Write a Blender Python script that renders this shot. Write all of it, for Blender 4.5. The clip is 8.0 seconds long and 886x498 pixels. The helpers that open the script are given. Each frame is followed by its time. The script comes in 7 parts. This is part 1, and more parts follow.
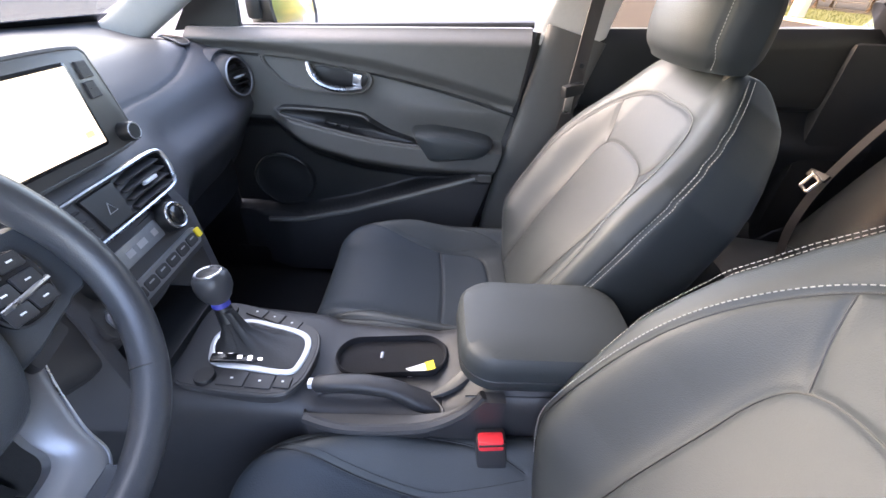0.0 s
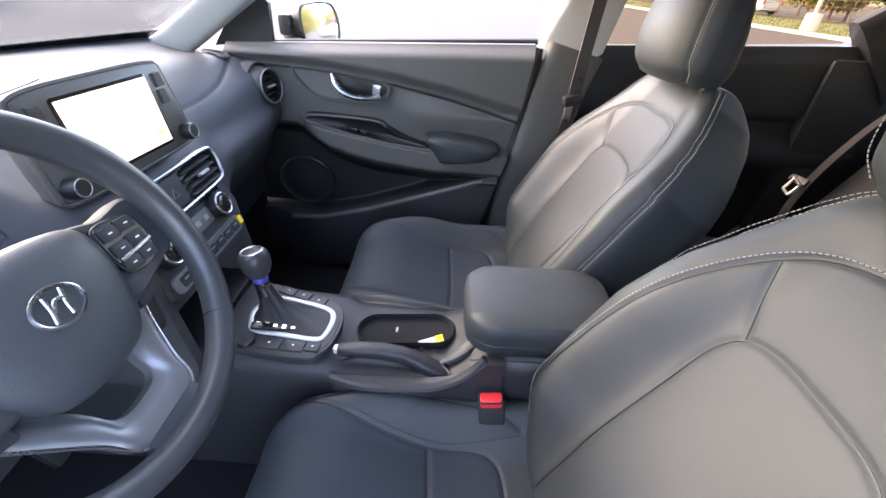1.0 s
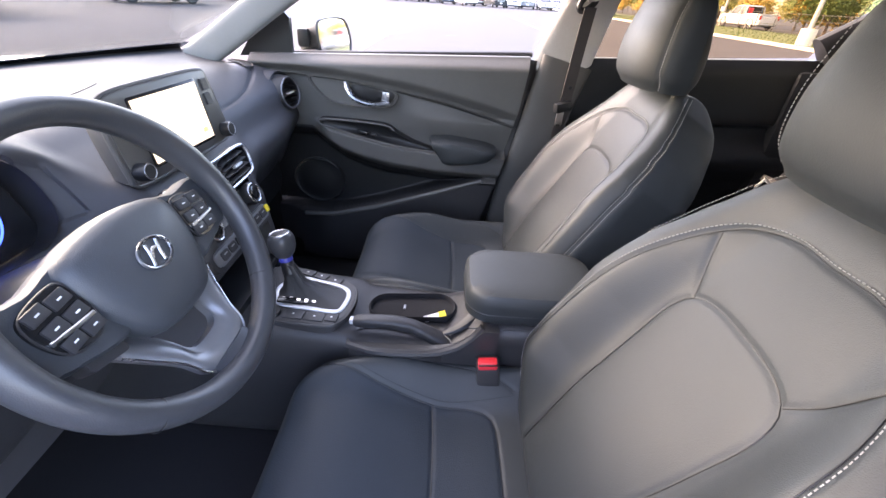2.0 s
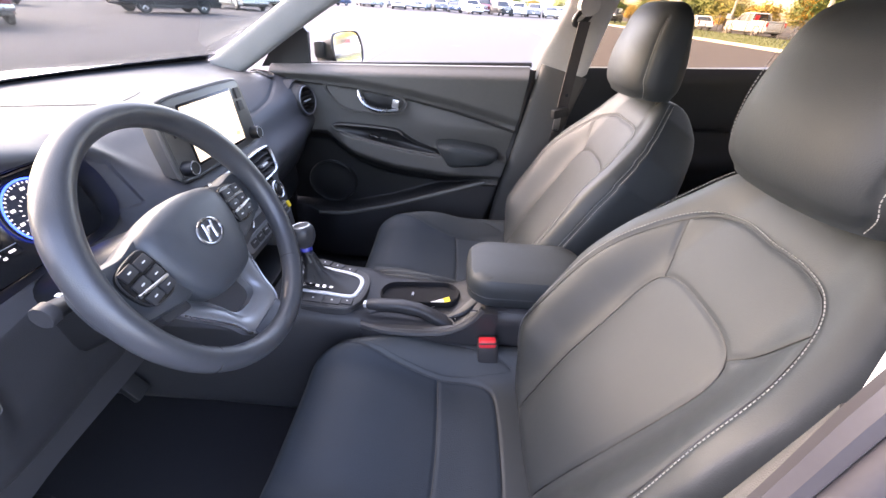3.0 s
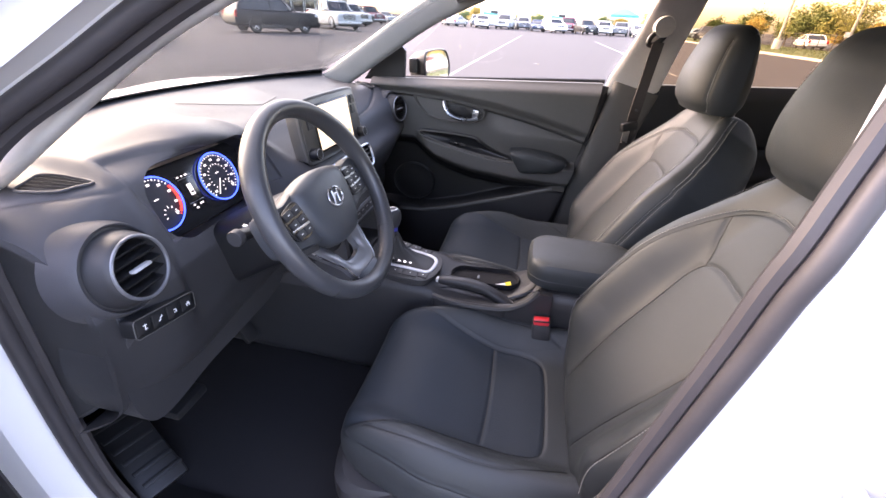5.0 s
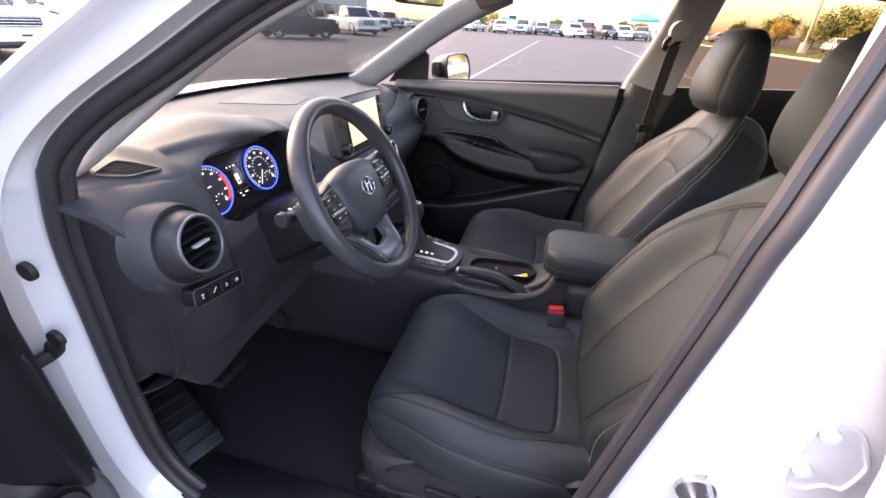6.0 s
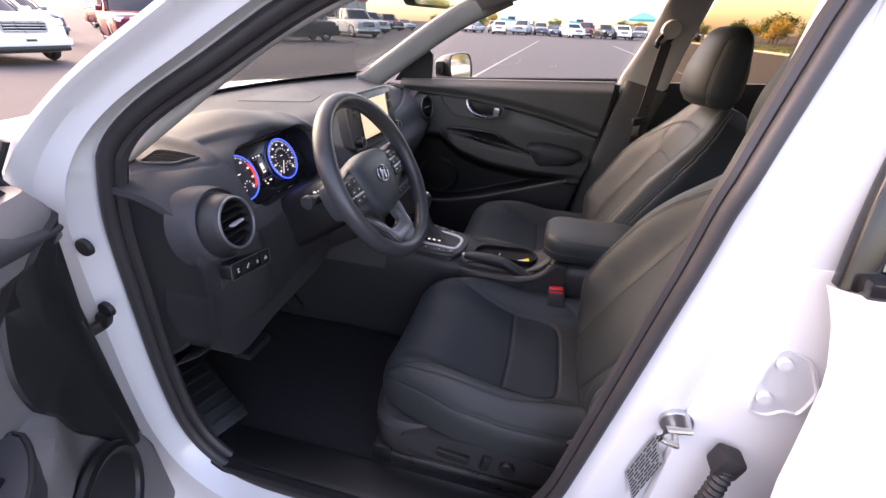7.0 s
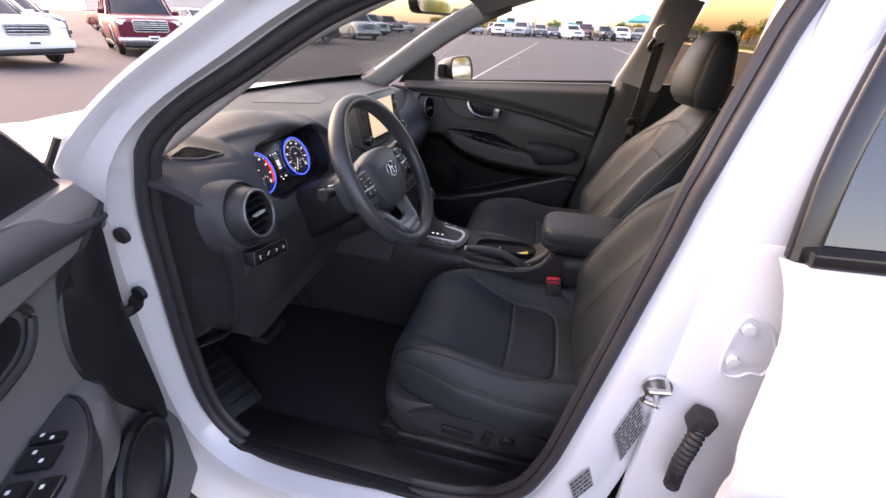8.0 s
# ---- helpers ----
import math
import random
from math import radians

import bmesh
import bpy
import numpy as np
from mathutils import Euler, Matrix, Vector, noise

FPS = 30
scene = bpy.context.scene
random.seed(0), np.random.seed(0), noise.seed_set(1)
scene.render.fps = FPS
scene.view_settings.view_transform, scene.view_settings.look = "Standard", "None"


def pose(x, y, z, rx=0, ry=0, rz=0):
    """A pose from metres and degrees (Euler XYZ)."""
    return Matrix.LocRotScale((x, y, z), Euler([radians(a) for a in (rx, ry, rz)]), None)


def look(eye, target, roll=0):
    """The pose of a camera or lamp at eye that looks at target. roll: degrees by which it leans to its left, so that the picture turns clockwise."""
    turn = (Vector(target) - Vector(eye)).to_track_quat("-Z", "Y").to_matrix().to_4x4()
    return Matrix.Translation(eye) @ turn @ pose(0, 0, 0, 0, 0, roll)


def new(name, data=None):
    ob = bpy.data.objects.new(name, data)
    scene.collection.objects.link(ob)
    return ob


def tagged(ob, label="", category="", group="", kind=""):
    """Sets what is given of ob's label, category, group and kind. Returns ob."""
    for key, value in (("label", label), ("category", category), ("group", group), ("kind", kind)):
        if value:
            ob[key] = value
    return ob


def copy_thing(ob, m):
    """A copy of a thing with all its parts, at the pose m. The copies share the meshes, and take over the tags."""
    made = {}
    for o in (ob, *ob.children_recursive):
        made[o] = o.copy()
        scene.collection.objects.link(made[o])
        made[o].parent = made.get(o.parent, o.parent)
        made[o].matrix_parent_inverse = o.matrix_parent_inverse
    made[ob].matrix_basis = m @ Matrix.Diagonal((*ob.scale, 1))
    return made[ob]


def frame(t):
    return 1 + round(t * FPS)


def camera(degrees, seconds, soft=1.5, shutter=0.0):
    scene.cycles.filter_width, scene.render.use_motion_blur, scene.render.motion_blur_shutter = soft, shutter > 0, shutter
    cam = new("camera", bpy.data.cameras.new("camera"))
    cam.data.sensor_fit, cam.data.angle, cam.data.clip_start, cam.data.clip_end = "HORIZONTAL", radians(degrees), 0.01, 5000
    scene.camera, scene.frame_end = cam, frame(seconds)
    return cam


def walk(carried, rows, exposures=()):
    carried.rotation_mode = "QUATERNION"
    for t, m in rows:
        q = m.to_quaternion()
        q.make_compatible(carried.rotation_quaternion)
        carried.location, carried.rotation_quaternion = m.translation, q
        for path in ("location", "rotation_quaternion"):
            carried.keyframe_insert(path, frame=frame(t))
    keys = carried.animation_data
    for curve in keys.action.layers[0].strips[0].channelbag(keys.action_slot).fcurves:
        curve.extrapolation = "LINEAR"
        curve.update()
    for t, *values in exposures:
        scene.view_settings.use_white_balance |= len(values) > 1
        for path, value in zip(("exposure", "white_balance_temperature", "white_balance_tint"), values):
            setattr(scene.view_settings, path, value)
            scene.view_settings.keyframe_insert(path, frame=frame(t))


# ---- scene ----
cam = camera(94.0, 8.0)
METRES, EYE, TILT, LEAN, TURN = 0.76, 1.23, -34.4, -2.9, 0.0
ROWS = [
    (0.0, 0.0, 0.0, 0.0, 0.0, 0.0, -0.0),
    (0.5, 0.0021, -0.0635, -0.0271, 0.76, 0.56, -0.55),
    (1.0, -0.001, -0.1373, -0.0596, 1.17, 1.34, -0.85),
    (1.5, -0.0089, -0.2102, -0.0986, 1.09, 2.09, -1.18),
    (3.0, 0.0013, -0.4052, -0.1883, 1.94, 3.54, -1.51),
    (3.5, 0.0019, -0.455, -0.2098, 3.87, 3.96, -2.06),
    (4.0, -0.0002, -0.5096, -0.2446, 5.88, 4.38, -3.72),
    (4.5, 0.0073, -0.5598, -0.2769, 8.37, 4.72, -5.5),
    (6.0, 0.0137, -0.684, -0.36, 12.38, 5.24, -7.95),
    (6.5, 0.0086, -0.739, -0.3987, 12.63, 5.35, -7.78),
    (7.0, 0.0202, -0.7816, -0.4301, 12.54, 5.37, -7.5),
    (7.5, 0.0311, -0.8239, -0.4548, 12.52, 5.45, -7.29),
    (8.0, 0.0315, -0.869, -0.4748, 12.53, 5.57, -7.4),
]
walk(cam, [(t, pose(0, -0.52, EYE, TILT, LEAN, TURN) @ pose(METRES * x, METRES * y, METRES * z, 90 + pitch, roll, yaw)) for t, x, y, z, yaw, pitch, roll in ROWS],
     [(0.0, 4.6, 6950, 23), (1.5, 4.3, 7000, 26), (3.0, 4.36, 7140, 29), (3.5, 4.2, 7200, 30), (4.5, 4.05, 7400, 31), (6.0, 3.5, 7800, 32), (8.0, 2.9, 8000, 32)])

# ---- world and light ----
world = bpy.data.worlds.new("sky")
scene.world = world
world.use_nodes = True
sky = world.node_tree.nodes.new("ShaderNodeTexSky")
sky.sky_type = "NISHITA"
sky.sun_disc = False
sky.sun_elevation, sky.sun_rotation = radians(32), radians(288)
sky.dust_density, sky.air_density = 2.6, 1.0
world.node_tree.links.new(sky.outputs[0], world.node_tree.nodes["Background"].inputs[0])
world.node_tree.nodes["Background"].inputs[1].default_value = 0.15
sun = new("sun", bpy.data.lights.new("sun", "SUN"))
sun.data.energy, sun.data.angle, sun.data.color = 0.45, radians(130), (1.0, 0.95, 0.90)
sun.matrix_world = look((-60, 20, 40), (0, 0, 0))

# ---- materials ----
MATS = {}


def material(name, color, rough=0.5, metal=0.0, vary=0.15, scale=8.0, bump=0.0, bscale=400.0, coat=0.0, spec=0.5, sheen=0.0, voronoi=False, rvary=0.06):
    """A surface with two scales of variation in colour and roughness, and a fine relief."""
    if name in MATS:
        return MATS[name]
    m = bpy.data.materials.new(name)
    m.use_nodes = True
    nt, nodes = m.node_tree, m.node_tree.nodes
    b = nodes["Principled BSDF"]
    b.inputs["Metallic"].default_value = metal
    b.inputs["Coat Weight"].default_value = coat
    b.inputs["Coat Roughness"].default_value = 0.06
    b.inputs["Specular IOR Level"].default_value = spec
    b.inputs["Sheen Weight"].default_value = sheen
    co = nodes.new("ShaderNodeTexCoord")
    big, fine = nodes.new("ShaderNodeTexNoise"), nodes.new("ShaderNodeTexNoise")
    big.inputs["Scale"].default_value, big.inputs["Detail"].default_value = scale, 5
    fine.inputs["Scale"].default_value, fine.inputs["Detail"].default_value = scale * 14, 3
    for n in (big, fine):
        nt.links.new(co.outputs["Object"], n.inputs["Vector"])
    mix = nodes.new("ShaderNodeMath")
    mix.operation = "MULTIPLY_ADD"
    mix.inputs[1].default_value = 0.65
    half = nodes.new("ShaderNodeMath")
    half.operation = "MULTIPLY"
    half.inputs[1].default_value = 0.35
    nt.links.new(fine.outputs["Fac"], half.inputs[0])
    nt.links.new(big.outputs["Fac"], mix.inputs[0])
    nt.links.new(half.outputs[0], mix.inputs[2])
    ramp = nodes.new("ShaderNodeValToRGB")
    ramp.color_ramp.elements[0].position, ramp.color_ramp.elements[1].position = 0.3, 0.7
    ramp.color_ramp.elements[0].color = (*[c * (1 - vary) for c in color], 1)
    ramp.color_ramp.elements[1].color = (*[min(1, c * (1 + vary)) for c in color], 1)
    nt.links.new(mix.outputs[0], ramp.inputs[0])
    nt.links.new(ramp.outputs[0], b.inputs["Base Color"])
    rr = nodes.new("ShaderNodeMapRange")
    rr.inputs["From Min"].default_value, rr.inputs["From Max"].default_value = 0.3, 0.7
    rr.inputs["To Min"].default_value, rr.inputs["To Max"].default_value = max(0.02, rough - rvary), min(1, rough + rvary)
    nt.links.new(mix.outputs[0], rr.inputs["Value"])
    nt.links.new(rr.outputs[0], b.inputs["Roughness"])
    if bump:
        tex = nodes.new("ShaderNodeTexVoronoi" if voronoi else "ShaderNodeTexNoise")
        tex.inputs["Scale"].default_value = bscale
        nt.links.new(co.outputs["Object"], tex.inputs["Vector"])
        bp = nodes.new("ShaderNodeBump")
        bp.inputs["Strength"].default_value, bp.inputs["Distance"].default_value = bump, 0.001
        nt.links.new(tex.outputs[0], bp.inputs["Height"])
        nt.links.new(bp.outputs[0], b.inputs["Normal"])
    MATS[name] = m
    return m


def glass(name, tint, gloss=0.02):
    """A thin pane: it lets light straight through, tinted, and mirrors a little."""
    if name in MATS:
        return MATS[name]
    m = bpy.data.materials.new(name)
    m.use_nodes = True
    nt, nodes = m.node_tree, m.node_tree.nodes
    nodes.remove(nodes["Principled BSDF"])
    tr, gl, mx, fr, pw, ad = (nodes.new("ShaderNode" + k) for k in ("BsdfTransparent", "BsdfGlossy", "MixShader", "LayerWeight", "Math", "Math"))
    tr.inputs[0].default_value = (*tint, 1)
    gl.inputs["Roughness"].default_value = 0.02
    fr.inputs[0].default_value = 0.5
    pw.operation, ad.operation = "POWER", "MULTIPLY_ADD"
    pw.inputs[1].default_value = 4.0
    ad.inputs[1].default_value, ad.inputs[2].default_value = 0.35, gloss
    nt.links.new(fr.outputs["Facing"], pw.inputs[0])
    nt.links.new(pw.outputs[0], ad.inputs[0])
    nt.links.new(ad.outputs[0], mx.inputs[0])
    nt.links.new(tr.outputs[0], mx.inputs[1])
    nt.links.new(gl.outputs[0], mx.inputs[2])
    nt.links.new(mx.outputs[0], nodes["Material Output"].inputs[0])
    MATS[name] = m
    return m


def glow(name, color, strength):
    if name in MATS:
        return MATS[name]
    m = bpy.data.materials.new(name)
    m.use_nodes = True
    b = m.node_tree.nodes["Principled BSDF"]
    b.inputs["Base Color"].default_value = (0.02, 0.02, 0.02, 1)
    b.inputs["Emission Color"].default_value = (*color, 1)
    b.inputs["Emission Strength"].default_value = strength
    MATS[name] = m
    return m


LEATHER = material("leather", (0.0220, 0.0265, 0.0285), 0.56, vary=0.10, spec=0.5, scale=6, bump=0.16, bscale=650, voronoi=True)
INSERT = material("navy_seat_insert", (0.0165, 0.0235, 0.031), 0.62, spec=0.4, vary=0.12, scale=7, bump=0.3, bscale=520, voronoi=True)
# driver's door trim: base raised above the plastic's own grey to stand for light
LITDOORTRIM = material("lit_door_trim_plastic", (0.150, 0.144, 0.142), 0.5, vary=0.1, scale=6, bump=0.2, bscale=850, voronoi=True)
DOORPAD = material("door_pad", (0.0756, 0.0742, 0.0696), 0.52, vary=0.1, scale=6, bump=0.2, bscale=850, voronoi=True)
GRAPHITE = material("graphite_satin", (0.20, 0.20, 0.205), 0.38, metal=0.5, vary=0.06)
STITCH = material("stitch_thread", (0.27, 0.27, 0.26), 0.8, vary=0.1)
DASH = material("dash_plastic", (0.0515, 0.0515, 0.0565), 0.54, vary=0.10, spec=0.32, scale=5, bump=0.22, bscale=900, voronoi=True)
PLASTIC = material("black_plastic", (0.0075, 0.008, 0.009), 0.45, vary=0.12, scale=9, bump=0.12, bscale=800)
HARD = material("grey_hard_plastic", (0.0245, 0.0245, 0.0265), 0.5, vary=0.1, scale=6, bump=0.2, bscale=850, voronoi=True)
GLOSS = material("gloss_black", (0.012, 0.012, 0.013), 0.16, vary=0.2)
PILLAR = material("pillar_trim", (0.072, 0.069, 0.064), 0.6, vary=0.08, scale=8, bump=0.2, bscale=900, voronoi=True)
SEAL = material("weatherstrip", (0.036, 0.033, 0.035), 0.5, vary=0.15, scale=20)
RUBBER = material("rubber_seal", (0.016, 0.016, 0.017), 0.55, vary=0.2, scale=20)
CARPET = material("carpet", (0.0065, 0.006, 0.0075), 0.95, vary=0.35, scale=30, bump=0.8, bscale=700)
CHROME = material("satin_chrome", (0.46, 0.47, 0.49), 0.28, metal=1.0, vary=0.05)
SILVER = material("silver_paint", (0.22, 0.225, 0.24), 0.35, metal=0.6, vary=0.06)
# same trim as PALE, darkened: shade on the right A-pillar put into the colour
SHADETRIM = material("shaded_pillar_trim", (0.22, 0.225, 0.22), 0.75, vary=0.06, scale=10, bump=0.3, bscale=900)
# same trim as PALE, brightened: light on the left B-pillar put into the colour
LITTRIM = material("lit_pillar_trim", (0.72, 0.70, 0.67), 0.75, vary=0.04, scale=10, bump=0.3, bscale=900)
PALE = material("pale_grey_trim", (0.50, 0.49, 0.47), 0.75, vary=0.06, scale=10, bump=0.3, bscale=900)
ROOFCLOTH = material("headlining", (0.42, 0.41, 0.40), 0.9, vary=0.06, bump=0.4, bscale=1200)
WHITE = material("white_paint", (0.70, 0.70, 0.71), 0.28, vary=0.008, scale=2, coat=0.6, rvary=0.01)
BELT = material("belt_webbing", (0.050, 0.042, 0.039), 0.7, vary=0.15, scale=40, bump=0.5, bscale=1500)
BRIGHT = material("bright_trim", (0.55, 0.56, 0.58), 0.4, metal=0.3, vary=0.05)
STEEL = material("bare_steel", (0.55, 0.55, 0.54), 0.3, metal=1.0, vary=0.1, scale=30)
RED = material("red_plastic", (0.65, 0.03, 0.04), 0.4, vary=0.08)
YELLOW = material("yellow_card", (0.85, 0.62, 0.03), 0.6, vary=0.05)
PAPER = material("white_print", (0.75, 0.75, 0.73), 0.6, vary=0.04)
LABELGREY = material("grey_label", (0.30, 0.30, 0.30), 0.6, vary=0.1, scale=40)
PRINT = material("grey_print", (0.035, 0.035, 0.036), 0.6, vary=0.2, scale=60)
MIRROR = material("mirror_glass", (0.85, 0.86, 0.86), 0.02, metal=1.0, vary=0.0)
CLEAR = glass("clear_glass", (0.96, 0.98, 0.97))
SCREENGLASS = glass("windscreen_glass", (0.66, 0.69, 0.68))
TINTED = glass("privacy_glass", (0.74, 0.65, 0.53))
PRIVACY = glass("dark_privacy_glass", (0.16, 0.15, 0.14), 0.11)
CLUSTER_GLASS = glass("cluster_lens", (0.9, 0.9, 0.9))

# ---- mesh helpers ----


def thing(name, label, category, at=(0, 0, 0), group="", kind=""):
    ob = new(name)
    ob.empty_display_size = 0.1
    ob.location = at
    return tagged(ob, label, category, group, kind)


def base_of(ob):
    at = Vector((0, 0, 0))
    while ob:
        at, ob = at + ob.location, ob.parent
    return at


def part(name, geo, mat, parent=None, label="", angle=38):
    """One mesh object out of a bmesh or (verts, faces), laid in world places, under a thing or a part."""
    me = bpy.data.meshes.new(name)
    if isinstance(geo, tuple):
        me.from_pydata([tuple(v) for v in geo[0]], [], geo[1])
        me.validate()
    else:
        bmesh.ops.recalc_face_normals(geo, faces=geo.faces)
        geo.to_mesh(me)
        geo.free()
    at = base_of(parent)
    if at.length:
        me.transform(Matrix.Translation(-at))
    me.polygons.foreach_set("use_smooth", [True] * len(me.polygons))
    me.set_sharp_from_angle(angle=radians(angle))
    me.materials.append(mat)
    ob = new(name, me)
    ob.parent = parent
    if label:
        ob["label"] = label
    return ob


def join(*bms):
    out = bms[0]
    for b in bms[1:]:
        me = bpy.data.meshes.new("joined")
        b.to_mesh(me)
        out.from_mesh(me)
        bpy.data.meshes.remove(me)
        b.free()
    return out


def moved(bm, m):
    bmesh.ops.transform(bm, matrix=m, verts=bm.verts)
    return bm


def rbox(size, at=(0, 0, 0), bevel=0.004, rot=(0, 0, 0), seg=2):
    bm = bmesh.new()
    bmesh.ops.create_cube(bm, size=1)
    bmesh.ops.scale(bm, vec=size, verts=bm.verts)
    if bevel:
        bmesh.ops.bevel(bm, geom=bm.edges[:], offset=min(bevel, min(size) * 0.49), segments=seg, profile=0.6, affect="EDGES")
    return moved(bm, pose(*at, *rot))


def loft(rings, caps=True, closed=True):
    """Skin over rings of equally many points."""
    bm = bmesh.new()
    vs = [[bm.verts.new(p) for p in r] for r in rings]
    n = len(rings[0])
    for a, b in zip(vs, vs[1:]):
        for i in range(n if closed else n - 1):
            j = (i + 1) % n
            bm.faces.new((a[i], a[j], b[j], b[i]))
    if caps and closed:
        bm.faces.new(vs[0])
        bm.faces.new(vs[-1][::-1])
    return bm


def tube(path, r, n=8, closed=False, flat=1.0, up=(0, 0, 1)):
    """A rod along a path; flat squeezes it across."""
    path = [Vector(p) for p in path]
    rings = []
    k = len(path)
    for i, p in enumerate(path):
        a = path[(i - 1) % k] if closed or i else p
        b = path[(i + 1) % k] if closed or i < k - 1 else p
        d = (b - a).normalized()
        s = d.cross(Vector(up))
        s = s.normalized() if s.length > 1e-4 else d.orthogonal().normalized()
        u = s.cross(d)
        rr = float(r[i] if isinstance(r, (list, tuple)) else r)
        rings.append([p + rr * (math.cos(t) * s + flat * math.sin(t) * u) for t in (2 * math.pi * j / n for j in range(n))])
    if closed:
        rings.append(rings[0])
        bm = loft(rings, caps=False)
        bmesh.ops.remove_doubles(bm, verts=bm.verts, dist=1e-6)
        return bm
    return loft(rings)


def spline(pts, n, closed=False):
    """n points on a smooth line through pts."""
    p = np.array(pts, float)
    k = len(p)
    out = []
    span = k if closed else k - 1
    for t in np.linspace(0, span, n, endpoint=not closed):
        i = min(int(t), span - 1)
        f = t - i
        q = [p[j % k] if closed else p[min(max(j, 0), k - 1)] for j in (i - 1, i, i + 1, i + 2)]
        out.append(0.5 * (2 * q[1] + (q[2] - q[0]) * f + (2 * q[0] - 5 * q[1] + 4 * q[2] - q[3]) * f * f + (3 * q[1] - q[0] - 3 * q[2] + q[3]) * f**3))
    return np.array(out)


def even(pts, n, closed=True):
    """The same line, in n even steps."""
    p = np.array(pts, float)
    if closed:
        p = np.vstack([p, p[:1]])
    d = np.r_[0, np.cumsum(np.linalg.norm(np.diff(p, axis=0), axis=1))]
    s = np.linspace(0, d[-1], n, endpoint=not closed)
    return np.stack([np.interp(s, d, p[:, i]) for i in range(p.shape[1])], 1)


def skin(P, closed=False, cap=False):
    """(verts, faces) over an array of rows of points."""
    m, n = P.shape[:2]
    idx = np.arange(m * n).reshape(m, n)
    if closed:
        idx = np.hstack([idx, idx[:, :1]])
    f = np.stack([idx[:-1, :-1], idx[:-1, 1:], idx[1:, 1:], idx[1:, :-1]], -1).reshape(-1, 4).tolist()
    if cap:
        f += [list(range(n))[::-1], list(range((m - 1) * n, m * n))]
    return P.reshape(-1, 3), f


def sheet(P, thick):
    """A closed plate: the sheet P and the same moved by the vector thick, with its rim."""
    m, n = P.shape[:2]
    v, f = skin(P)
    w = v + np.array(thick)
    k = m * n
    idx = np.arange(k).reshape(m, n)
    loop = [*idx[0, :], *idx[1:, -1], *idx[-1, -2::-1], *idx[-2:0:-1, 0]]
    g = [[a + k for a in q[::-1]] for q in f]
    rim = [[loop[i], loop[i - 1], loop[i - 1] + k, loop[i] + k] for i in range(len(loop))]
    return np.vstack([v, w]), f + g + rim


def normals_of(P, closed):
    """Unit normals of an array of rows of points."""
    du = np.gradient(P, axis=0)
    dv = (np.roll(P, -1, 1) - np.roll(P, 1, 1)) if closed else np.gradient(P, axis=1)
    n = np.cross(du, dv)
    return n / (np.linalg.norm(n, axis=2, keepdims=True) + 1e-9)


def grooved(P, closed, seams, depth=0.004, width=0.004, puff=0.003, reach=0.03, flip=1.0):
    """Press seams (lines of points) into the surface P and puff the panels between them."""
    from mathutils.kdtree import KDTree
    pts = np.vstack([even(s, max(4, int(np.linalg.norm(np.diff(np.array(s), axis=0), axis=1).sum() / 0.003)), False) for s in seams])
    tree = KDTree(len(pts))
    for i, q in enumerate(pts):
        tree.insert(q, i)
    tree.balance()
    N = normals_of(P, closed) * flip
    d = np.array([tree.find(p)[2] for p in P.reshape(-1, 3)]).reshape(P.shape[:2])
    h = -depth * np.exp(-((d / width) ** 2)) - puff * np.exp(-((d / reach) ** 2))
    return P + N * h[..., None]


def pillow(outline, o, u, w, n, steps):
    """A cushion-like solid: the outline (in u, w) shrunk by the first and lifted by the second of each step."""
    o, u, w, n = (Vector(q) for q in (o, u, w, n))
    out = np.array(outline, float)
    c = out.mean(0)
    rings = []
    for sc, h in steps:
        q = c + (out - c) * sc
        rings.append([o + u * a + w * b + n * h for a, b in q])
    return loft(rings)


def rounded(w, h, r, n=6):
    """The outline of a rounded rectangle round (0, 0)."""
    pts = []
    for cx, cy, a0 in ((w / 2 - r, h / 2 - r, 0), (-w / 2 + r, h / 2 - r, 90), (-w / 2 + r, -h / 2 + r, 180), (w / 2 - r, -h / 2 + r, 270)):
        for i in range(n + 1):
            a = radians(a0 + 90 * i / n)
            pts.append((cx + r * math.cos(a), cy + r * math.sin(a)))
    return pts


def disc(o, n, r, h, k=24, bevel=0.15):
    """A short cylinder with a softened edge, its back at o, along n."""
    n = Vector(n).normalized()
    u = n.orthogonal().normalized()
    w = n.cross(u)
    o = Vector(o)
    rings = []
    for sc, hh in ((1, 0), (1, h * (1 - bevel)), (1 - bevel * 0.4, h)):
        rings.append([o + n * hh + r * sc * (math.cos(t) * u + math.sin(t) * w) for t in (2 * math.pi * j / k for j in range(k))])
    return loft(rings)


def ring(o, n, r, t, k=40, m=8, squash=1.0, v=None):
    """A torus round o in the plane across n."""
    n = Vector(n).normalized()
    u = n.orthogonal().normalized() if v is None else Vector(v).normalized()
    w = n.cross(u)
    return tube([Vector(o) + r * (math.cos(a) * u + squash * math.sin(a) * w) for a in (2 * math.pi * j / k for j in range(k))], t, m, closed=True, up=n)


def prism(outline, axis, a, b, bevel=0.0):
    """An outline in the two other axes, drawn out along axis from a to b."""
    i = "xyz".index(axis)

    def place(p, v):
        q = list(p)
        q.insert(i, v)
        return q

    bm = loft([[place(p, a) for p in outline], [place(p, b) for p in outline]])
    if bevel:
        bmesh.ops.bevel(bm, geom=[e for e in bm.edges if e.calc_face_angle(0) > 0.5], offset=bevel, segments=2, affect="EDGES")
    return bm


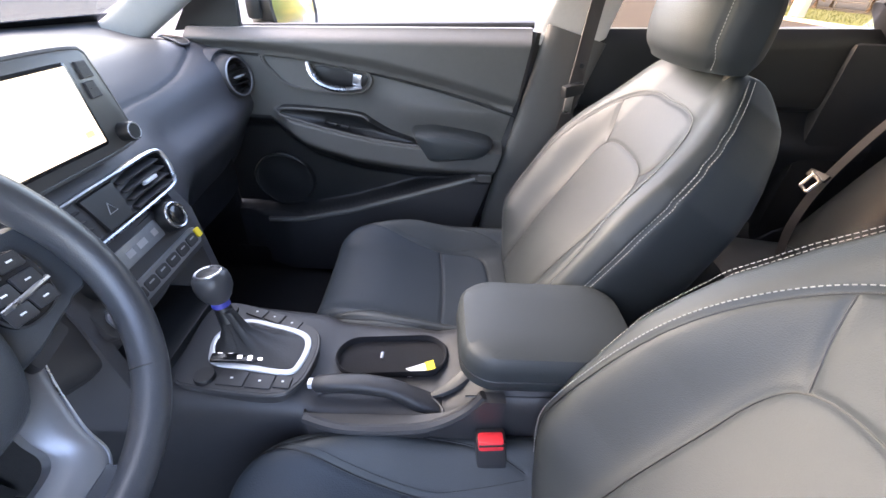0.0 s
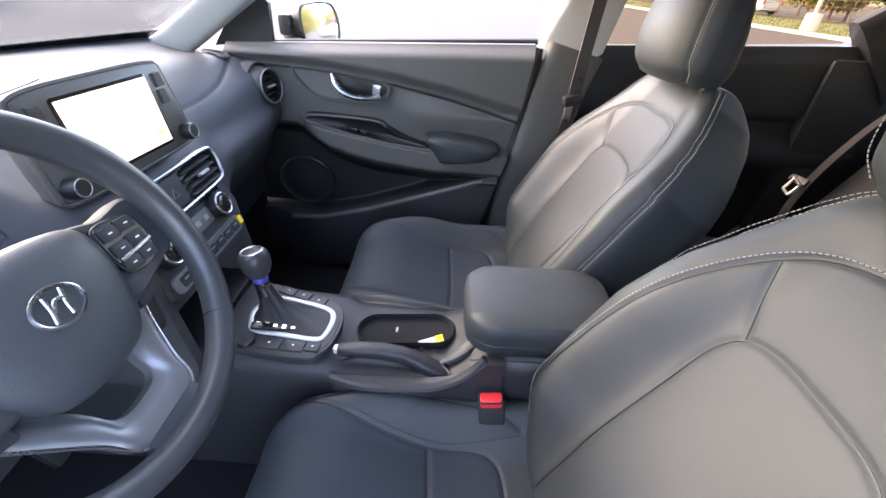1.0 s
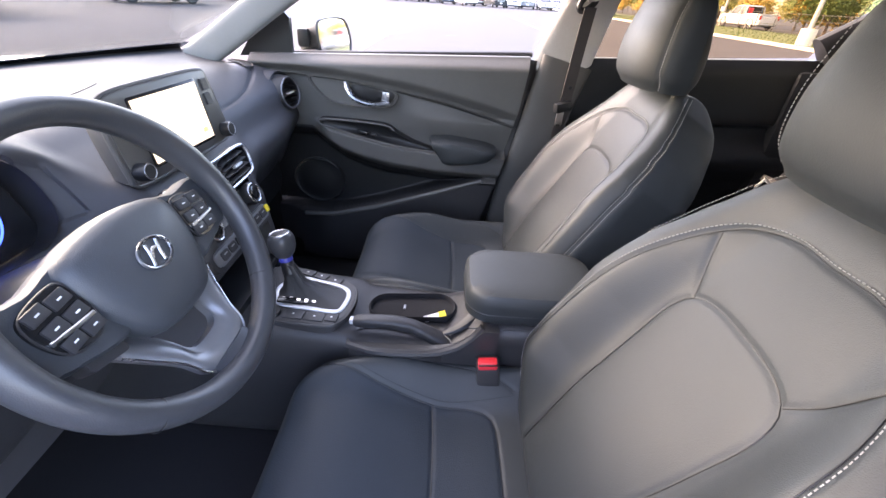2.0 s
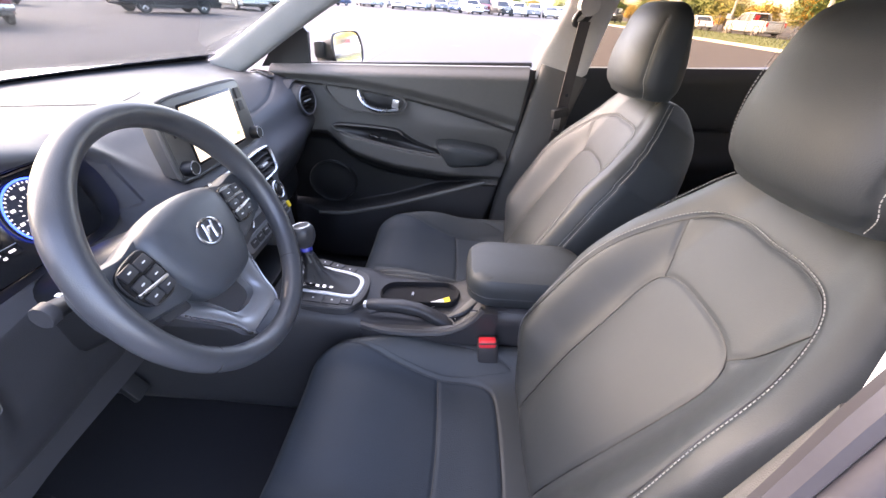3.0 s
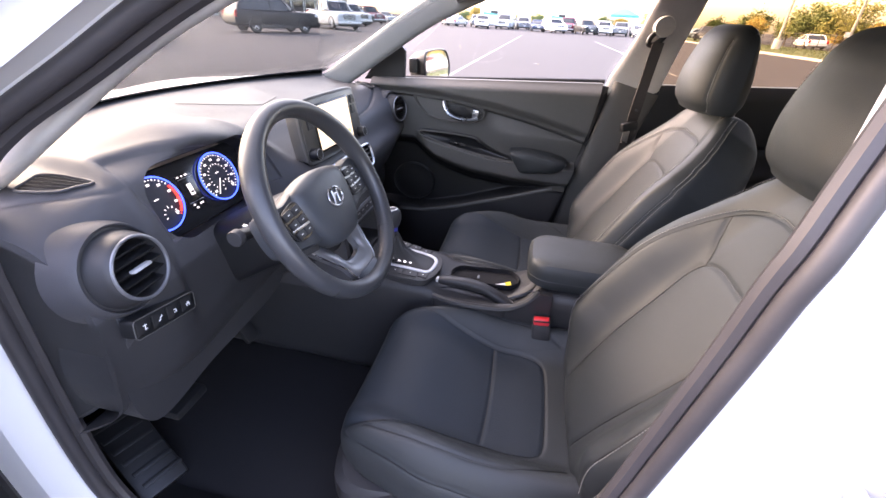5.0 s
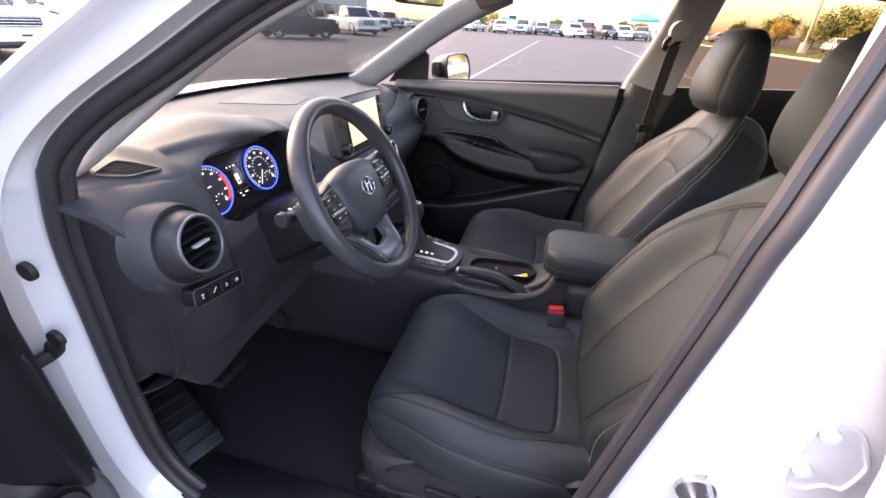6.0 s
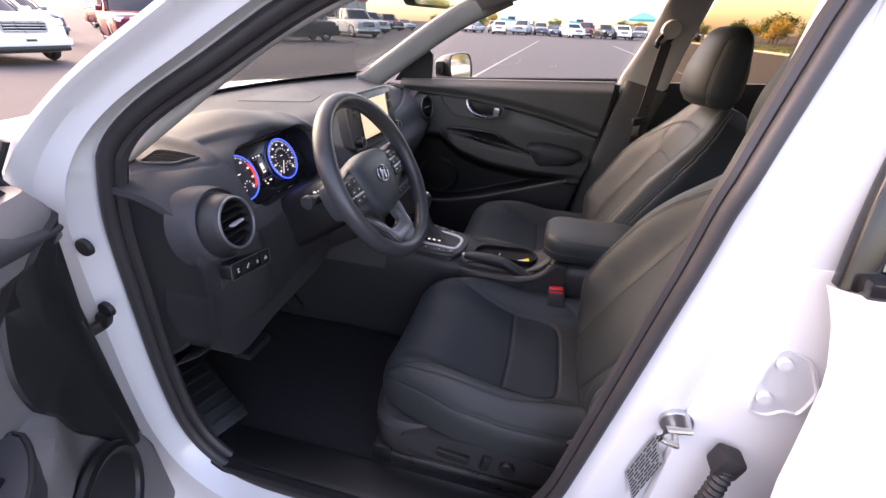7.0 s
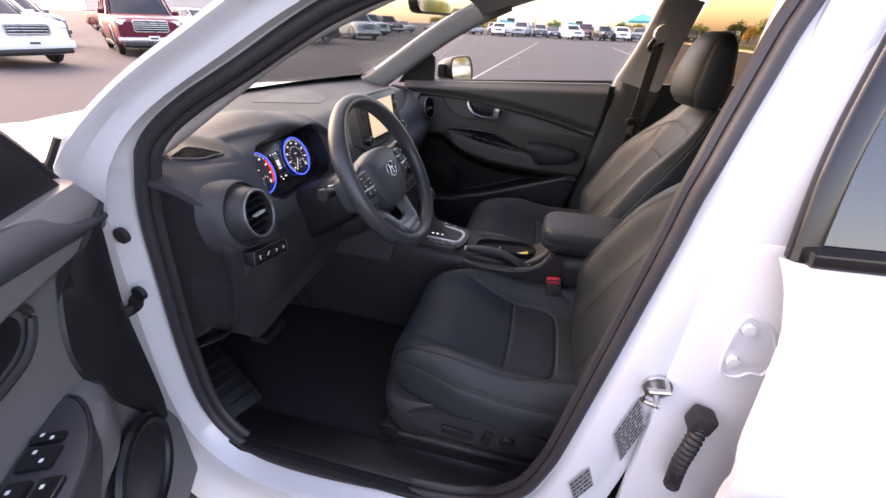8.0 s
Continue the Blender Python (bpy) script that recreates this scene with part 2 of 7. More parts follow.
def stitches(line, step=0.0055, length=0.0034, r=0.0007, lift=None):
    """A row of thread stitches along a line."""
    p = even(line, max(3, int(np.linalg.norm(np.diff(np.array(line), axis=0), axis=1).sum() / step)), False)
    vs, fs = [], []
    for a, b in zip(p, p[1:]):
        d = (b - a) / (np.linalg.norm(b - a) + 1e-9)
        s = np.cross(d, (0.3, 0.5, 0.8))
        s /= np.linalg.norm(s)
        t = np.cross(d, s)
        k = len(vs)
        for e in (a, a + d * length):
            vs += [e + r * s, e + r * t, e - r * s, e - r * t]
        fs += [[k + i, k + (i + 1) % 4, k + 4 + (i + 1) % 4, k + 4 + i] for i in range(4)] + [[k + 3, k + 2, k + 1, k], [k + 4, k + 5, k + 6, k + 7]]
    return np.array(vs), fs


def cut(ob, *tools):
    """Cut closed meshes out of a part, for good."""
    at = base_of(ob.parent)
    for bm in tools:
        me = bpy.data.meshes.new("tool")
        bmesh.ops.recalc_face_normals(bm, faces=bm.faces)
        bm.to_mesh(me)
        bm.free()
        me.transform(Matrix.Translation(-at))
        tool = new("tool", me)
        tool.parent = ob.parent
        mod = ob.modifiers.new("cut", "BOOLEAN")
        mod.operation, mod.object, mod.solver = "DIFFERENCE", tool, "EXACT"
        graph = bpy.context.evaluated_depsgraph_get()
        graph.update()
        made = bpy.data.meshes.new_from_object(ob.evaluated_get(graph))
        ob.modifiers.remove(mod)
        ob.data = made
        bpy.data.objects.remove(tool)
    return ob


# ---- ground ----
ASPHALT = material("asphalt", (0.045, 0.043, 0.0475), 0.97, spec=0.2, vary=0.16, scale=0.5, bump=0.5, bscale=120)
ground = part("ground", rbox((2400, 2400, 0.2), (0, 0, -0.1), 0), ASPHALT)
tagged(ground, "wide grey asphalt of a car park", "asphalt", kind="structure")

# ---- the car's left side, with the open driver's doorway ----


def side_y(z):
    """How far out the doorway's seal lies at a height (left side, minus y)."""
    return -0.68 + max(0.0, z - 1.08) * 0.30


def rear_share(x):
    """How far a place belongs to the B-pillar, which stands further out (0 to 1)."""
    return min(1.0, max(0.0, x / 0.12))


DOORWAY = even(spline([(-0.693, 1.049), (-0.663, 1.108), (-0.595, 1.164), (-0.487, 1.227), (-0.314, 1.325), (-0.13, 1.385), (0.06, 1.41), (0.20, 1.41), (0.262, 1.375), (0.243, 1.30),
                       (0.205, 1.157), (0.188, 1.044), (0.132, 0.694), (0.105, 0.55), (0.065, 0.43), (-0.02, 0.325), (-0.22, 0.288), (-0.45, 0.262), (-0.60, 0.272), (-0.69, 0.33), (-0.735, 0.43), (-0.743, 0.592),
                       (-0.733, 0.789), (-0.720, 0.953)], 400, True), 220)
tang = np.roll(DOORWAY, -1, 0) - np.roll(DOORWAY, 1, 0)
OUTWARD = np.stack([-tang[:, 1], tang[:, 0]], 1) / np.linalg.norm(tang, axis=1, keepdims=True)
if ((DOORWAY - DOORWAY.mean(0)) * OUTWARD).sum() < 0:
    OUTWARD = -OUTWARD


def doorway_ring(off, dy, low=0.0):
    """The doorway's line pushed out by off (and by low more along the sill), dy sideways."""
    out = []
    for p, n in zip(DOORWAY, OUTWARD):
        k = 1 - 0.45 * min(1.0, max(0.0, (p[1] - 1.0) / 0.12)) * (p[0] < 0.0) if off > 0.03 else 1.0
        o = off * k + low * max(0.0, -n[1]) ** 2
        q = p + n * o
        b = rear_share(p[0])
        step_in = 0.022 * b * min(1.0, max(0.0, (off - 0.075) / 0.025))
        out.append((q[0], step_in + side_y(p[1]) * (1 - b) + b * (-0.735 + 0.22 * max(0.0, p[1] - 1.17)) + dy * (0.5 + 0.5 * k) * (1 - 0.80 * b if dy < 0 else 1), q[1]))
    out = np.array(out)
    if off > 0.03:
        for _ in range(14):
            out = 0.25 * np.roll(out, 1, 0) + 0.5 * out + 0.25 * np.roll(out, -1, 0)
    return out


def pane(name, corners, mat, parent, thick=0.004, bulge=0.0, n=10):
    """A curved pane between four corners (given round it)."""
    a, b, c, d = (np.array(q, float) for q in corners)
    P = np.array([[(1 - v) * ((1 - u) * a + u * b) + v * ((1 - u) * d + u * c) for u in np.linspace(0, 1, n)] for v in np.linspace(0, 1, n)])
    nn = np.cross(b - a, d - a)
    nn /= np.linalg.norm(nn)
    u = np.linspace(0, 1, n)
    P = P + (np.outer(np.sin(np.pi * u), np.sin(np.pi * u)) * bulge)[..., None] * nn
    ob = part(name, sheet(P, nn * thick), mat, parent)
    ob.visible_shadow = False
    return ob


car = thing("car_body", "white compact car body with the driver's door standing open", "car", (0, 0, 0))
part("door_frame", skin(np.array([doorway_ring(*k) for k in ((0.004, 0.02), (0.010, -0.004), (0.020, -0.012), (0.028, -0.05, 0.004), (0.034, -0.062, 0.01), (0.060, -0.070, 0.03), (0.080, -0.078, 0.05), (0.092, -0.098, 0.06),
                                                            (0.104, -0.108, 0.07), (0.118, -0.108, 0.09), (0.124, -0.09, 0.10))]), closed=True), WHITE, car, "glossy white painted door opening")
seal_path = doorway_ring(0.005, -0.008)
seal_r = [0.0095 + 0.0030 * (1 - rear_share(p[0])) for p in DOORWAY]
seal = part("door_seal", tube(seal_path, seal_r, 12, closed=True, up=(0, 1, 0)), SEAL, car, "black rubber weatherstrip round the doorway")
part("seal_lip", tube(doorway_ring(-0.006, 0.010), [0.009 + 0.002 * (1 - rear_share(p[0])) for p in DOORWAY], 8, closed=True, up=(0, 1, 0)), SEAL, seal)

# floor pan and tunnel
floor = part("floor", rbox((2.75, 1.40, 0.03), (0.27, 0.0, 0.285), 0.005), CARPET)
tagged(floor, "black carpeted car floor", "car floor", kind="structure")
bulk = part("footwell_wall", rbox((0.04, 1.34, 0.62), (-1.06, 0.0, 0.60), 0.01, (0, -14, 0)), CARPET, None)
tagged(bulk, "black carpeted wall at the front of the footwells", "footwell wall", kind="structure")
for s in (1, -1):
    kick = part("kick_panel", rbox((0.60 if s > 0 else 0.48, 0.03, 0.74), (-0.94 if s > 0 else -1.02, 0.705 if s > 0 else -0.66, 0.61), 0.01), PLASTIC, None)
    tagged(kick, "black plastic kick panel beside the footwell", "kick panel", kind="structure")
inner_sill = part("inner_sill", rbox((2.7, 0.07, 0.16), (0.25, 0.715, 0.31), 0.02), PLASTIC, car, "black inner sill")
part("b_pillar_panel", rbox((0.20, 0.02, 0.86), (0.345, -0.742, 0.66), 0.006), WHITE, car, "white painted B-pillar")
blade_args = ([(0.285, -0.742, 1.06), (0.292, -0.728, 1.20), (0.335, -0.675, 1.42)], [0.085, 0.085, 0.085], 0.02)
sillp = part("sill_plate", rbox((0.86, 0.10, 0.05), (-0.28, -0.635, 0.285), 0.015), PLASTIC, car, "black plastic scuff plate")

# right side inside: pillars, roof, rear
roof_z = [(-0.30, 1.385), (-0.1, 1.445), (0.3, 1.475), (0.8, 1.465), (1.3, 1.40), (1.62, 1.26)]


def roof_height(x):
    return float(np.interp(x, [r[0] for r in roof_z], [r[1] for r in roof_z]))


P = np.array([[(x, y * 0.60, roof_height(x) - 0.05 * abs(y) ** 3) for y in np.linspace(-1, 1, 25)] for x in np.linspace(-0.30, 1.62, 30)])
ceiling = part("ceiling", sheet(P, (0, 0, 0.02)), ROOFCLOTH)
tagged(ceiling, "pale grey cloth headlining", "ceiling", kind="structure")
P = P * np.array((1, 1.07, 1)) + np.array((0, 0, 0.04))
part("roof", sheet(P, (0, 0, 0.02)), WHITE, car, "white painted roof")


def blade(path, widths, thick, mat, name, parent, label="", axis=(0, 1, 0)):
    """A pillar cover: a softly bowed strip along a path, of changing width along x."""
    path = spline(path, 24)
    w = np.interp(np.linspace(0, 1, 24), np.linspace(0, 1, len(widths)), widths)
    rings = []
    for i, p in enumerate(path):
        d = path[min(i + 1, 23)] - path[max(i - 1, 0)]
        d /= np.linalg.norm(d)
        s = np.cross(np.array(axis, float), d)
        s /= np.linalg.norm(s)
        q = []
        for t in np.linspace(0, 2 * math.pi, 24, endpoint=False):
            c, e = math.cos(t), math.sin(t)
            q.append(p + s * (w[i] / 2 * math.copysign(abs(c) ** 0.6, c)) + np.array(axis) * (thick / 2 * math.copysign(abs(e) ** 0.6, e)))
        rings.append(q)
    return part(name, loft(rings), mat, parent, label)


blade(*blade_args, WHITE, "b_pillar_upper", car, "white painted upper B-pillar")
for side, tag in ((1, "right"), (-1, "left")):
    y0 = side
    y1 = y0 if side > 0 else y0 * 0.955
    # right trim takes the shaded copy of the pale trim
    blade([(-0.83, y1 * 0.66, 1.035), (-0.727, y1 * 0.645, 1.10), (-0.425, y1 * 0.62, 1.295), (-0.20, y1 * 0.585, 1.40)], [0.085, 0.085, 0.085, 0.09], 0.04, SHADETRIM if side > 0 else PALE, "a_pillar_trim", car, "pale grey A-pillar trim")
    if side > 0:
        blade([(-0.80, y0 * 0.715, 1.085), (-0.70, y0 * 0.70, 1.15), (-0.45, y0 * 0.662, 1.305), (-0.22, y0 * 0.63, 1.405)], [0.06, 0.06, 0.06, 0.06], 0.04, WHITE, "a_pillar", car, "white painted A-pillar")
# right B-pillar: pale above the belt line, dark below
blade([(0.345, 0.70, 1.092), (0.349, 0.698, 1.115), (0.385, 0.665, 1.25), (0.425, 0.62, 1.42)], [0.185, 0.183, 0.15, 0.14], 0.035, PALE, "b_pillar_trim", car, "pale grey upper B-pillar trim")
blade([(0.20, 0.70, 0.36), (0.235, 0.69, 0.62), (0.285, 0.685, 0.80), (0.358, 0.695, 1.102)], [0.10, 0.12, 0.14, 0.17], 0.05, PILLAR, "b_pillar_lower_trim", car, "dark grey lower B-pillar trim")
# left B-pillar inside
# upper part takes the lit copy of the pale trim
blade([(0.281, -0.703, 1.090), (0.280, -0.690, 1.22), (0.31, -0.650, 1.41)], [0.11, 0.11, 0.11], 0.03, LITTRIM, "b_pillar_trim", car)
blade([(0.185, -0.695, 0.33), (0.195, -0.695, 0.70), (0.277, -0.700, 1.090)], [0.10, 0.11, 0.11], 0.035, PILLAR, "b_pillar_lower_trim", car)
# rear quarters close the cabin
for s in (1, -1):
    blade([(1.20, s * 0.69, 1.10), (1.36, s * 0.66, 1.25), (1.45, s * 0.60, 1.40)], [0.30, 0.26, 0.24], 0.06, PLASTIC, "c_pillar_trim", car, "dark C-pillar trim")
    part("quarter_panel", rbox((0.66, 0.06, 0.80), (1.42, s * 0.70, 0.72), 0.02), PLASTIC, car)
part("tailgate", rbox((0.05, 1.38, 0.75), (1.66, 0, 0.70), 0.02), PLASTIC, car)
part("tailgate_skin", rbox((0.03, 1.50, 0.62), (1.735, 0, 0.78), 0.015), WHITE, car, "white painted tailgate")
for s in (1, -1):
    part("quarter_skin", rbox((0.60, 0.03, 0.80), (1.46, s * 0.80, 0.70), 0.015), WHITE, car, "white painted rear quarter")
    for x in (-1.42, 1.30):
        wl = part("wheel", tube([(x + 0.235 * math.cos(a), s * 0.76, 0.325 + 0.235 * math.sin(a)) for a in np.linspace(0, 2 * math.pi, 32, endpoint=False)], 0.09, 10, closed=True, flat=1.1, up=(0, 1, 0)), RUBBER, car, "black tyre")
        part("rim", disc((x, s * 0.80, 0.325), (0, s, 0), 0.19, 0.04, 32), SILVER, wl, "silver alloy rim")
part("rear_right_skin", rbox((0.86, 0.03, 0.78), (0.75, 0.80, 0.69), 0.012), WHITE, car, "white painted rear door skin")
pane("rear_window", ((1.62, -0.58, 1.08), (1.62, 0.58, 1.08), (1.50, 0.52, 1.40), (1.50, -0.52, 1.40)), TINTED, car)
# windscreen with its dark edge
ws = ((-0.885, -0.69, 1.075), (-0.885, 0.69, 1.075), (-0.20, 0.58, 1.43), (-0.20, -0.58, 1.43))


def screen_at(u, v):
    """A place on the windscreen, u from left to right, v from foot to roof."""
    a, b, c, d = (np.array(q) for q in ws)
    p = (1 - v) * ((1 - u) * a + u * b) + v * ((1 - u) * d + u * c)
    bow = math.sin(math.pi * u) * (0.20 * (1 - v) + 0.10 * v) 
    return p + np.array((-bow, 0, -0.01 * math.sin(math.pi * u) * (1 - v)))


P = np.array([[screen_at(u, v) for u in np.linspace(0, 1, 24)] for v in np.linspace(0, 1, 12)])
wsg = part("windscreen", sheet(P, (-0.002, 0, 0.004)), SCREENGLASS, car, "curved clear windscreen")
P = np.array([[screen_at(u, v) + np.array((0.004, 0, -0.004)) for u in np.linspace(0, 1, 24)] for v in np.linspace(-0.02, 0.05, 4)])
part("windscreen_band", sheet(P, (0.001, 0, -0.002)), GLOSS, car, "black band along the foot of the windscreen")
P = np.array([[screen_at(u, -0.03) + np.array((-s * 0.10, 0, -s * 0.07 - 0.004)) for u in np.linspace(0, 1, 24)] for s in np.linspace(0, 1, 4)])
part("cowl", sheet(P, (0, 0, -0.02)), PLASTIC, car, "black cowl below the windscreen")
for k, (u0, u1) in enumerate(((0.10, 0.50), (0.45, 0.85))):
    part("wiper", tube([Vector(screen_at(u0 + (u1 - u0) * q, -0.02)) + Vector((-0.020, 0, -0.012)) for q in np.linspace(0, 1, 8)], 0.006, 6), RUBBER, car, "black wiper blade")


def hood(u, v):
    y = (u - 0.5) * 1.56
    x = -1.02 - 0.16 * math.sin(math.pi * u) - v * 0.92
    z = 1.045 - 0.05 * v - 0.17 * max(v, 0) ** 2.2 - 0.10 * abs(2 * u - 1) ** 5 + 0.02 * math.exp(-((abs(2 * u - 1) - 0.6) / 0.08) ** 2)
    return (x, y, z)


P = np.array([[hood(u, v) for u in np.linspace(0, 1, 40)] for v in np.linspace(-0.04, 1, 20)])
part("bonnet", sheet(P, (0, 0, -0.02)), WHITE, car, "white painted bonnet")
for s in (1, -1):
    P = np.array([[(-0.80 - 1.15 * u, s * (0.79 + 0.07 * math.sin(min(1, v * 1.6) * math.pi / 2) - 0.10 * u**3), 1.05 - 0.02 * u - 0.13 * u**2 - 0.62 * v) for u in np.linspace(0, 1, 16)] for v in np.linspace(0, 1, 12)])
    part("front_wing", sheet(P, (0, -s * 0.02, 0)), WHITE, car, "white painted front wing")
part("nose", rbox((0.12, 1.6, 0.6), (-2.02, 0, 0.52), 0.05), WHITE, car)

# ---- left rear door ----
rear_door = thing("rear_door", "closed white rear door with dark privacy glass", "car door", (0.72, -0.80, 0.25))
P = []
for z in np.linspace(0.26, 1.087, 40):
    front = float(np.interp(z, (0.26, 0.678, 0.832, 0.993, 1.055, 1.087), (0.365, 0.330, 0.322, 0.325, 0.311, 0.295)))
    row = []
    for u in np.linspace(0, 1, 40) ** 1.8:
        x = front + u * (1.16 - front)
        bow = 0.055 * math.sin(math.pi * min(1, max(0, (1.075 - z) / 0.75))) + 0.012 * math.exp(-((z - 0.80) / 0.03) ** 2)
        edge = 0.014 * max(0, 1 - u / 0.03) ** 2
        row.append((x, -0.802 - bow + edge, z + 0.0384 * (x - 0.31) * max(0.0, (z - 0.9) / 0.187)))
    P.append(row)
part("skin", sheet(np.array(P), (0, 0.012, 0)), WHITE, rear_door, "white painted door skin")
part("belt_trim", rbox((0.86, 0.026, 0.019), (0.745, -0.785, 1.1115), 0.005, (0, -2.2, 0)), GLOSS, rear_door, "gloss black belt line trim")
blade([(0.318, -0.772, 1.085), (0.327, -0.74, 1.22), (0.37, -0.685, 1.42)], [0.030, 0.032, 0.035], 0.02, GLOSS, "window_frame", rear_door, "black window frame")
pane("window", ((0.318, -0.768, 1.09), (1.16, -0.768, 1.13), (1.20, -0.68, 1.40), (0.37, -0.682, 1.42)), PRIVACY, rear_door)

# B-pillar fittings
hinge_line = [tuple(q) for q in even(spline([(0.303, 0.987), (0.323, 0.985), (0.339, 0.975), (0.353, 0.951), (0.362, 0.930), (0.356, 0.895), (0.339, 0.894), (0.326, 0.883), (0.309, 0.883), (0.301, 0.896), (0.298, 0.934)], 80, True), 44)]
hinge = part("upper_hinge", prism(hinge_line, "y", -0.753, -0.725, 0.002), WHITE, rear_door, "white painted door hinge")
part("hinge_rim", tube([(0.328 + (a - 0.328) * 0.95, -0.7535, 0.936 + (b - 0.936) * 0.95) for a, b in hinge_line], 0.0028, 6, closed=True, up=(0, 1, 0)), WHITE, hinge)
for p in ((0.312, 0.969), (0.311, 0.914)):
    part("bolt", disc((p[0], -0.752, p[1]), (0, -1, 0), 0.0080, 0.009, 18), WHITE, hinge)
striker = part("striker", disc((0.236, -0.748, 0.838), (0, -1, 0), 0.021, 0.008, 24), STEEL, car, "bare steel door striker")
part("loop", tube([(0.243, -0.750, 0.854), (0.241, -0.780, 0.856), (0.213, -0.786, 0.858), (0.209, -0.785, 0.838), (0.233, -0.780, 0.826), (0.237, -0.750, 0.826)], 0.0045, 8), STEEL, striker)
def sticker(name, corners, rows, seed, label):
    """A printed label on the pillar between four corners (x, z)."""
    a, b, c, d = (Vector((q[0], -0.7525, q[1])) for q in corners)
    lab = part(name, (np.array([p + Vector((0, h, 0)) for h in (0.0, -0.0008) for p in (a, b, c, d)]), [[0, 1, 2, 3], [4, 7, 6, 5], [0, 4, 5, 1], [1, 5, 6, 2], [2, 6, 7, 3], [3, 7, 4, 0]]), LABELGREY, car, label)
    rnd = random.Random(seed)
    vs, fs = [], []
    for r in range(rows):
        v0, v1 = (r + 0.22) / rows, (r + 0.80) / rows
        u = 0.05
        while u < 0.90:
            l = min(rnd.uniform(0.05, 0.22), 0.95 - u)
            k = len(vs)
            for uu, vv in ((u, v0), (u + l, v0), (u + l, v1), (u, v1)):
                p = (1 - vv) * ((1 - uu) * a + uu * b) + vv * ((1 - uu) * d + uu * c)
                vs.append(p + Vector((0, -0.0012, 0)))
            fs.append([k, k + 1, k + 2, k + 3])
            u += l + rnd.uniform(0.015, 0.05)
    part("print", (np.array(vs), fs), PRINT, lab, "dark unreadable print")
    return lab


sticker("data_label", ((0.200, 0.715), (0.218, 0.812), (0.242, 0.758), (0.224, 0.655)), 9, 3, "grey label with dense dark print")
sticker("tyre_label", ((0.155, 0.561), (0.180, 0.622), (0.196, 0.577), (0.172, 0.517)), 5, 5, "small grey printed label")
boot = part("cable_boot", join(rbox((0.030, 0.030, 0.034), (0.298, -0.775, 0.812), 0.006, (0, 12, 0)), tube(spline([(0.298, -0.780, 0.808), (0.294, -0.786, 0.77), (0.292, -0.785, 0.72), (0.30, -0.775, 0.66)], 28), [0.0125 if i % 2 else 0.0098 for i in range(28)], 12)), RUBBER, rear_door, "black ribbed rubber cable boot")
for p in ((-0.735, -0.735, 0.932), (-0.737, -0.742, 0.803)):
    part("rubber_plug", disc(p, (0, -1, 0), 0.016, 0.009, 16), RUBBER, car, "black rubber plug")

# ---- outside mirror and glass on the right side ----
right_door = thing("passenger_door", "closed passenger door with dark moulded inner trim", "car door", (-0.15, 0.72, 0.35))
pane("window", ((-0.62, 0.745, 1.07), (0.27, 0.745, 1.105), (0.36, 0.66, 1.43), (-0.22, 0.66, 1.41)), CLEAR, right_door)
pane("rear_side_window", ((0.42, 0.745, 1.11), (1.14, 0.745, 1.155), (1.25, 0.67, 1.40), (0.52, 0.66, 1.43)), TINTED, car)
part("window_sill_seal", tube([(-0.60, 0.725, 1.066), (-0.3, 0.728, 1.082), (0.25, 0.73, 1.112)], 0.009, 8), RUBBER, right_door, "black rubber sill seal")
part("mirror_sail", prism([(-0.70, 1.055), (-0.528, 1.070), (-0.524, 1.172), (-0.540, 1.190), (-0.600, 1.158), (-0.66, 1.110)], "y", 0.705, 0.725, 0.004), PLASTIC, right_door, "black sail panel at the mirror")
part("outer_skin", rbox((1.0, 0.03, 0.75), (-0.2, 0.80, 0.68), 0.01), WHITE, right_door)
mir = [(0.0, -0.068), (0.05, -0.070), (0.105, -0.058), (0.128, -0.02), (0.125, 0.025), (0.10, 0.058), (0.045, 0.068), (-0.04, 0.068), (-0.085, 0.058), (-0.10, 0.02), (-0.095, -0.03), (-0.07, -0.062)]
mir = [(q[0] * 1.22, q[1] * 1.03) for q in spline(mir, 48, True)]
mo, mu, mw = (-0.455, 0.902, 1.098), Vector((0.16, 0.987, 0)), Vector((-0.12, -0.02, 0.992))
mn = mu.cross(mw).normalized()
hous = part("mirror_housing", pillow(mir, mo, mu, mw, mn, [(0.45, -0.09), (0.75, -0.075), (0.95, -0.045), (1.02, -0.01), (1.03, 0.014), (0.985, 0.019), (0.95, 0.012), (0.94, 0.006)]), PLASTIC, right_door, "black wing mirror housing")
part("mirror_glass", pillow(mir, mo, mu, mw, mn, [(0.93, 0.004), (0.925, 0.014)]), MIRROR, hous, "mirror glass")
part("mirror_cap", rbox((0.04, 0.035, 0.060), (-0.51, 0.785, 1.112), 0.014), PLASTIC, hous, "black inner side of the mirror")
part("mirror_foot", rbox((0.06, 0.12, 0.035), (-0.49, 0.80, 1.062), 0.012), PLASTIC, hous)

# ---- passenger door trim ----


def bump(x, c, w):
    return math.exp(-(((x - c) / w) ** 2))


def ramp(x, a, b):
    t = min(1.0, max(0.0, (x - a) / (b - a)))
    return t * t * (3 - 2 * t)


def rear_edge(z):
    return float(np.interp(z, (0.36, 0.506, 0.63, 0.777, 0.943, 1.11), (0.095, 0.120, 0.155, 0.194, 0.222, 0.241)))


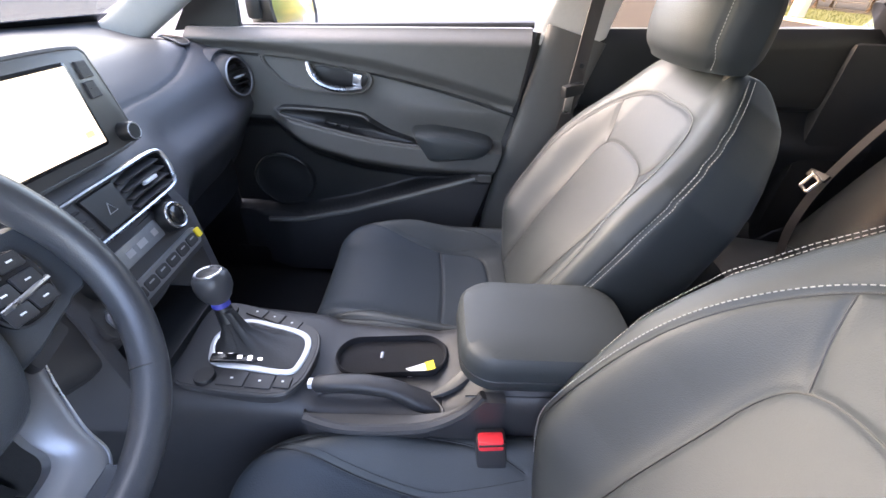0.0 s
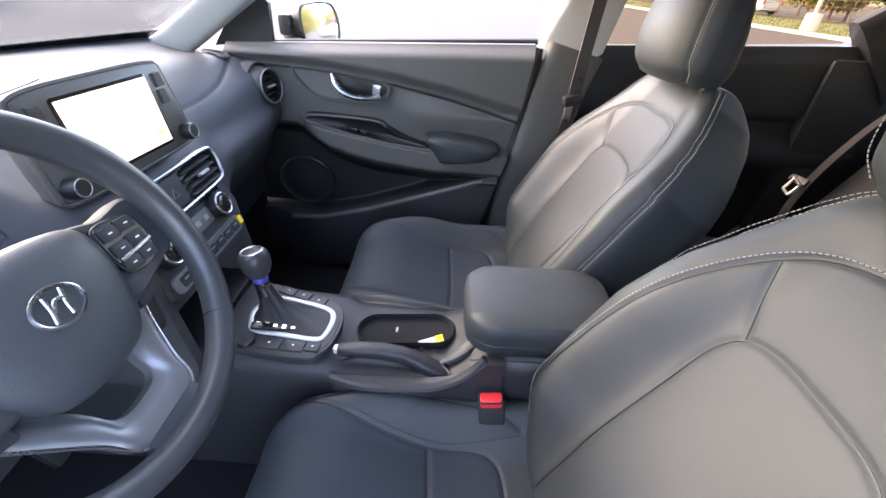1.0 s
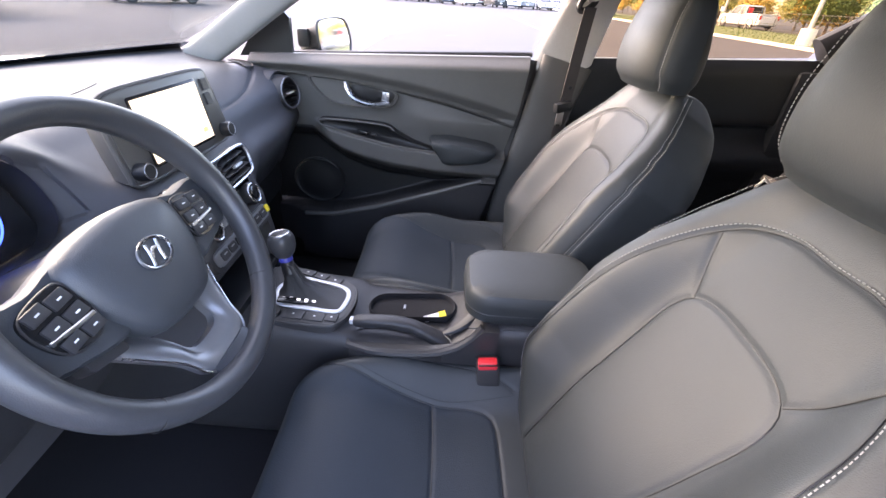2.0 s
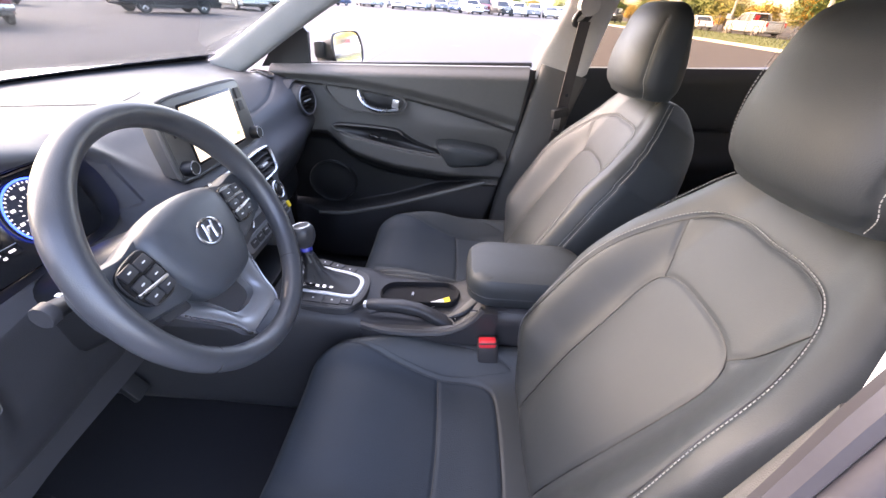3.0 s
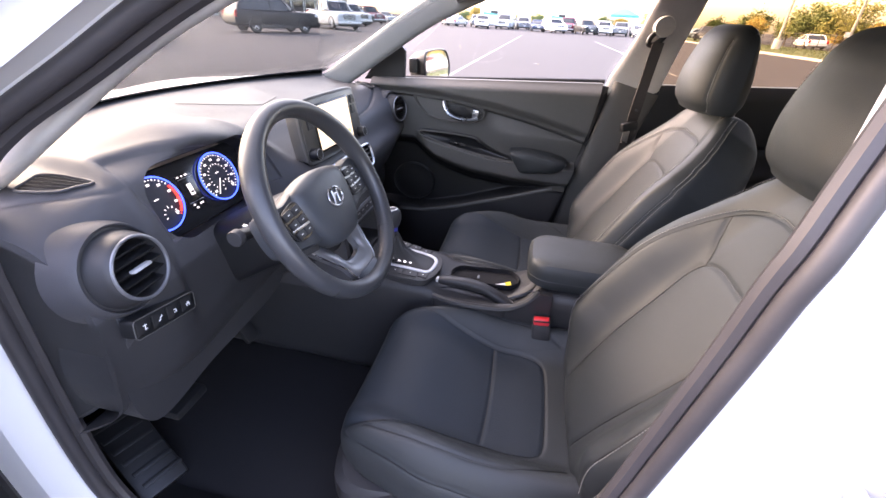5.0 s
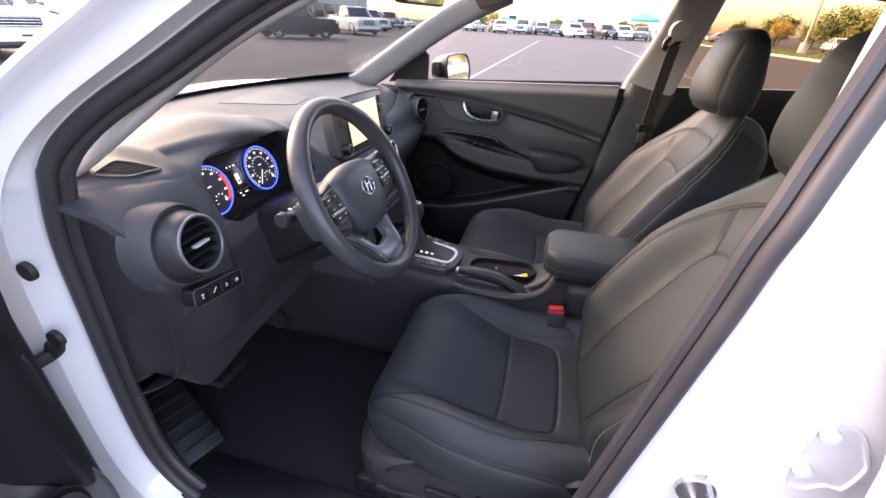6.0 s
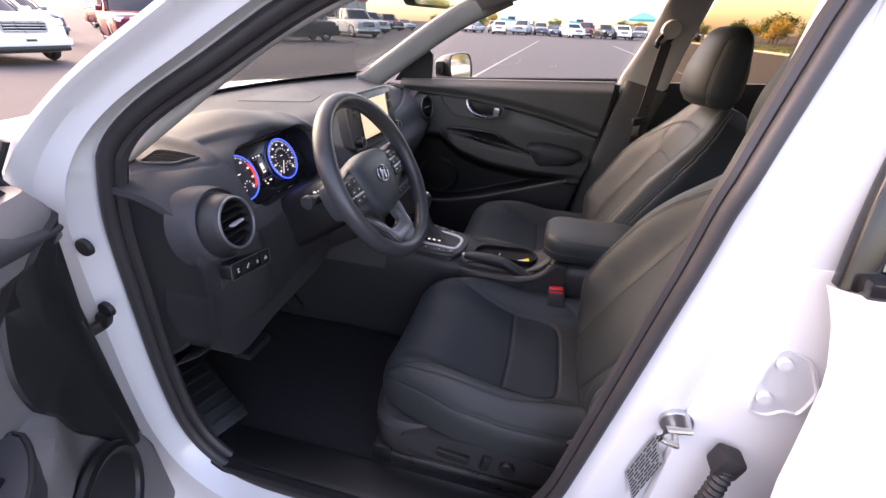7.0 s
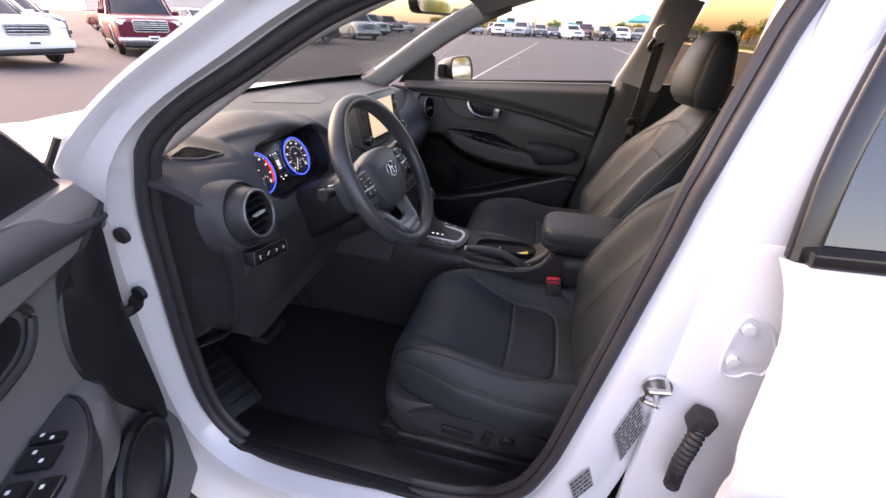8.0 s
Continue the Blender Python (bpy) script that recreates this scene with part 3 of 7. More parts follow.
def crease(x):
    """The sloping line under the door's upper pad."""
    return float(np.interp(x, (-0.60, -0.513, -0.387, -0.265, -0.161, -0.005, 0.177, 0.25), (1.030, 1.024, 1.012, 0.993, 0.977, 0.945, 0.899, 0.880)))


def arm_top(x):
    return float(np.interp(x, (-0.46, -0.425, -0.295, -0.176, -0.05, 0.2), (0.866, 0.858, 0.827, 0.804, 0.792, 0.790)))


def arm_low(x):
    return float(np.interp(x, (-0.48, -0.44, -0.374, -0.30, -0.22, -0.042, 0.15), (0.850, 0.815, 0.767, 0.742, 0.723, 0.704, 0.700)))


def pocket_lip(x):
    return float(np.interp(x, (-0.60, -0.536, -0.424, -0.255, -0.049, 0.138), (0.530, 0.522, 0.526, 0.568, 0.637, 0.702)))


def trim_depth(x, z):
    """How far the door trim stands in from y = 0.74."""
    d = 0.048
    d += 0.016 * ramp(z, crease(x) - 0.004, crease(x) + 0.008)
    d += 0.020 * ramp(z, crease(x) + 0.01, crease(x) + 0.05)
    d -= 0.034 * ramp(z, 1.065, 1.115)
    top, low = arm_top(x), arm_low(x)
    d += 0.056 * ramp(z, low - 0.020, low + 0.030) * (1 - ramp(z, top - 0.006, top + 0.012)) * ramp(x, -0.48, -0.40)
    d += 0.014 * ramp(z, top + 0.006, top + 0.10) * (1 - ramp(z, top + 0.10, max(crease(x), top + 0.125))) * ramp(x, -0.22, -0.05)
    d -= 0.040 * (1 - ramp(z, low - 0.05, low - 0.010)) * ramp(z, pocket_lip(x), pocket_lip(x) + 0.02)
    d += 0.050 * (1 - ramp(z, pocket_lip(x) - 0.006, pocket_lip(x) + 0.006)) * ramp(x, -0.62, -0.45)
    return d


P = np.array([[(x0 + u * (rear_edge(z) - x0), 0.74 - trim_depth(x0 + u * (rear_edge(z) - x0), z), z) for u in np.linspace(0, 1, 150) for x0 in (-0.66,)] for z in np.linspace(0.33, 1.108 - 0.0, 190)])
P[:, :, 2] += (P[:, :, 0] - 0.236) * 0.045 * np.linspace(0, 1, 190)[:, None] ** 8
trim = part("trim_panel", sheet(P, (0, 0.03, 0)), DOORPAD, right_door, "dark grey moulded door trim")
# black below the armrest, dark grey below the pocket lip
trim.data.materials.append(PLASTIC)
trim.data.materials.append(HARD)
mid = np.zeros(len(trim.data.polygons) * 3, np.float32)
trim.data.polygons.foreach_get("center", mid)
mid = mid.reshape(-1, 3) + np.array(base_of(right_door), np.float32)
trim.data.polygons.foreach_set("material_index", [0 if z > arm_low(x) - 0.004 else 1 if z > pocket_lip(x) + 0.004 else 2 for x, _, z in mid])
part("edge_seal", tube([(rear_edge(z) + 0.014, 0.705, z) for z in np.linspace(0.34, 1.10, 14)], 0.021, 8, up=(0, 1, 0)), RUBBER, right_door, "black rubber door edge seal")
part("door_jamb", prism([(rear_edge(z) - 0.02, z) for z in np.linspace(0.34, 1.10, 8)] + [(rear_edge(z) + 0.14, z) for z in np.linspace(1.10, 0.34, 8)], "y", 0.728, 0.742), RUBBER, car, "black jamb beside the B-pillar")


def on_trim(x, z, lift=0.0):
    return Vector((x, 0.74 - trim_depth(x, z) - lift, z))


part("crease_strip", tube([on_trim(x, crease(x) - 0.004, 0.0015) for x in np.linspace(-0.54, 0.225, 30)], 0.0025, 6), PLASTIC, right_door, "thin dark strip along the door")
rec = [tuple(q) for q in even(spline([(-0.478, 1.010), (-0.40, 1.010), (-0.334, 1.006), (-0.229, 0.990), (-0.186, 0.974), (-0.187, 0.947), (-0.221, 0.925), (-0.30, 0.922), (-0.397, 0.932), (-0.440, 0.955)], 120, True), 70)]
handle_cup = part("handle_surround", pillow(rec, (0, 0.700, 0), (1, 0, 0), (0, 0, 1), (0, -1, 0), [(1.0, -0.02), (1.0, 0.016), (0.985, 0.021), (0.955, 0.021), (0.93, 0.014), (0.5, 0.012)]), DOORPAD, right_door, "dark handle surround")
part("surround_rim", tube([(a, 0.679, b) for a, b in rec], 0.0026, 6, closed=True, up=(0, 1, 0)), PILLAR, handle_cup)
bowl = [tuple(q) for q in even(spline([(-0.336, 0.988), (-0.25, 0.983), (-0.198, 0.971), (-0.200, 0.950), (-0.225, 0.937), (-0.290, 0.936), (-0.322, 0.955)], 60, True), 40)]
part("handle_bowl", pillow(bowl, (0, 0.690, 0), (1, 0, 0), (0, 0, 1), (0, -1, 0), [(1.0, -0.01), (1.0, 0.006), (0.95, 0.007)]), PLASTIC, handle_cup, "black bowl behind the handle")
part("door_handle", tube(spline([(-0.352, 0.678, 1.000), (-0.342, 0.664, 0.980), (-0.324, 0.655, 0.957), (-0.29, 0.652, 0.943), (-0.25, 0.653, 0.940), (-0.207, 0.660, 0.944)], 24), [0.0075 + 0.0045 * math.sin(math.pi * k / 23) for k in range(24)], 10, flat=0.7), CHROME, handle_cup, "satin chrome door release")
part("lock_slider", rbox((0.024, 0.010, 0.030), (-0.220, 0.668, 0.963), 0.004, (0, 10, 0)), CHROME, handle_cup)
cupl = [tuple(q) for q in even(spline([(-0.438, 0.880), (-0.324, 0.878), (-0.220, 0.870), (-0.188, 0.852), (-0.130, 0.822), (-0.058, 0.797), (-0.176, 0.808), (-0.295, 0.830), (-0.425, 0.860)], 140, True), 80)]
sw = part("switch_panel", pillow(cupl, (0, 0.690, 0), (1, 0, 0), (0, 0, 1), (0, -1, 0), [(1.02, -0.02), (1.01, 0.030), (1.0, 0.036), (0.97, 0.030), (0.5, 0.020)]), PLASTIC, right_door, "black pull cup with the window switch")
part("switch_rail", tube([(a, 0.654, b) for a, b in spline([(-0.442, 0.872), (-0.425, 0.881), (-0.324, 0.880), (-0.220, 0.872), (-0.192, 0.856)], 30)], 0.0042, 8), PILLAR, sw, "slim satin rail")
part("cup_ledge", tube([(a, 0.648, b) for a, b in spline([(-0.440, 0.864), (-0.36, 0.843), (-0.295, 0.827), (-0.176, 0.805), (-0.05, 0.792)], 30)], 0.0040, 8), PILLAR, sw, "slim lower rail")
part("window_switch", rbox((0.036, 0.016, 0.009), (-0.300, 0.656, 0.845), 0.003, (0, 12, 0)), GLOSS, sw, "window switch")
part("window_switch", rbox((0.020, 0.014, 0.008), (-0.262, 0.656, 0.838), 0.003, (0, 12, 0)), HARD, sw)
pad = [tuple(q) for q in even(spline([(-0.068, 0.833), (-0.04, 0.842), (0.002, 0.845), (0.102, 0.832), (0.158, 0.816), (0.162, 0.797), (0.129, 0.772), (0.06, 0.762), (-0.012, 0.757), (-0.036, 0.781)], 100, True), 60)]
part("armrest", pillow(pad, (0, 0.70, 0), (1, 0, 0), (0, 0, 1), (0, -1, 0), [(1, -0.02), (1.02, 0.03), (1.0, 0.062), (0.93, 0.082), (0.75, 0.092), (0.4, 0.095)]), LEATHER, right_door, "padded dark armrest")
spk = part("speaker_grille", pillow([(0.098 * math.cos(a), 0.086 * math.sin(a)) for a in np.linspace(0, 2 * math.pi, 40, endpoint=False)], (-0.485, 0.735, 0.632), (1, 0, 0), (0, 0, 1), (0, -1, 0), [(1, -0.02), (1.0, 0.012), (0.94, 0.020), (0.88, 0.018), (0.6, 0.021), (0.2, 0.023)]), PLASTIC, right_door, "round black speaker grille")
part("grille_ring", ring((-0.485, 0.720, 0.632), (0, 1, 0), 0.086, 0.004), PLASTIC, spk)
part("pocket_lip", tube([(x, 0.648, pocket_lip(x)) for x in np.linspace(-0.53, 0.125, 30)], 0.009, 8), DOORPAD, right_door, "lip of the door pocket")

# rear right door trim
rrd = thing("rear_right_door", "closed rear door with plain dark inner trim", "car door", (0.80, 0.72, 0.35))
P = np.array([[(x, 0.715 - 0.03 * ramp(z, 0.90, 0.93) - 0.05 * bump(z, 0.80, 0.07) + 0.02 * ramp(z, 1.08, 1.14), z + (x - 0.4) * 0.06 * (z - 0.3)) for x in np.linspace(0.40, 1.30, 30)] for z in np.linspace(0.33, 1.115, 50)])
part("trim_panel", sheet(P, (0, 0.03, 0)), PLASTIC, rrd, "black moulded door trim")
part("handle", rbox((0.10, 0.02, 0.035), (0.70, 0.672, 0.97), 0.008), CHROME, rrd)
lrd_trim = part("trim_panel", rbox((0.86, 0.03, 0.78), (0.80, -0.71, 0.72), 0.01), PLASTIC, rear_door)

# ---- seat belt at the right B-pillar ----
belt = thing("seat_belt", "dark webbing seat belt hanging at the B-pillar", "seat belt", (0.36, 0.62, 0.36))
part("upper_anchor", disc((0.383, 0.665, 1.300), (0, -1, 0), 0.034, 0.05, 28, 0.3), PALE, belt, "pale round anchor cover")
part("anchor_slot", ring((0.368, 0.625, 1.268), (0, 1, 0), 0.028, 0.009, squash=0.55), PLASTIC, belt, "dark belt guide loop")


def webbing(path, width, across, n=40, thick=0.0015):
    path = spline(path, n)
    w = np.array(across, float)
    w /= np.linalg.norm(w)
    P = np.array([[p + w * (q * width / 2) for q in np.linspace(-1, 1, 5)] for p in path])
    t = np.cross(path[-1] - path[0], w)
    t /= np.linalg.norm(t)
    return sheet(P, t * thick)


part("strap", webbing([(0.375, 0.615, 1.255), (0.366, 0.612, 1.15), (0.352, 0.600, 0.98), (0.345, 0.615, 0.80), (0.35, 0.64, 0.50), (0.35, 0.65, 0.33)], 0.047, (0.85, 0.5, 0.0)), BELT, belt, "dark webbing strap")
tongue = part("tongue", rbox((0.060, 0.022, 0.030), (0.345, 0.585, 0.985), 0.007, (0, -8, 25)), PLASTIC, belt, "black belt tongue")
part("tongue_plate", rbox((0.026, 0.003, 0.05), (0.340, 0.580, 0.952), 0.001, (0, 0, 25)), STEEL, tongue)
part("stop_button", disc((0.36, 0.602, 1.04), (0, -1, 0), 0.006, 0.005, 12), PLASTIC, belt)


# ---- front seats ----


def superring(hw, hh, n, e=0.45, m=500):
    """An evenly stepped rounded-box ring: (v, h)."""
    t = np.linspace(0, 2 * math.pi, m, endpoint=False)
    c, s = np.cos(t), np.sin(t)
    return even(np.stack([hw * np.sign(c) * np.abs(c) ** e, hh * np.sign(s) * np.abs(s) ** e], 1), n)


def sm(x, a, b):
    t = np.clip((x - a) / (b - a), 0, 1)
    return t * t * (3 - 2 * t)


def front_line(P, v_of, rows, s_of, line):
    """Points on the front of a lofted cover for (v, s) pairs."""
    out = []
    for v, s in line:
        f = np.interp(s, s_of, np.arange(len(s_of)))
        i = int(min(f, len(s_of) - 2))
        g = f - i
        q = []
        for k in (i, i + 1):
            idx = rows[k]
            vv = v_of[k][idx]
            o = np.argsort(vv)
            q.append(np.array([np.interp(v, vv[o], P[k][idx][o][:, a]) for a in range(3)]))
        out.append(q[0] * (1 - g) + q[1] * g)
    return np.array(out)


RECLINE = radians(30)
# headrest, from its foot to its top: half width, front, back
HEADREST = spline([(0.136, 0.402, 0.510), (0.147, 0.386, 0.520), (0.150, 0.381, 0.523), (0.151, 0.381, 0.523), (0.151, 0.384, 0.521), (0.149, 0.390, 0.517), (0.146, 0.398, 0.513), (0.143, 0.407, 0.509), (0.139, 0.416, 0.505), (0.135, 0.424, 0.502)], 70)


def seat(cy, out, powered, head_x=0.0):
    """A front seat round y = cy; out is the outboard way (-1 left, 1 right)."""
    st = thing("front_seat", "black leather front seat with " + ("power switches on its side" if powered else "its side bolsters, beside the armrest"), "car seat", (-0.02, cy, 0.30), group="front seats")
    # cushion
    ns, nr = 160, 340
    xs = -0.285 + 0.495 * np.linspace(0, 1, ns)
    rows, vs, P = [], [], []
    for x in xs:
        u = (x + 0.285) / 0.495
        endf = math.sqrt(max(0.0, 1 - (1 - min(1, u / 0.17)) ** 2)) if u < 0.17 else 1.0
        hw = (0.210 + 0.045 * sm(u, 0.0, 0.45)) * (0.76 + 0.24 * endf)
        top = 0.585 + 0.020 * bump(x, -0.20, 0.10) - 0.030 * sm(x, -0.16, 0.06)
        bot = 0.470
        zc, hh = (top + bot) / 2, (top - bot) / 2 * (0.35 + 0.65 * endf)
        r = superring(hw, hh, nr, 0.42)
        v, h = r[:, 0], r[:, 1]
        up = sm(h / hh, 0.0, 0.9)
        a = np.abs(v) / hw
        bol = (0.028 + 0.034 * sm(u, 0.12, 0.50)) * np.exp(-(((a - 0.80) / 0.18) ** 2)) - 0.006 * np.exp(-((a / 0.4) ** 2))
        z = zc + h + up * bol * endf
        P.append(np.stack([np.full(nr, x), cy - out * 0.012 + v, z], 1))
        rows.append(np.where(h > 0.2 * hh)[0])
        vs.append(v)
    P = np.array(P)
    half = [(0.176, -0.274), (0.182, -0.235), (0.176, -0.19), (0.156, -0.11), (0.140, 0.0), (0.140, 0.06), (0.131, 0.105), (0.100, 0.122)]
    panel = spline(half + [(0, 0.126)] + [(-a, b) for a, b in half[::-1]], 140)
    seams = [front_line(P, vs, rows, xs, panel)]
    for k in (1, -1):
        seams.append(front_line(P, vs, rows, xs, spline([(k * 0.186, -0.225), (k * 0.200, -0.15), (k * 0.210, -0.06), (k * 0.206, 0.04), (k * 0.190, 0.11), (k * 0.170, 0.16)], 60)))
    seams.append(front_line(P, vs, rows, xs, [(v, 0.003 - 0.006 * (v / 0.14) ** 2) for v in np.linspace(-0.14, 0.14, 30)]))
    edge = []
    for k in range(6, ns, 3):
        cand = rows[k]
        vv = vs[k][cand] * out
        edge.append(P[k][cand[np.argmin(np.abs(vv - 0.965 * vv.max()))]])
    seams.append(spline(np.array(edge)[::6], 120))
    G = grooved(P, True, seams, 0.0030, 0.0040, 0.0016, 0.025, flip=-1.0 if normals_of(P, True)[80, int(nr * 0.25), 2] < 0 else 1.0)
    thread = bmesh.new()
    for l in seams:
        join(thread, tube(even(l, 60, False) + np.array((0, 0, -0.0034)), 0.0009, 5))
    cushion = part("cushion", skin(G, True, True), LEATHER, st, "black leather cushion with sewn panels", 60)
    # the centre panel is cut from a darker blue-black hide
    cushion.data.materials.append(INSERT)
    n_f = len(cushion.data.polygons)
    mid, nor = np.zeros(n_f * 3, np.float32), np.zeros(n_f * 3, np.float32)
    cushion.data.polygons.foreach_get("center", mid)
    cushion.data.polygons.foreach_get("normal", nor)
    fx, fy = mid[0::3] + base_of(st).x, mid[1::3] + base_of(st).y - cy + out * 0.012
    inside = np.zeros(n_f, bool)
    poly = np.array(panel)
    for (a, b), (c, d) in zip(poly, np.roll(poly, -1, 0)):
        if b != d:
            inside ^= ((b > fx) != (d > fx)) & (fy < a + (fx - b) * (c - a) / (d - b))
    cushion.data.polygons.foreach_set("material_index", (inside & (nor[2::3] > 0.25)).astype(np.int32))
    wear = [front_line(P, vs, rows, xs, spline([(k * 0.190, -0.23), (k * 0.184, -0.19), (k * 0.164, -0.11), (k * 0.148, 0.0), (k * 0.150, 0.06), (k * 0.163, 0.16)], 60)) + np.array((0, 0, 0.0005)) for k in (1, -1)]
    part("seam", thread, PLASTIC, cushion, "dark sunken seam")
    for w in wear:
        part("stitching", stitches(w), LEATHER, cushion)
    # skirt below the cushion
    ring_pts = [(-0.285, -0.195), (-0.10, -0.225), (0.15, -0.235), (0.20, -0.20), (0.20, 0.20), (0.15, 0.235), (-0.10, 0.225), (-0.285, 0.195)]
    ring_pts = even(spline(ring_pts, 100, True), 80)
    rings = []
    for s, z in ((0.80, 0.335), (0.93, 0.365), (0.99, 0.40), (1.005, 0.445), (1.0, 0.475), (0.95, 0.49)):
        rings.append([(x * s, cy + y * s, z) for x, y in ring_pts])
    skirt = part("seat_skirt", loft(rings), HARD, st, "dark plastic seat base")
    for yy in (-0.18, 0.18):
        rail = part("seat_rail", rbox((0.50, 0.045, 0.04), (-0.03, cy + yy, 0.318), 0.006), STEEL, st, "steel seat rail")
        part("rail_cap", rbox((0.05, 0.052, 0.055), (-0.275, cy + yy, 0.325), 0.008), PLASTIC, rail)
    if powered:
        yo = cy + out * 0.243
        pan = part("switch_plate", prism([(tuple(q)[0], tuple(q)[1]) for q in spline([(-0.20, 0.475), (-0.05, 0.497), (0.12, 0.485), (0.15, 0.45), (0.10, 0.42), (-0.05, 0.415), (-0.18, 0.43)], 40, True)], "y", cy + out * 0.20, yo, 0.003), HARD, st, "dark seat switch plate")
        part("seat_switch", rbox((0.075, 0.014, 0.020), (-0.085, yo + out * 0.004, 0.452), 0.005, (0, 4, 0)), PLASTIC, pan, "seat position switch")
        part("seat_switch", rbox((0.018, 0.014, 0.042), (-0.012, yo + out * 0.004, 0.455), 0.005, (0, 12, 0)), PLASTIC, pan)
        part("lumbar_button", disc((0.035, yo - out * 0.002, 0.455), (0, out, 0), 0.017, 0.013, 20), PLASTIC, pan, "round lumbar switch")
    # backrest
    ns, nr = 180, 340
    L = 0.64
    sv = L * np.linspace(0, 1, ns)
    dx, dz = math.sin(RECLINE), math.cos(RECLINE)
    rows, vs, P = [], [], []
    for s in sv:
        u = s / L
        endf = math.sqrt(max(0.0, 1 - max(0.0, (u - 0.88) / 0.12) ** 2))
        endb = math.sqrt(max(0.0, 1 - max(0.0, (0.06 - u) / 0.06) ** 2))
        hw = float(np.interp(u, (0, 0.12, 0.3, 0.5, 0.68, 0.8, 0.88, 0.94, 1.0), (0.205, 0.238, 0.262, 0.264, 0.246, 0.215, 0.186, 0.158, 0.105)))
        r = superring(hw, 0.07, nr, 0.42)
        v, h = r[:, 0], r[:, 1] / 0.07
        fr = sm(h, 0.0, 0.9)
        a = np.abs(v) / max(hw, 0.05)
        bol = 0.062 * sm(u, 0.0, 0.22) * (1 - 0.75 * sm(u, 0.50, 0.90)) * sm(a, 0.42, 0.80) * (1 - 0.35 * sm(a, 0.86, 1.0))
        bol = bol + 0.016 * np.exp(-((a / 0.45) ** 2)) * bump(u, 0.25, 0.2)
        edge_in = (0.25 + 0.75 * endf) * (0.3 + 0.7 * endb)
        f = np.where(h > 0, h * (0.030 + 0.012 * u), h * float(np.interp(u, (0, 0.3, 0.75, 1.0), (0.11, 0.145, 0.130, 0.085)))) * edge_in + fr * bol * endf
        x = 0.185 + s * dx - f * dz
        z = 0.545 + s * dz + f * dx
        P.append(np.stack([x, cy + v, z], 1))
        rows.append(np.where(h > 0.1)[0])
        vs.append(v)
    P = np.array(P)
    half = [(0.090, 0.02), (0.096, 0.10), (0.104, 0.19), (0.109, 0.30), (0.110, 0.365), (0.098, 0.404), (0.062, 0.423)]
    inner = spline(half + [(0, 0.427)] + [(-a, b) for a, b in half[::-1]], 120)
    half = [(0.196, 0.03), (0.212, 0.13), (0.210, 0.25), (0.194, 0.36), (0.174, 0.435), (0.142, 0.496), (0.105, 0.530), (0.055, 0.544)]
    outer = spline(half + [(0, 0.543)] + [(-a, b) for a, b in half[::-1]], 120)
    lines = [inner, outer] + [spline([(k * 0.094, 0.410), (k * 0.117, 0.447), (k * 0.138, 0.498)], 20) for k in (1, -1)]
    seams = [front_line(P, vs, rows, sv, l) for l in lines]
    piping = []
    for k in (1, -1):
        e = []
        for i in range(8, ns - 3, 3):
            cand = rows[i]
            vv = vs[i][cand] * k
            e.append(P[i][cand[np.argmin(np.abs(vv - 0.972 * vv.max()))]])
        piping.append(np.array(e))
    seams += [piping[0], piping[1], spline(np.vstack([piping[0][-1:], (piping[0][-1:] + piping[1][-1:]) / 2 + np.array((0.01, 0, 0.004)), piping[1][-1:]]), 20)]
    nrm = normals_of(P, True)
    flip = 1.0 if nrm[60, rows[60][len(rows[60]) // 2], 0] < 0 else -1.0
    G = grooved(P, True, seams, 0.0030, 0.0040, 0.0016, 0.025, flip=flip)
    thread = bmesh.new()
    for l in seams[:4]:
        join(thread, tube(even(l, 70, False) + np.array((0.0032, 0, -0.0018)), 0.0009, 5))
    back = part("backrest", skin(G, True, True), LEATHER, st, "black leather backrest with an arched centre panel", 60)
    part("seam", thread, PLASTIC, back, "dark sunken seam")
    for k in (0, 1):
        for off in (0.006, -0.006):
            l = piping[k] + np.array((off * dz, 0, -off * dx * 0.4)) 
            n = np.array((0, (1 if k == 0 else -1) * 0.0022, 0.0))
            part("stitching", stitches(l + n + np.array((-0.001, 0, 0.001)), 0.006, 0.004, 0.0006), STITCH, back, "pale grey double stitching")
    arch_stitch = front_line(P, vs, rows, sv, [(a * 1.03, b + 0.004) for a, b in outer])
    part("stitching", stitches(arch_stitch + np.array((-0.0005, 0, 0.0003)), 0.0058, 0.0036, 0.0007), STITCH, back, "pale grey stitching along the arch")
    # headrest
    rings, hv = [], []
    hn = 60
    Hh = 0.206
    P = []
    for i in range(70):
        u = i / 69
        hw, xf, xb = HEADREST[i]
        hw *= 0.89
        # the top closes in a dome, rounder from front to back than across
        q = max(0.0, (u - 0.74) / 0.26) * 1.5
        cx, dep = (xf + xb) / 2, (xb - xf) / 2 * math.cos(q) ** 0.62
        hw *= math.cos(q) ** 0.30
        r = superring(hw, dep, 140, 0.60)
        z = 1.108 + Hh * (u if u < 0.74 else 0.74 + 0.26 * math.sin(q) / math.sin(1.5))
        P.append(np.stack([head_x + cx - r[:, 1] + 1.1 * r[:, 0] ** 2 * (r[:, 1] > -0.2 * dep), cy + r[:, 0], z + 0.0 * r[:, 0]], 1))
    P = np.array(P)
    hs = []
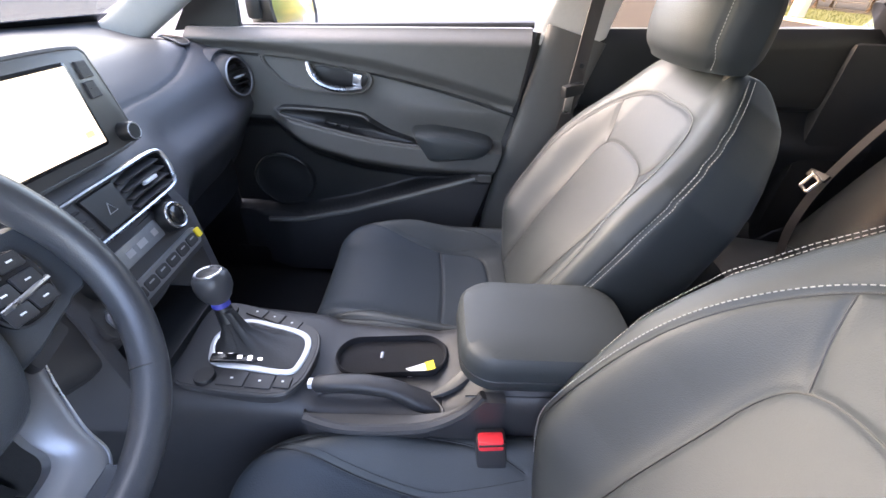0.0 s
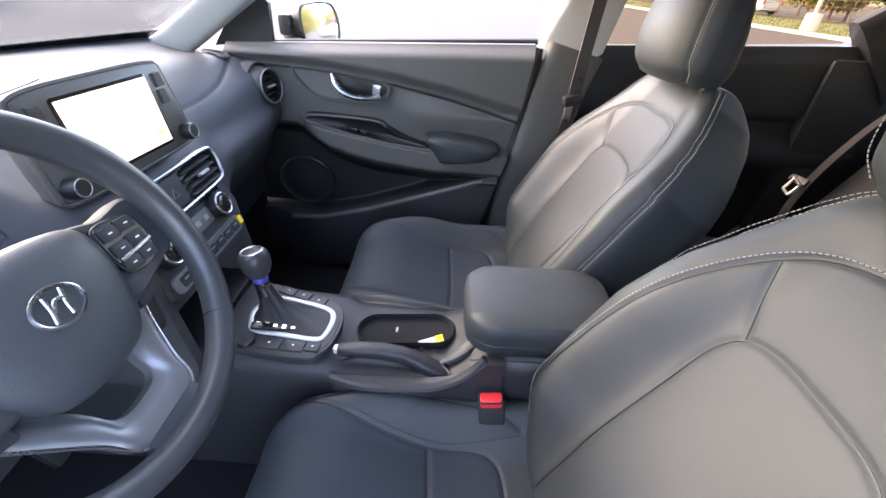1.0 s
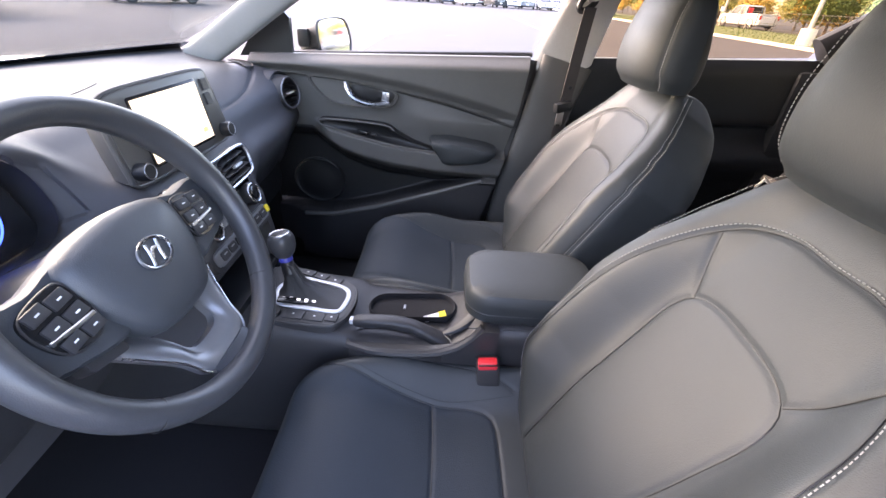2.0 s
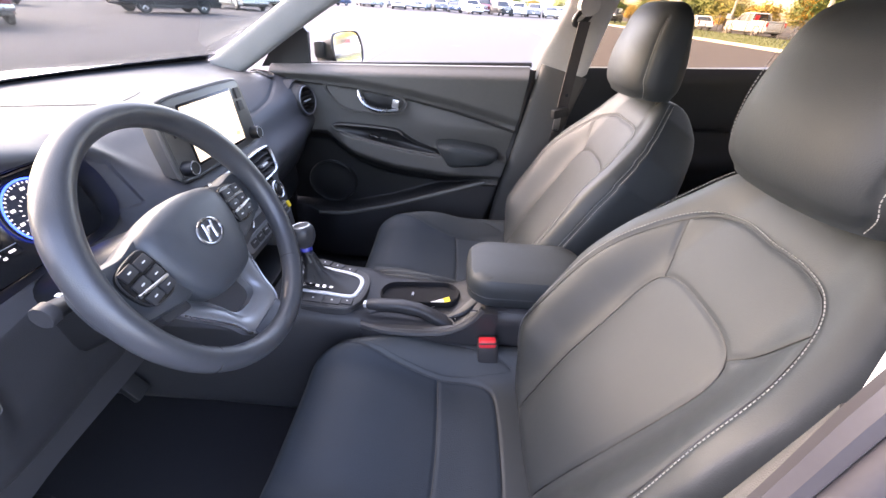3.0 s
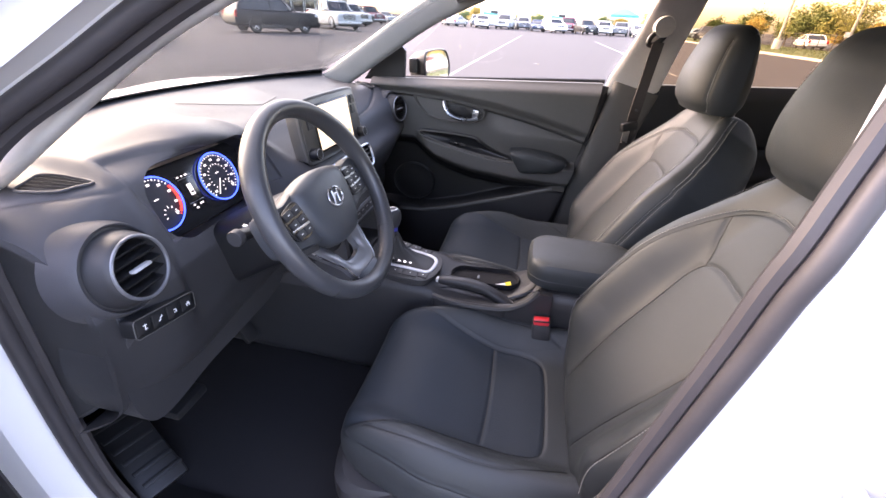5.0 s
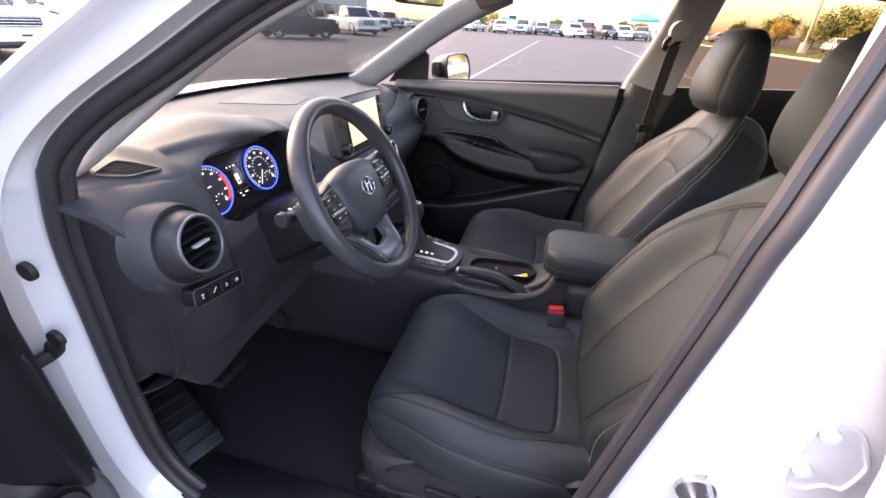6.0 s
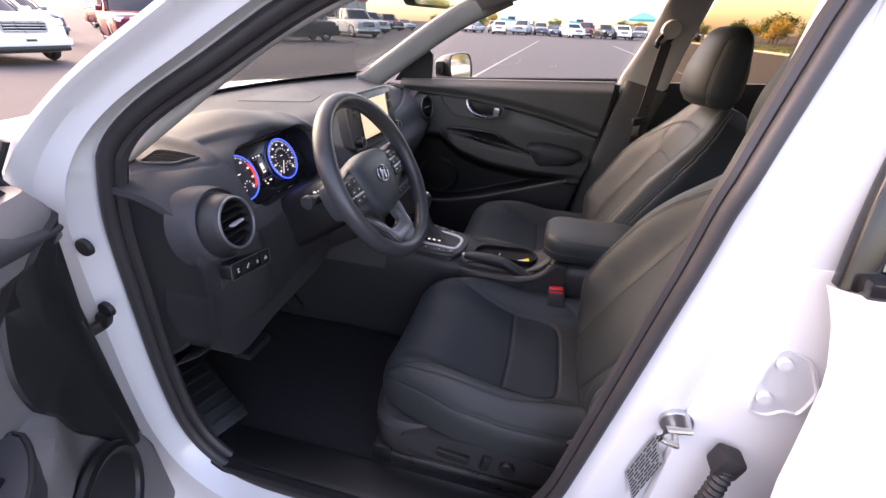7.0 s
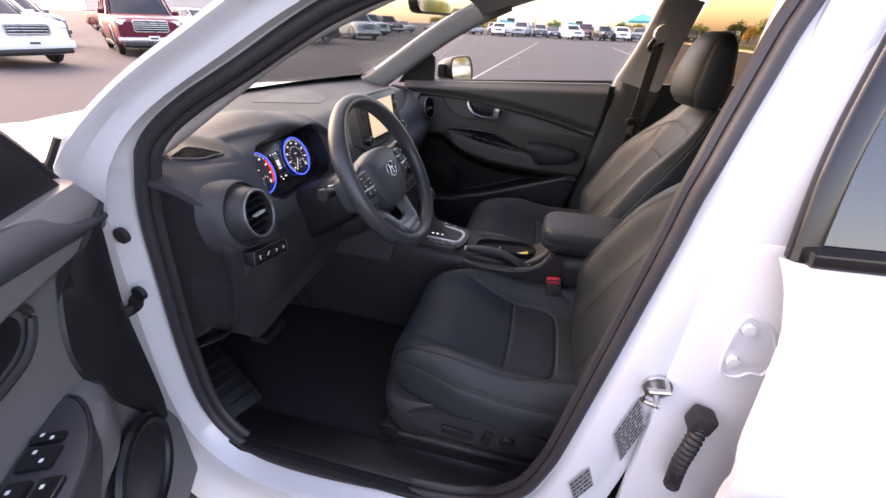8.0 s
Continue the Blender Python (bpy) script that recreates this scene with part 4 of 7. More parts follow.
    for k in (1, -1):
        e = []
        for i in range(2, 62, 6):
            vv = (P[i][:, 1] - cy) * k
            cand = np.where(P[i][:, 0] < P[i][:, 0].mean() + 0.03)[0]
            e.append(P[i][cand[np.argmin(np.abs(vv[cand] - (0.90 - 0.0010 * i) * vv.max()))]])
        hs.append(spline(e, 60))
    nrm = normals_of(P, True)
    j = int(np.argmin(P[35][:, 0]))
    G = grooved(P, True, hs, 0.0030, 0.0035, 0.0012, 0.02, flip=1.0 if nrm[35, j, 0] < 0 else -1.0)
    head = part("headrest", skin(G, True, True), LEATHER, st, "black leather headrest", 60)
    for k, l in zip((1, -1), hs):
        for off in (0.006, -0.006):
            part("stitching", stitches(l + np.array((-0.0015 + 0.002 * (off * k > 0), off * k, 0)), 0.0048, 0.0032, 0.0006), STITCH, head, "pale grey double stitching")
    for yy in (-0.075, 0.075):
        post = part("headrest_post", tube([(0.478, cy + yy, 1.05), (0.487, cy + yy, 1.14)], 0.007, 10), CHROME, st, "chrome headrest post")
        part("post_sleeve", disc((0.474, cy + yy, 1.088), (0.15, 0, 1), 0.015, 0.016, 16), PLASTIC, post)
    # recliner cover on the outboard side
    part("hinge_cover", pillow([(0.055 * math.cos(a), 0.06 * math.sin(a)) for a in np.linspace(0, 2 * math.pi, 24, endpoint=False)], (0.175, cy + out * 0.19, 0.52), (1, 0, 0), (0, 0, 1), (0, out, 0), [(1, 0), (1, 0.035), (0.9, 0.045), (0.5, 0.05)]), PLASTIC, st)
    # belt buckle on the inboard side
    bx, by = 0.105, cy - out * 0.205
    buck = thing("belt_buckle", "black seat belt buckle with a red release button", "belt buckle", (bx, by, 0.44), group="belt buckles")
    part("stalk", rbox((0.030, 0.016, 0.17), (bx + 0.012, by, 0.525), 0.006, (0, -6, 0)), PLASTIC, buck)
    part("buckle_body", rbox((0.046, 0.028, 0.058), (bx, by, 0.616), 0.006, (-14, -6, 0)), HARD, buck, "grey buckle housing")
    part("buckle_slot", rbox((0.040, 0.004, 0.004), (bx - 0.002, by + 0.013 * out, 0.646), 0.001, (-14, -6, 0)), PLASTIC, buck)
    part("release_button", rbox((0.039, 0.023, 0.018), (bx - 0.003, by - 0.004, 0.641), 0.005, (-14, -6, 0)), RED, buck, "red release button")
    return st


driver = seat(-0.37, -1, True, -0.025)
passenger = seat(0.305, 1, False, -0.02)
passenger.location.x += 0.03

# ---- rear bench ----
bench = thing("rear_bench", "black leather rear bench seat", "car seat", (1.15, 0, 0.30))
rings = []
for x, z0, z1, hw in ((0.80, 0.40, 0.50, 0.63), (0.815, 0.36, 0.555, 0.645), (0.86, 0.34, 0.58, 0.65), (1.05, 0.34, 0.565, 0.65), (1.25, 0.34, 0.55, 0.65)):
    r = superring(hw, (z1 - z0) / 2, 80, 0.25)
    rings.append([(x, v, (z0 + z1) / 2 + h + 0.012 * math.cos(v * 14) * (h > 0)) for v, h in r])
part("cushion", loft(rings), LEATHER, bench, "black leather cushion")
rings = []
for s in np.linspace(0, 1, 16):
    hw = 0.64 - 0.06 * s**3
    dep = 0.075 * math.sqrt(max(0.02, 1 - max(0, (s - 0.85) / 0.15) ** 2))
    r = superring(hw, dep, 90, 0.3)
    rings.append([(1.20 + 0.62 * s * 0.44 - h * 0.9 - 0.014 * math.cos(v * 13) * (h > 0), v, 0.52 + 0.60 * s * 0.9 + h * 0.44) for v, h in r])
part("backrest", loft(rings), LEATHER, bench, "black leather backrest")
for yy in (-0.40, 0.0, 0.40):
    part("headrest", rbox((0.09, 0.26, 0.13), (1.47, yy, 1.12), 0.035, (0, 12, 0), 4), LEATHER, bench)
rb = thing("rear_seat_belt", "dark rear seat belt with a bare metal tongue", "seat belt", (1.02, 0.455, 0.6))
part("strap", webbing([(1.33, 0.60, 1.06), (1.18, 0.55, 0.97), (1.02, 0.47, 0.83), (0.98, 0.45, 0.70), (1.00, 0.45, 0.59)], 0.047, (0.3, 0.9, -0.3)), RUBBER, rb)
tg = part("tongue", rbox((0.012, 0.052, 0.02), (0.985, 0.462, 0.835), 0.004, (0, 35, 12)), PLASTIC, rb)
for a, b in (((0.975, 0.440, 0.826), (0.955, 0.438, 0.800)), ((0.978, 0.470, 0.836), (0.958, 0.468, 0.806)), ((0.955, 0.438, 0.800), (0.958, 0.468, 0.806)), ((0.972, 0.434, 0.829), (0.980, 0.478, 0.840))):
    part("metal_plate", tube([a, b], 0.004, 6), STEEL, tg, "bare steel tongue plate")

# ---- dashboard ----
dash = thing("dashboard", "dark blue-grey moulded dashboard with a freestanding screen", "dashboard", (-0.75, 0, 0.62))
# sections (x, z) from the windscreen foot, over the top and the face, to the knees
PROFILES = {
    -0.69: [(-0.905, 1.070), (-0.833, 1.052), (-0.74, 1.030), (-0.67, 1.028), (-0.605, 1.012), (-0.562, 0.975), (-0.548, 0.93), (-0.545, 0.86), (-0.555, 0.78), (-0.585, 0.70), (-0.70, 0.62)],
    -0.56: [(-0.959, 1.070), (-0.859, 1.058), (-0.74, 1.062), (-0.66, 1.056), (-0.600, 1.042), (-0.568, 0.99), (-0.540, 0.93), (-0.522, 0.86), (-0.530, 0.78), (-0.565, 0.70), (-0.70, 0.62)],
    -0.53: [(-0.971, 1.070), (-0.865, 1.062), (-0.74, 1.078), (-0.66, 1.072), (-0.597, 1.054), (-0.575, 1.010), (-0.552, 0.93), (-0.540, 0.875), (-0.530, 0.79), (-0.565, 0.70), (-0.70, 0.62)],
    -0.38: [(-1.025, 1.070), (-0.892, 1.062), (-0.75, 1.098), (-0.66, 1.102), (-0.595, 1.082), (-0.600, 1.030), (-0.578, 0.94), (-0.545, 0.88), (-0.535, 0.80), (-0.575, 0.70), (-0.70, 0.62)],
    -0.24: [(-1.063, 1.070), (-0.912, 1.062), (-0.76, 1.075), (-0.67, 1.080), (-0.60, 1.060), (-0.595, 1.015), (-0.570, 0.93), (-0.535, 0.88), (-0.540, 0.80), (-0.58, 0.70), (-0.70, 0.62)],
    -0.14: [(-1.081, 1.070), (-0.920, 1.062), (-0.76, 1.050), (-0.66, 1.045), (-0.60, 1.015), (-0.545, 0.985), (-0.485, 0.955), (-0.455, 0.88), (-0.440, 0.80), (-0.455, 0.74), (-0.60, 0.66)],
    0.00: [(-1.090, 1.070), (-0.925, 1.062), (-0.76, 1.050), (-0.66, 1.045), (-0.60, 1.015), (-0.545, 0.985), (-0.485, 0.955), (-0.455, 0.88), (-0.440, 0.80), (-0.455, 0.74), (-0.60, 0.66)],
    0.14: [(-1.081, 1.070), (-0.920, 1.062), (-0.76, 1.050), (-0.66, 1.045), (-0.60, 1.020), (-0.555, 0.985), (-0.500, 0.945), (-0.470, 0.87), (-0.465, 0.80), (-0.490, 0.74), (-0.62, 0.66)],
    0.30: [(-1.049, 1.070), (-0.904, 1.062), (-0.77, 1.053), (-0.68, 1.048), (-0.62, 1.025), (-0.562, 0.985), (-0.536, 0.926), (-0.503, 0.878), (-0.525, 0.808), (-0.60, 0.70), (-0.72, 0.62)],
    0.50: [(-0.983, 1.070), (-0.871, 1.062), (-0.78, 1.053), (-0.68, 1.048), (-0.62, 1.025), (-0.560, 0.985), (-0.536, 0.926), (-0.508, 0.878), (-0.535, 0.808), (-0.61, 0.70), (-0.72, 0.62)],
    0.69: [(-0.905, 1.070), (-0.833, 1.062), (-0.74, 1.045), (-0.66, 1.042), (-0.60, 1.022), (-0.550, 0.985), (-0.538, 0.926), (-0.525, 0.878), (-0.560, 0.808), (-0.62, 0.70), (-0.72, 0.62)],
}
keys = sorted(PROFILES)
ys = np.linspace(-0.69, 0.69, 420)
prof = np.array([spline(PROFILES[k], 180) for k in keys])
P = []
for y in ys:
    i = int(np.clip(np.searchsorted(keys, y) - 1, 0, len(keys) - 2))
    f = (y - keys[i]) / (keys[i + 1] - keys[i])
    f = f * f * (3 - 2 * f)
    q = prof[i] * (1 - f) + prof[i + 1] * f
    P.append(np.stack([q[:, 0], np.full(180, y), q[:, 1]], 1))
P = np.array(P)
DASHSURF = P


def on_dash(y, row, lift=0.0):
    i = int(np.clip(np.searchsorted(ys, y), 1, len(ys) - 1))
    f = (y - ys[i - 1]) / (ys[i] - ys[i - 1])
    p = DASHSURF[i - 1] * (1 - f) + DASHSURF[i] * f
    row = row * 2.01
    k = int(row)
    g = row - k
    q = p[k] * (1 - g) + p[min(k + 1, 179)] * g
    t = p[min(k + 1, 179)] - p[max(k - 1, 0)]
    n = np.array((t[2], 0, -t[0]))
    n = n / np.linalg.norm(n) * (1 if n[2] * 1.0 - n[0] * -0.5 > 0 else -1)
    return q + n * lift


HOOD_LINE = spline([(-0.20, 40), (-0.28, 39.5), (-0.34, 39), (-0.392, 36.8), (-0.43, 33.5), (-0.458, 30.5), (-0.49, 27.9), (-0.512, 26.7), (-0.527, 26.8), (-0.535, 28.6), (-0.541, 31.0), (-0.546, 37.0), (-0.540, 42.5), (-0.530, 47.0), (-0.525, 52)], 160)
creases = [[on_dash(y, r) for y, r in spline([(0.15, 46), (0.232, 43.3), (0.349, 42.8), (0.477, 40.3), (0.585, 35), (0.635, 28), (0.655, 18), (0.660, 8)], 80)],
           [on_dash(y, r) for y, r in HOOD_LINE],
           [on_dash(y, r) for y, r in spline([(-0.655, 20), (-0.637, 23.2), (-0.615, 27.8), (-0.594, 32.2), (-0.570, 35), (-0.548, 36.8)], 60)]]
flip = 1.0 if normals_of(P, False)[210, 40, 2] > 0 else -1.0
G = grooved(P, False, creases[:1], 0.005, 0.005, 0.004, 0.03, flip=flip)
# the face round the dials lies lower than the hood above it
facet = np.vstack([HOOD_LINE, [(-0.20, 52)]])
gy, gr = np.meshgrid(ys, np.arange(180) / 2.01, indexing="ij")
inside = np.zeros(gy.shape, bool)
for (a, b), (c, d) in zip(facet, np.roll(facet, -1, 0)):
    if b != d:
        inside ^= ((b > gr) != (d > gr)) & (gy < a + (gr - b) * (c - a) / (d - b))
edge_pts = np.array(creases[1])
dist = np.full(gy.shape, 1.0)
for i in np.where(inside.any(1))[0]:
    for k in np.where(inside[i])[0]:
        dist[i, k] = np.linalg.norm(edge_pts - P[i, k], axis=1).min()
t = np.clip(dist / 0.011, 0, 1)
G = G - normals_of(P, False) * flip * (inside * 0.008 * t * t * (3 - 2 * t))[..., None]
G = grooved(G, False, creases[1:2], 0.0015, 0.005, -0.003, 0.020, flip=flip)
G = grooved(G, False, creases[2:], 0.0025, 0.005, 0.001, 0.02, flip=flip)
dash_pad = part("dash_pad", sheet(G, (-0.012, 0, -0.012)), DASH, dash, "grained blue-grey dashboard moulding", 50)
part("dash_core", rbox((0.30, 1.30, 0.22), (-0.85, 0, 0.80), 0.03), PLASTIC, dash)
# below the pad the dash is a darker, harder moulding
dash_pad.data.materials.append(HARD)
mid = np.zeros(len(dash_pad.data.polygons) * 3, np.float32)
dash_pad.data.polygons.foreach_get("center", mid)
mid = mid.reshape(-1, 3) + np.array(base_of(dash), np.float32)
dash_pad.data.polygons.foreach_set("material_index", [int(z < (0.835 if y > -0.10 else 0.90) and abs(y + 0.01) > 0.13) for _, y, z in mid])
# top speaker grille
corners = np.array([(-0.065, 9.0), (0.265, 7.0), (0.190, 16.2), (0.075, 17.8)])


def on_grille(u, v, lift):
    y, r = (1 - v) * ((1 - u) * corners[0] + u * corners[1]) + v * ((1 - u) * corners[3] + u * corners[2])
    return on_dash(y, r, lift)


P = np.array([[on_grille(u, v, 0.0012) for u in np.linspace(0, 1, 24)] for v in np.linspace(0, 1, 12)])
part("centre_speaker", sheet(P, (0, 0, -0.004)), HARD, dash, "flat dark speaker mesh in the dash top")
# defroster outlets: slotted wedges sunk in the dash top
for outline in ([(-0.614, 22.0), (-0.592, 21.2), (-0.573, 21.6), (-0.563, 25.5), (-0.560, 31.2), (-0.580, 30.2), (-0.600, 28.2)],
                [(0.672, 20.5), (0.650, 20.8), (0.622, 26.0), (0.606, 31.0), (0.628, 31.5), (0.648, 29.5), (0.664, 25.5)]):
    edge = even(spline(outline, 80, True), 60)
    mid = edge.mean(0)

    def slot_at(q, lift):
        return on_dash(q[0], q[1], lift)

    well = bmesh.new()
    core = well.verts.new(slot_at(mid, 0.0020))
    loop = [well.verts.new(slot_at(q, 0.0020)) for q in edge]
    for a, b in zip(loop, loop[1:] + loop[:1]):
        well.faces.new((core, a, b))
    outlet = part("defroster_outlet", well, CARPET, dash, "slotted black defroster outlet")
    part("rim", tube([slot_at(q, 0.0028) for q in edge], 0.0022, 6, closed=True), DASH, outlet)
    lo, hi = edge[:, 1].min(), edge[:, 1].max()
    for k in range(1, 6):
        f = k / 6
        line = []
        for g in np.linspace(0.06, 0.94, 12):
            r = lo + (hi - lo) * g
            span = [q[0] for q in edge if abs(q[1] - r) < 0.9]
            if len(span) > 1:
                line.append(slot_at((min(span) + (max(span) - min(span)) * f, r), 0.0030))
        if len(line) > 3:
            part("slat", tube(line, 0.0009, 5), PLASTIC, outlet)


def round_vent(o, n, side):
    """A round air vent: a barrel out of the dash, a satin bezel, five slats and a tab."""
    nn, o, r = Vector(n).normalized(), Vector(o), 0.0440
    u = Vector((0, 1, 0)) - nn * nn.y
    u.normalize()
    w = nn.cross(u)
    if w.z < 0:
        w = -w

    def turn(rad, h, k=56, shift=0.0):
        return [o + nn * h + u * (shift * side + rad * math.cos(a)) + w * rad * math.sin(a) for a in (2 * math.pi * j / k for j in range(k))]

    v = part("side_vent", loft([turn(*q) for q in ((0.0645, -0.026), (0.0620, -0.030), (0.0585, -0.029), (0.0555, -0.018), (0.0520, -0.003), (0.0490, 0.005), (0.0475, 0.006), (0.0450, 0.005), (0.0440, -0.004), (0.0435, -0.030))], caps=False), HARD, dash, "round side air vent in a moulded barrel")
    part("vent_throat", disc(o - nn * 0.034, nn, r, 0.006, 36), CARPET, v, "black vent throat")
    part("bezel", ring(o + nn * 0.006, nn, r + 0.0022, 0.0026, 56, 8), SILVER, v, "satin chrome bezel")
    part("shroud_brow", loft([turn(*q) for q in ((0.0765, -0.075, 56, 0.002), (0.0745, -0.058, 56, 0.002), (0.0720, -0.040, 56, 0.001), (0.0690, -0.029, 56, 0.001), (0.0665, -0.0245), (0.0645, -0.0250), (0.0630, -0.0300))], caps=False), DASH, v, "raised pod round the vent")
    for k in range(5):
        h = -0.030 + 0.015 * k
        half = math.sqrt(max(0, (r - 0.001) ** 2 - h * h))
        b = rbox((half * 2, 0.0022, 0.018), bevel=0.0007)
        m = Matrix((u, w, nn)).transposed().to_4x4() @ Matrix.Rotation(radians(14), 4, "X")
        m.translation = o + w * h - nn * 0.008
        part("vent_slat", moved(b, m), PLASTIC, v)
    b = rbox((0.033, 0.0050, 0.010), bevel=0.0018)
    m = Matrix((u, w, nn)).transposed().to_4x4()
    m.translation = o + nn * 0.004
    part("vent_tab", moved(b, m), BRIGHT, v, "chrome vent tab")
    return v


round_vent((-0.520, -0.622, 0.960), (0.96, 0.10, 0.19), -1)
round_vent((-0.530, 0.640, 0.962), (0.95, -0.24, 0.18), 1)
# switch row beside the knee
so_, su_, sw_ = Vector((-0.511, -0.612, 0.8685)), Vector((-0.05, 0.965, -0.20)).normalized(), Vector((-0.10, 0.19, 0.97)).normalized()
sn_ = su_.cross(sw_).normalized()
if sn_.x < 0:
    sn_ = -sn_


def on_row(a, b, n):
    return so_ + su_ * a + sw_ * b + sn_ * n


row_shape = [tuple(q) for q in rounded(0.118, 0.030, 0.006)]
bp = part("switch_panel", pillow(row_shape, so_ - sn_ * 0.012, su_, sw_, sn_, [(1.0, -0.012), (1.0, 0.009), (0.98, 0.012), (0.96, 0.0125)]), PLASTIC, dash, "black panel with a row of switches")
part("panel_rim", tube([on_row(a * 1.01, b * 1.03, 0.0) for a, b in row_shape], 0.0009, 5, closed=True, up=sn_), PILLAR, bp, "thin pale rim")
ICONS = ([(0, 0.004, 0.009, 0.0014, 0), (0, 0, 0.0016, 0.012, 0), (0.002, -0.004, 0.005, 0.0014, 0)], [(0.001, 0.003, 0.005, 0.0022, 35), (-0.002, -0.002, 0.006, 0.0020, 35), (0.004, 0.005, 0.0016, 0.004, 0)],
         [(0, 0.003, 0.006, 0.0012, 0), (0.001, -0.003, 0.007, 0.0012, 0), (0.003, 0, 0.0012, 0.006, 0)], [(0, 0.003, 0.005, 0.0022, 0), (-0.001, 0, 0.010, 0.0018, 0), (-0.004, -0.003, 0.0016, 0.004, 0), (0.003, -0.003, 0.0016, 0.004, 0)])
for k in range(4):
    at = -0.043 + 0.0285 * k
    b = part("switch", pillow([(at + a, c) for a, c in rounded(0.0265, 0.024, 0.003)], so_, su_, sw_, sn_, [(1, 0.0), (1, 0.0008), (0.96, 0.0012)]), PLASTIC, bp)
    icon = bmesh.new()
    for dy, dz, a, h, tilt in ICONS[k]:
        m = Matrix((su_, sw_, sn_)).transposed().to_4x4() @ Matrix.Rotation(radians(tilt), 4, "Z")
        m.translation = on_row(at + 0.75 * dy, 0.75 * dz, 0.0020)
        join(icon, moved(rbox((0.75 * a, 0.75 * h, 0.0008), bevel=0), m))
    part("symbol", icon, PAPER, b, "white symbol")
# instrument cluster
clu = thing("instrument_cluster", "lit instrument cluster with blue-ringed dials", "instrument cluster", (-0.63, -0.38, 0.98))
cn = Vector((0.94, 0, 0.34)).normalized()
cu = Vector((0, 1, 0))
cw = cn.cross(cu)
if cw.z < 0:
    cw = -cw
co = Vector((-0.615, -0.385, 0.985))
DIALFACE = glow("dial_face", (0.02, 0.04, 0.16), 0.008)
BLUEGLOW = glow("dial_rim_light", (0.03, 0.10, 1.0), 0.35)
WHITEGLOW = glow("dial_mark_light", (0.85, 0.92, 1.0), 0.16)
REDGLOW = glow("dial_red_light", (1.0, 0.08, 0.06), 0.13)


def on_cluster(u, w, n=0.0):
    return co + cu * u + cw * w + cn * n


def laid(b, u, w, n, a=0.0):
    m = Matrix((cu, cw, cn)).transposed().to_4x4() @ Matrix.Rotation(radians(a), 4, "Z")
    m.translation = on_cluster(u, w, n)
    return moved(b, m)


part("cluster_face", laid(rbox((0.31, 0.125, 0.01), bevel=0.004), 0, -0.005, -0.012), GLOSS, clu)
for uu, big in ((0.068, True), (-0.088, False)):
    d = part("dial", disc(on_cluster(uu, 0, -0.007), cn, 0.0475, 0.004, 48), DIALFACE, clu, "dark blue lit dial")
    part("dial_rim", ring(on_cluster(uu, 0, 0.0), cn, 0.0485, 0.0016, 56, 6), BLUEGLOW, d, "glowing blue ring")
    marks = bmesh.new()
    reds = bmesh.new()
    for k in range(33):
        a = radians(225 - 270 * k / 32)
        l = 0.0022 if k % 2 else 0.0034
        b = laid(rbox((l, 0.0014 if k % 2 else 0.0019, 0.0006), bevel=0), uu + 0.0435 * math.cos(a), 0.0435 * math.sin(a), -0.0015, math.degrees(a))
        join(reds if (not big and k > 24) else marks, b)
    for k in range(9):
        a = radians(225 - 270 * k / 8)
        join(marks, laid(rbox((0.0062, 0.0040, 0.0006), bevel=0), uu + 0.0355 * math.cos(a), 0.0355 * math.sin(a), -0.0015))
    if big:
        for k in range(17):
            a = radians(225 - 270 * k / 16)
            join(marks, laid(rbox((0.0034, 0.0011, 0.0006), bevel=0), uu + 0.0255 * math.cos(a), 0.0255 * math.sin(a), -0.0015, math.degrees(a)))
    for k in range(1):
        join(marks, laid(rbox((0.009 - 0.002 * k, 0.002, 0.0006), bevel=0), uu, 0.008 - 0.005 * k, -0.0015))
    part("dial_marking", marks, WHITEGLOW, d, "white lit dial marks")
    if not big:
        part("red_zone", reds, REDGLOW, d, "red rev limit")
        part("red_band", tube([on_cluster(uu + 0.0425 * math.cos(radians(a)), 0.0425 * math.sin(radians(a)), -0.001) for a in range(-40, 36, 6)], 0.0026, 5), REDGLOW, d)
    else:
        join_b = laid(rbox((0.034, 0.0015, 0.001), bevel=0), uu - 0.011, -0.018, 0.0, 55)
        part("needle", join_b, WHITEGLOW, d, "white needle")
    g = bmesh.new()
    for k in range(7):
        a = radians(200 - 220 * k / 6)
        join(g, laid(rbox((0.004, 0.0012, 0.0006), bevel=0), uu + 0.012 + 0.013 * math.cos(a), -0.024 + 0.013 * math.sin(a), -0.0012, math.degrees(a)))
    part("small_gauge", g, WHITEGLOW, d)
scr = part("trip_display", laid(rbox((0.040, 0.070, 0.002), bevel=0.001), -0.008, -0.004, -0.006), GLOSS, clu, "small trip display")
for ww in (0.023, -0.024):
    part("display_line", laid(rbox((0.036, 0.0008, 0.0006), bevel=0), -0.008, ww, -0.0045), LABELGREY, scr)
part("car_symbol", laid(rbox((0.010, 0.022, 0.0006), bevel=0.0002), -0.008, 0.000, -0.0045), WHITEGLOW, scr, "lit car outline")
part("car_symbol_roof", laid(rbox((0.007, 0.004, 0.0006), bevel=0.0002), -0.008, -0.005, -0.0038), GLOSS, scr)
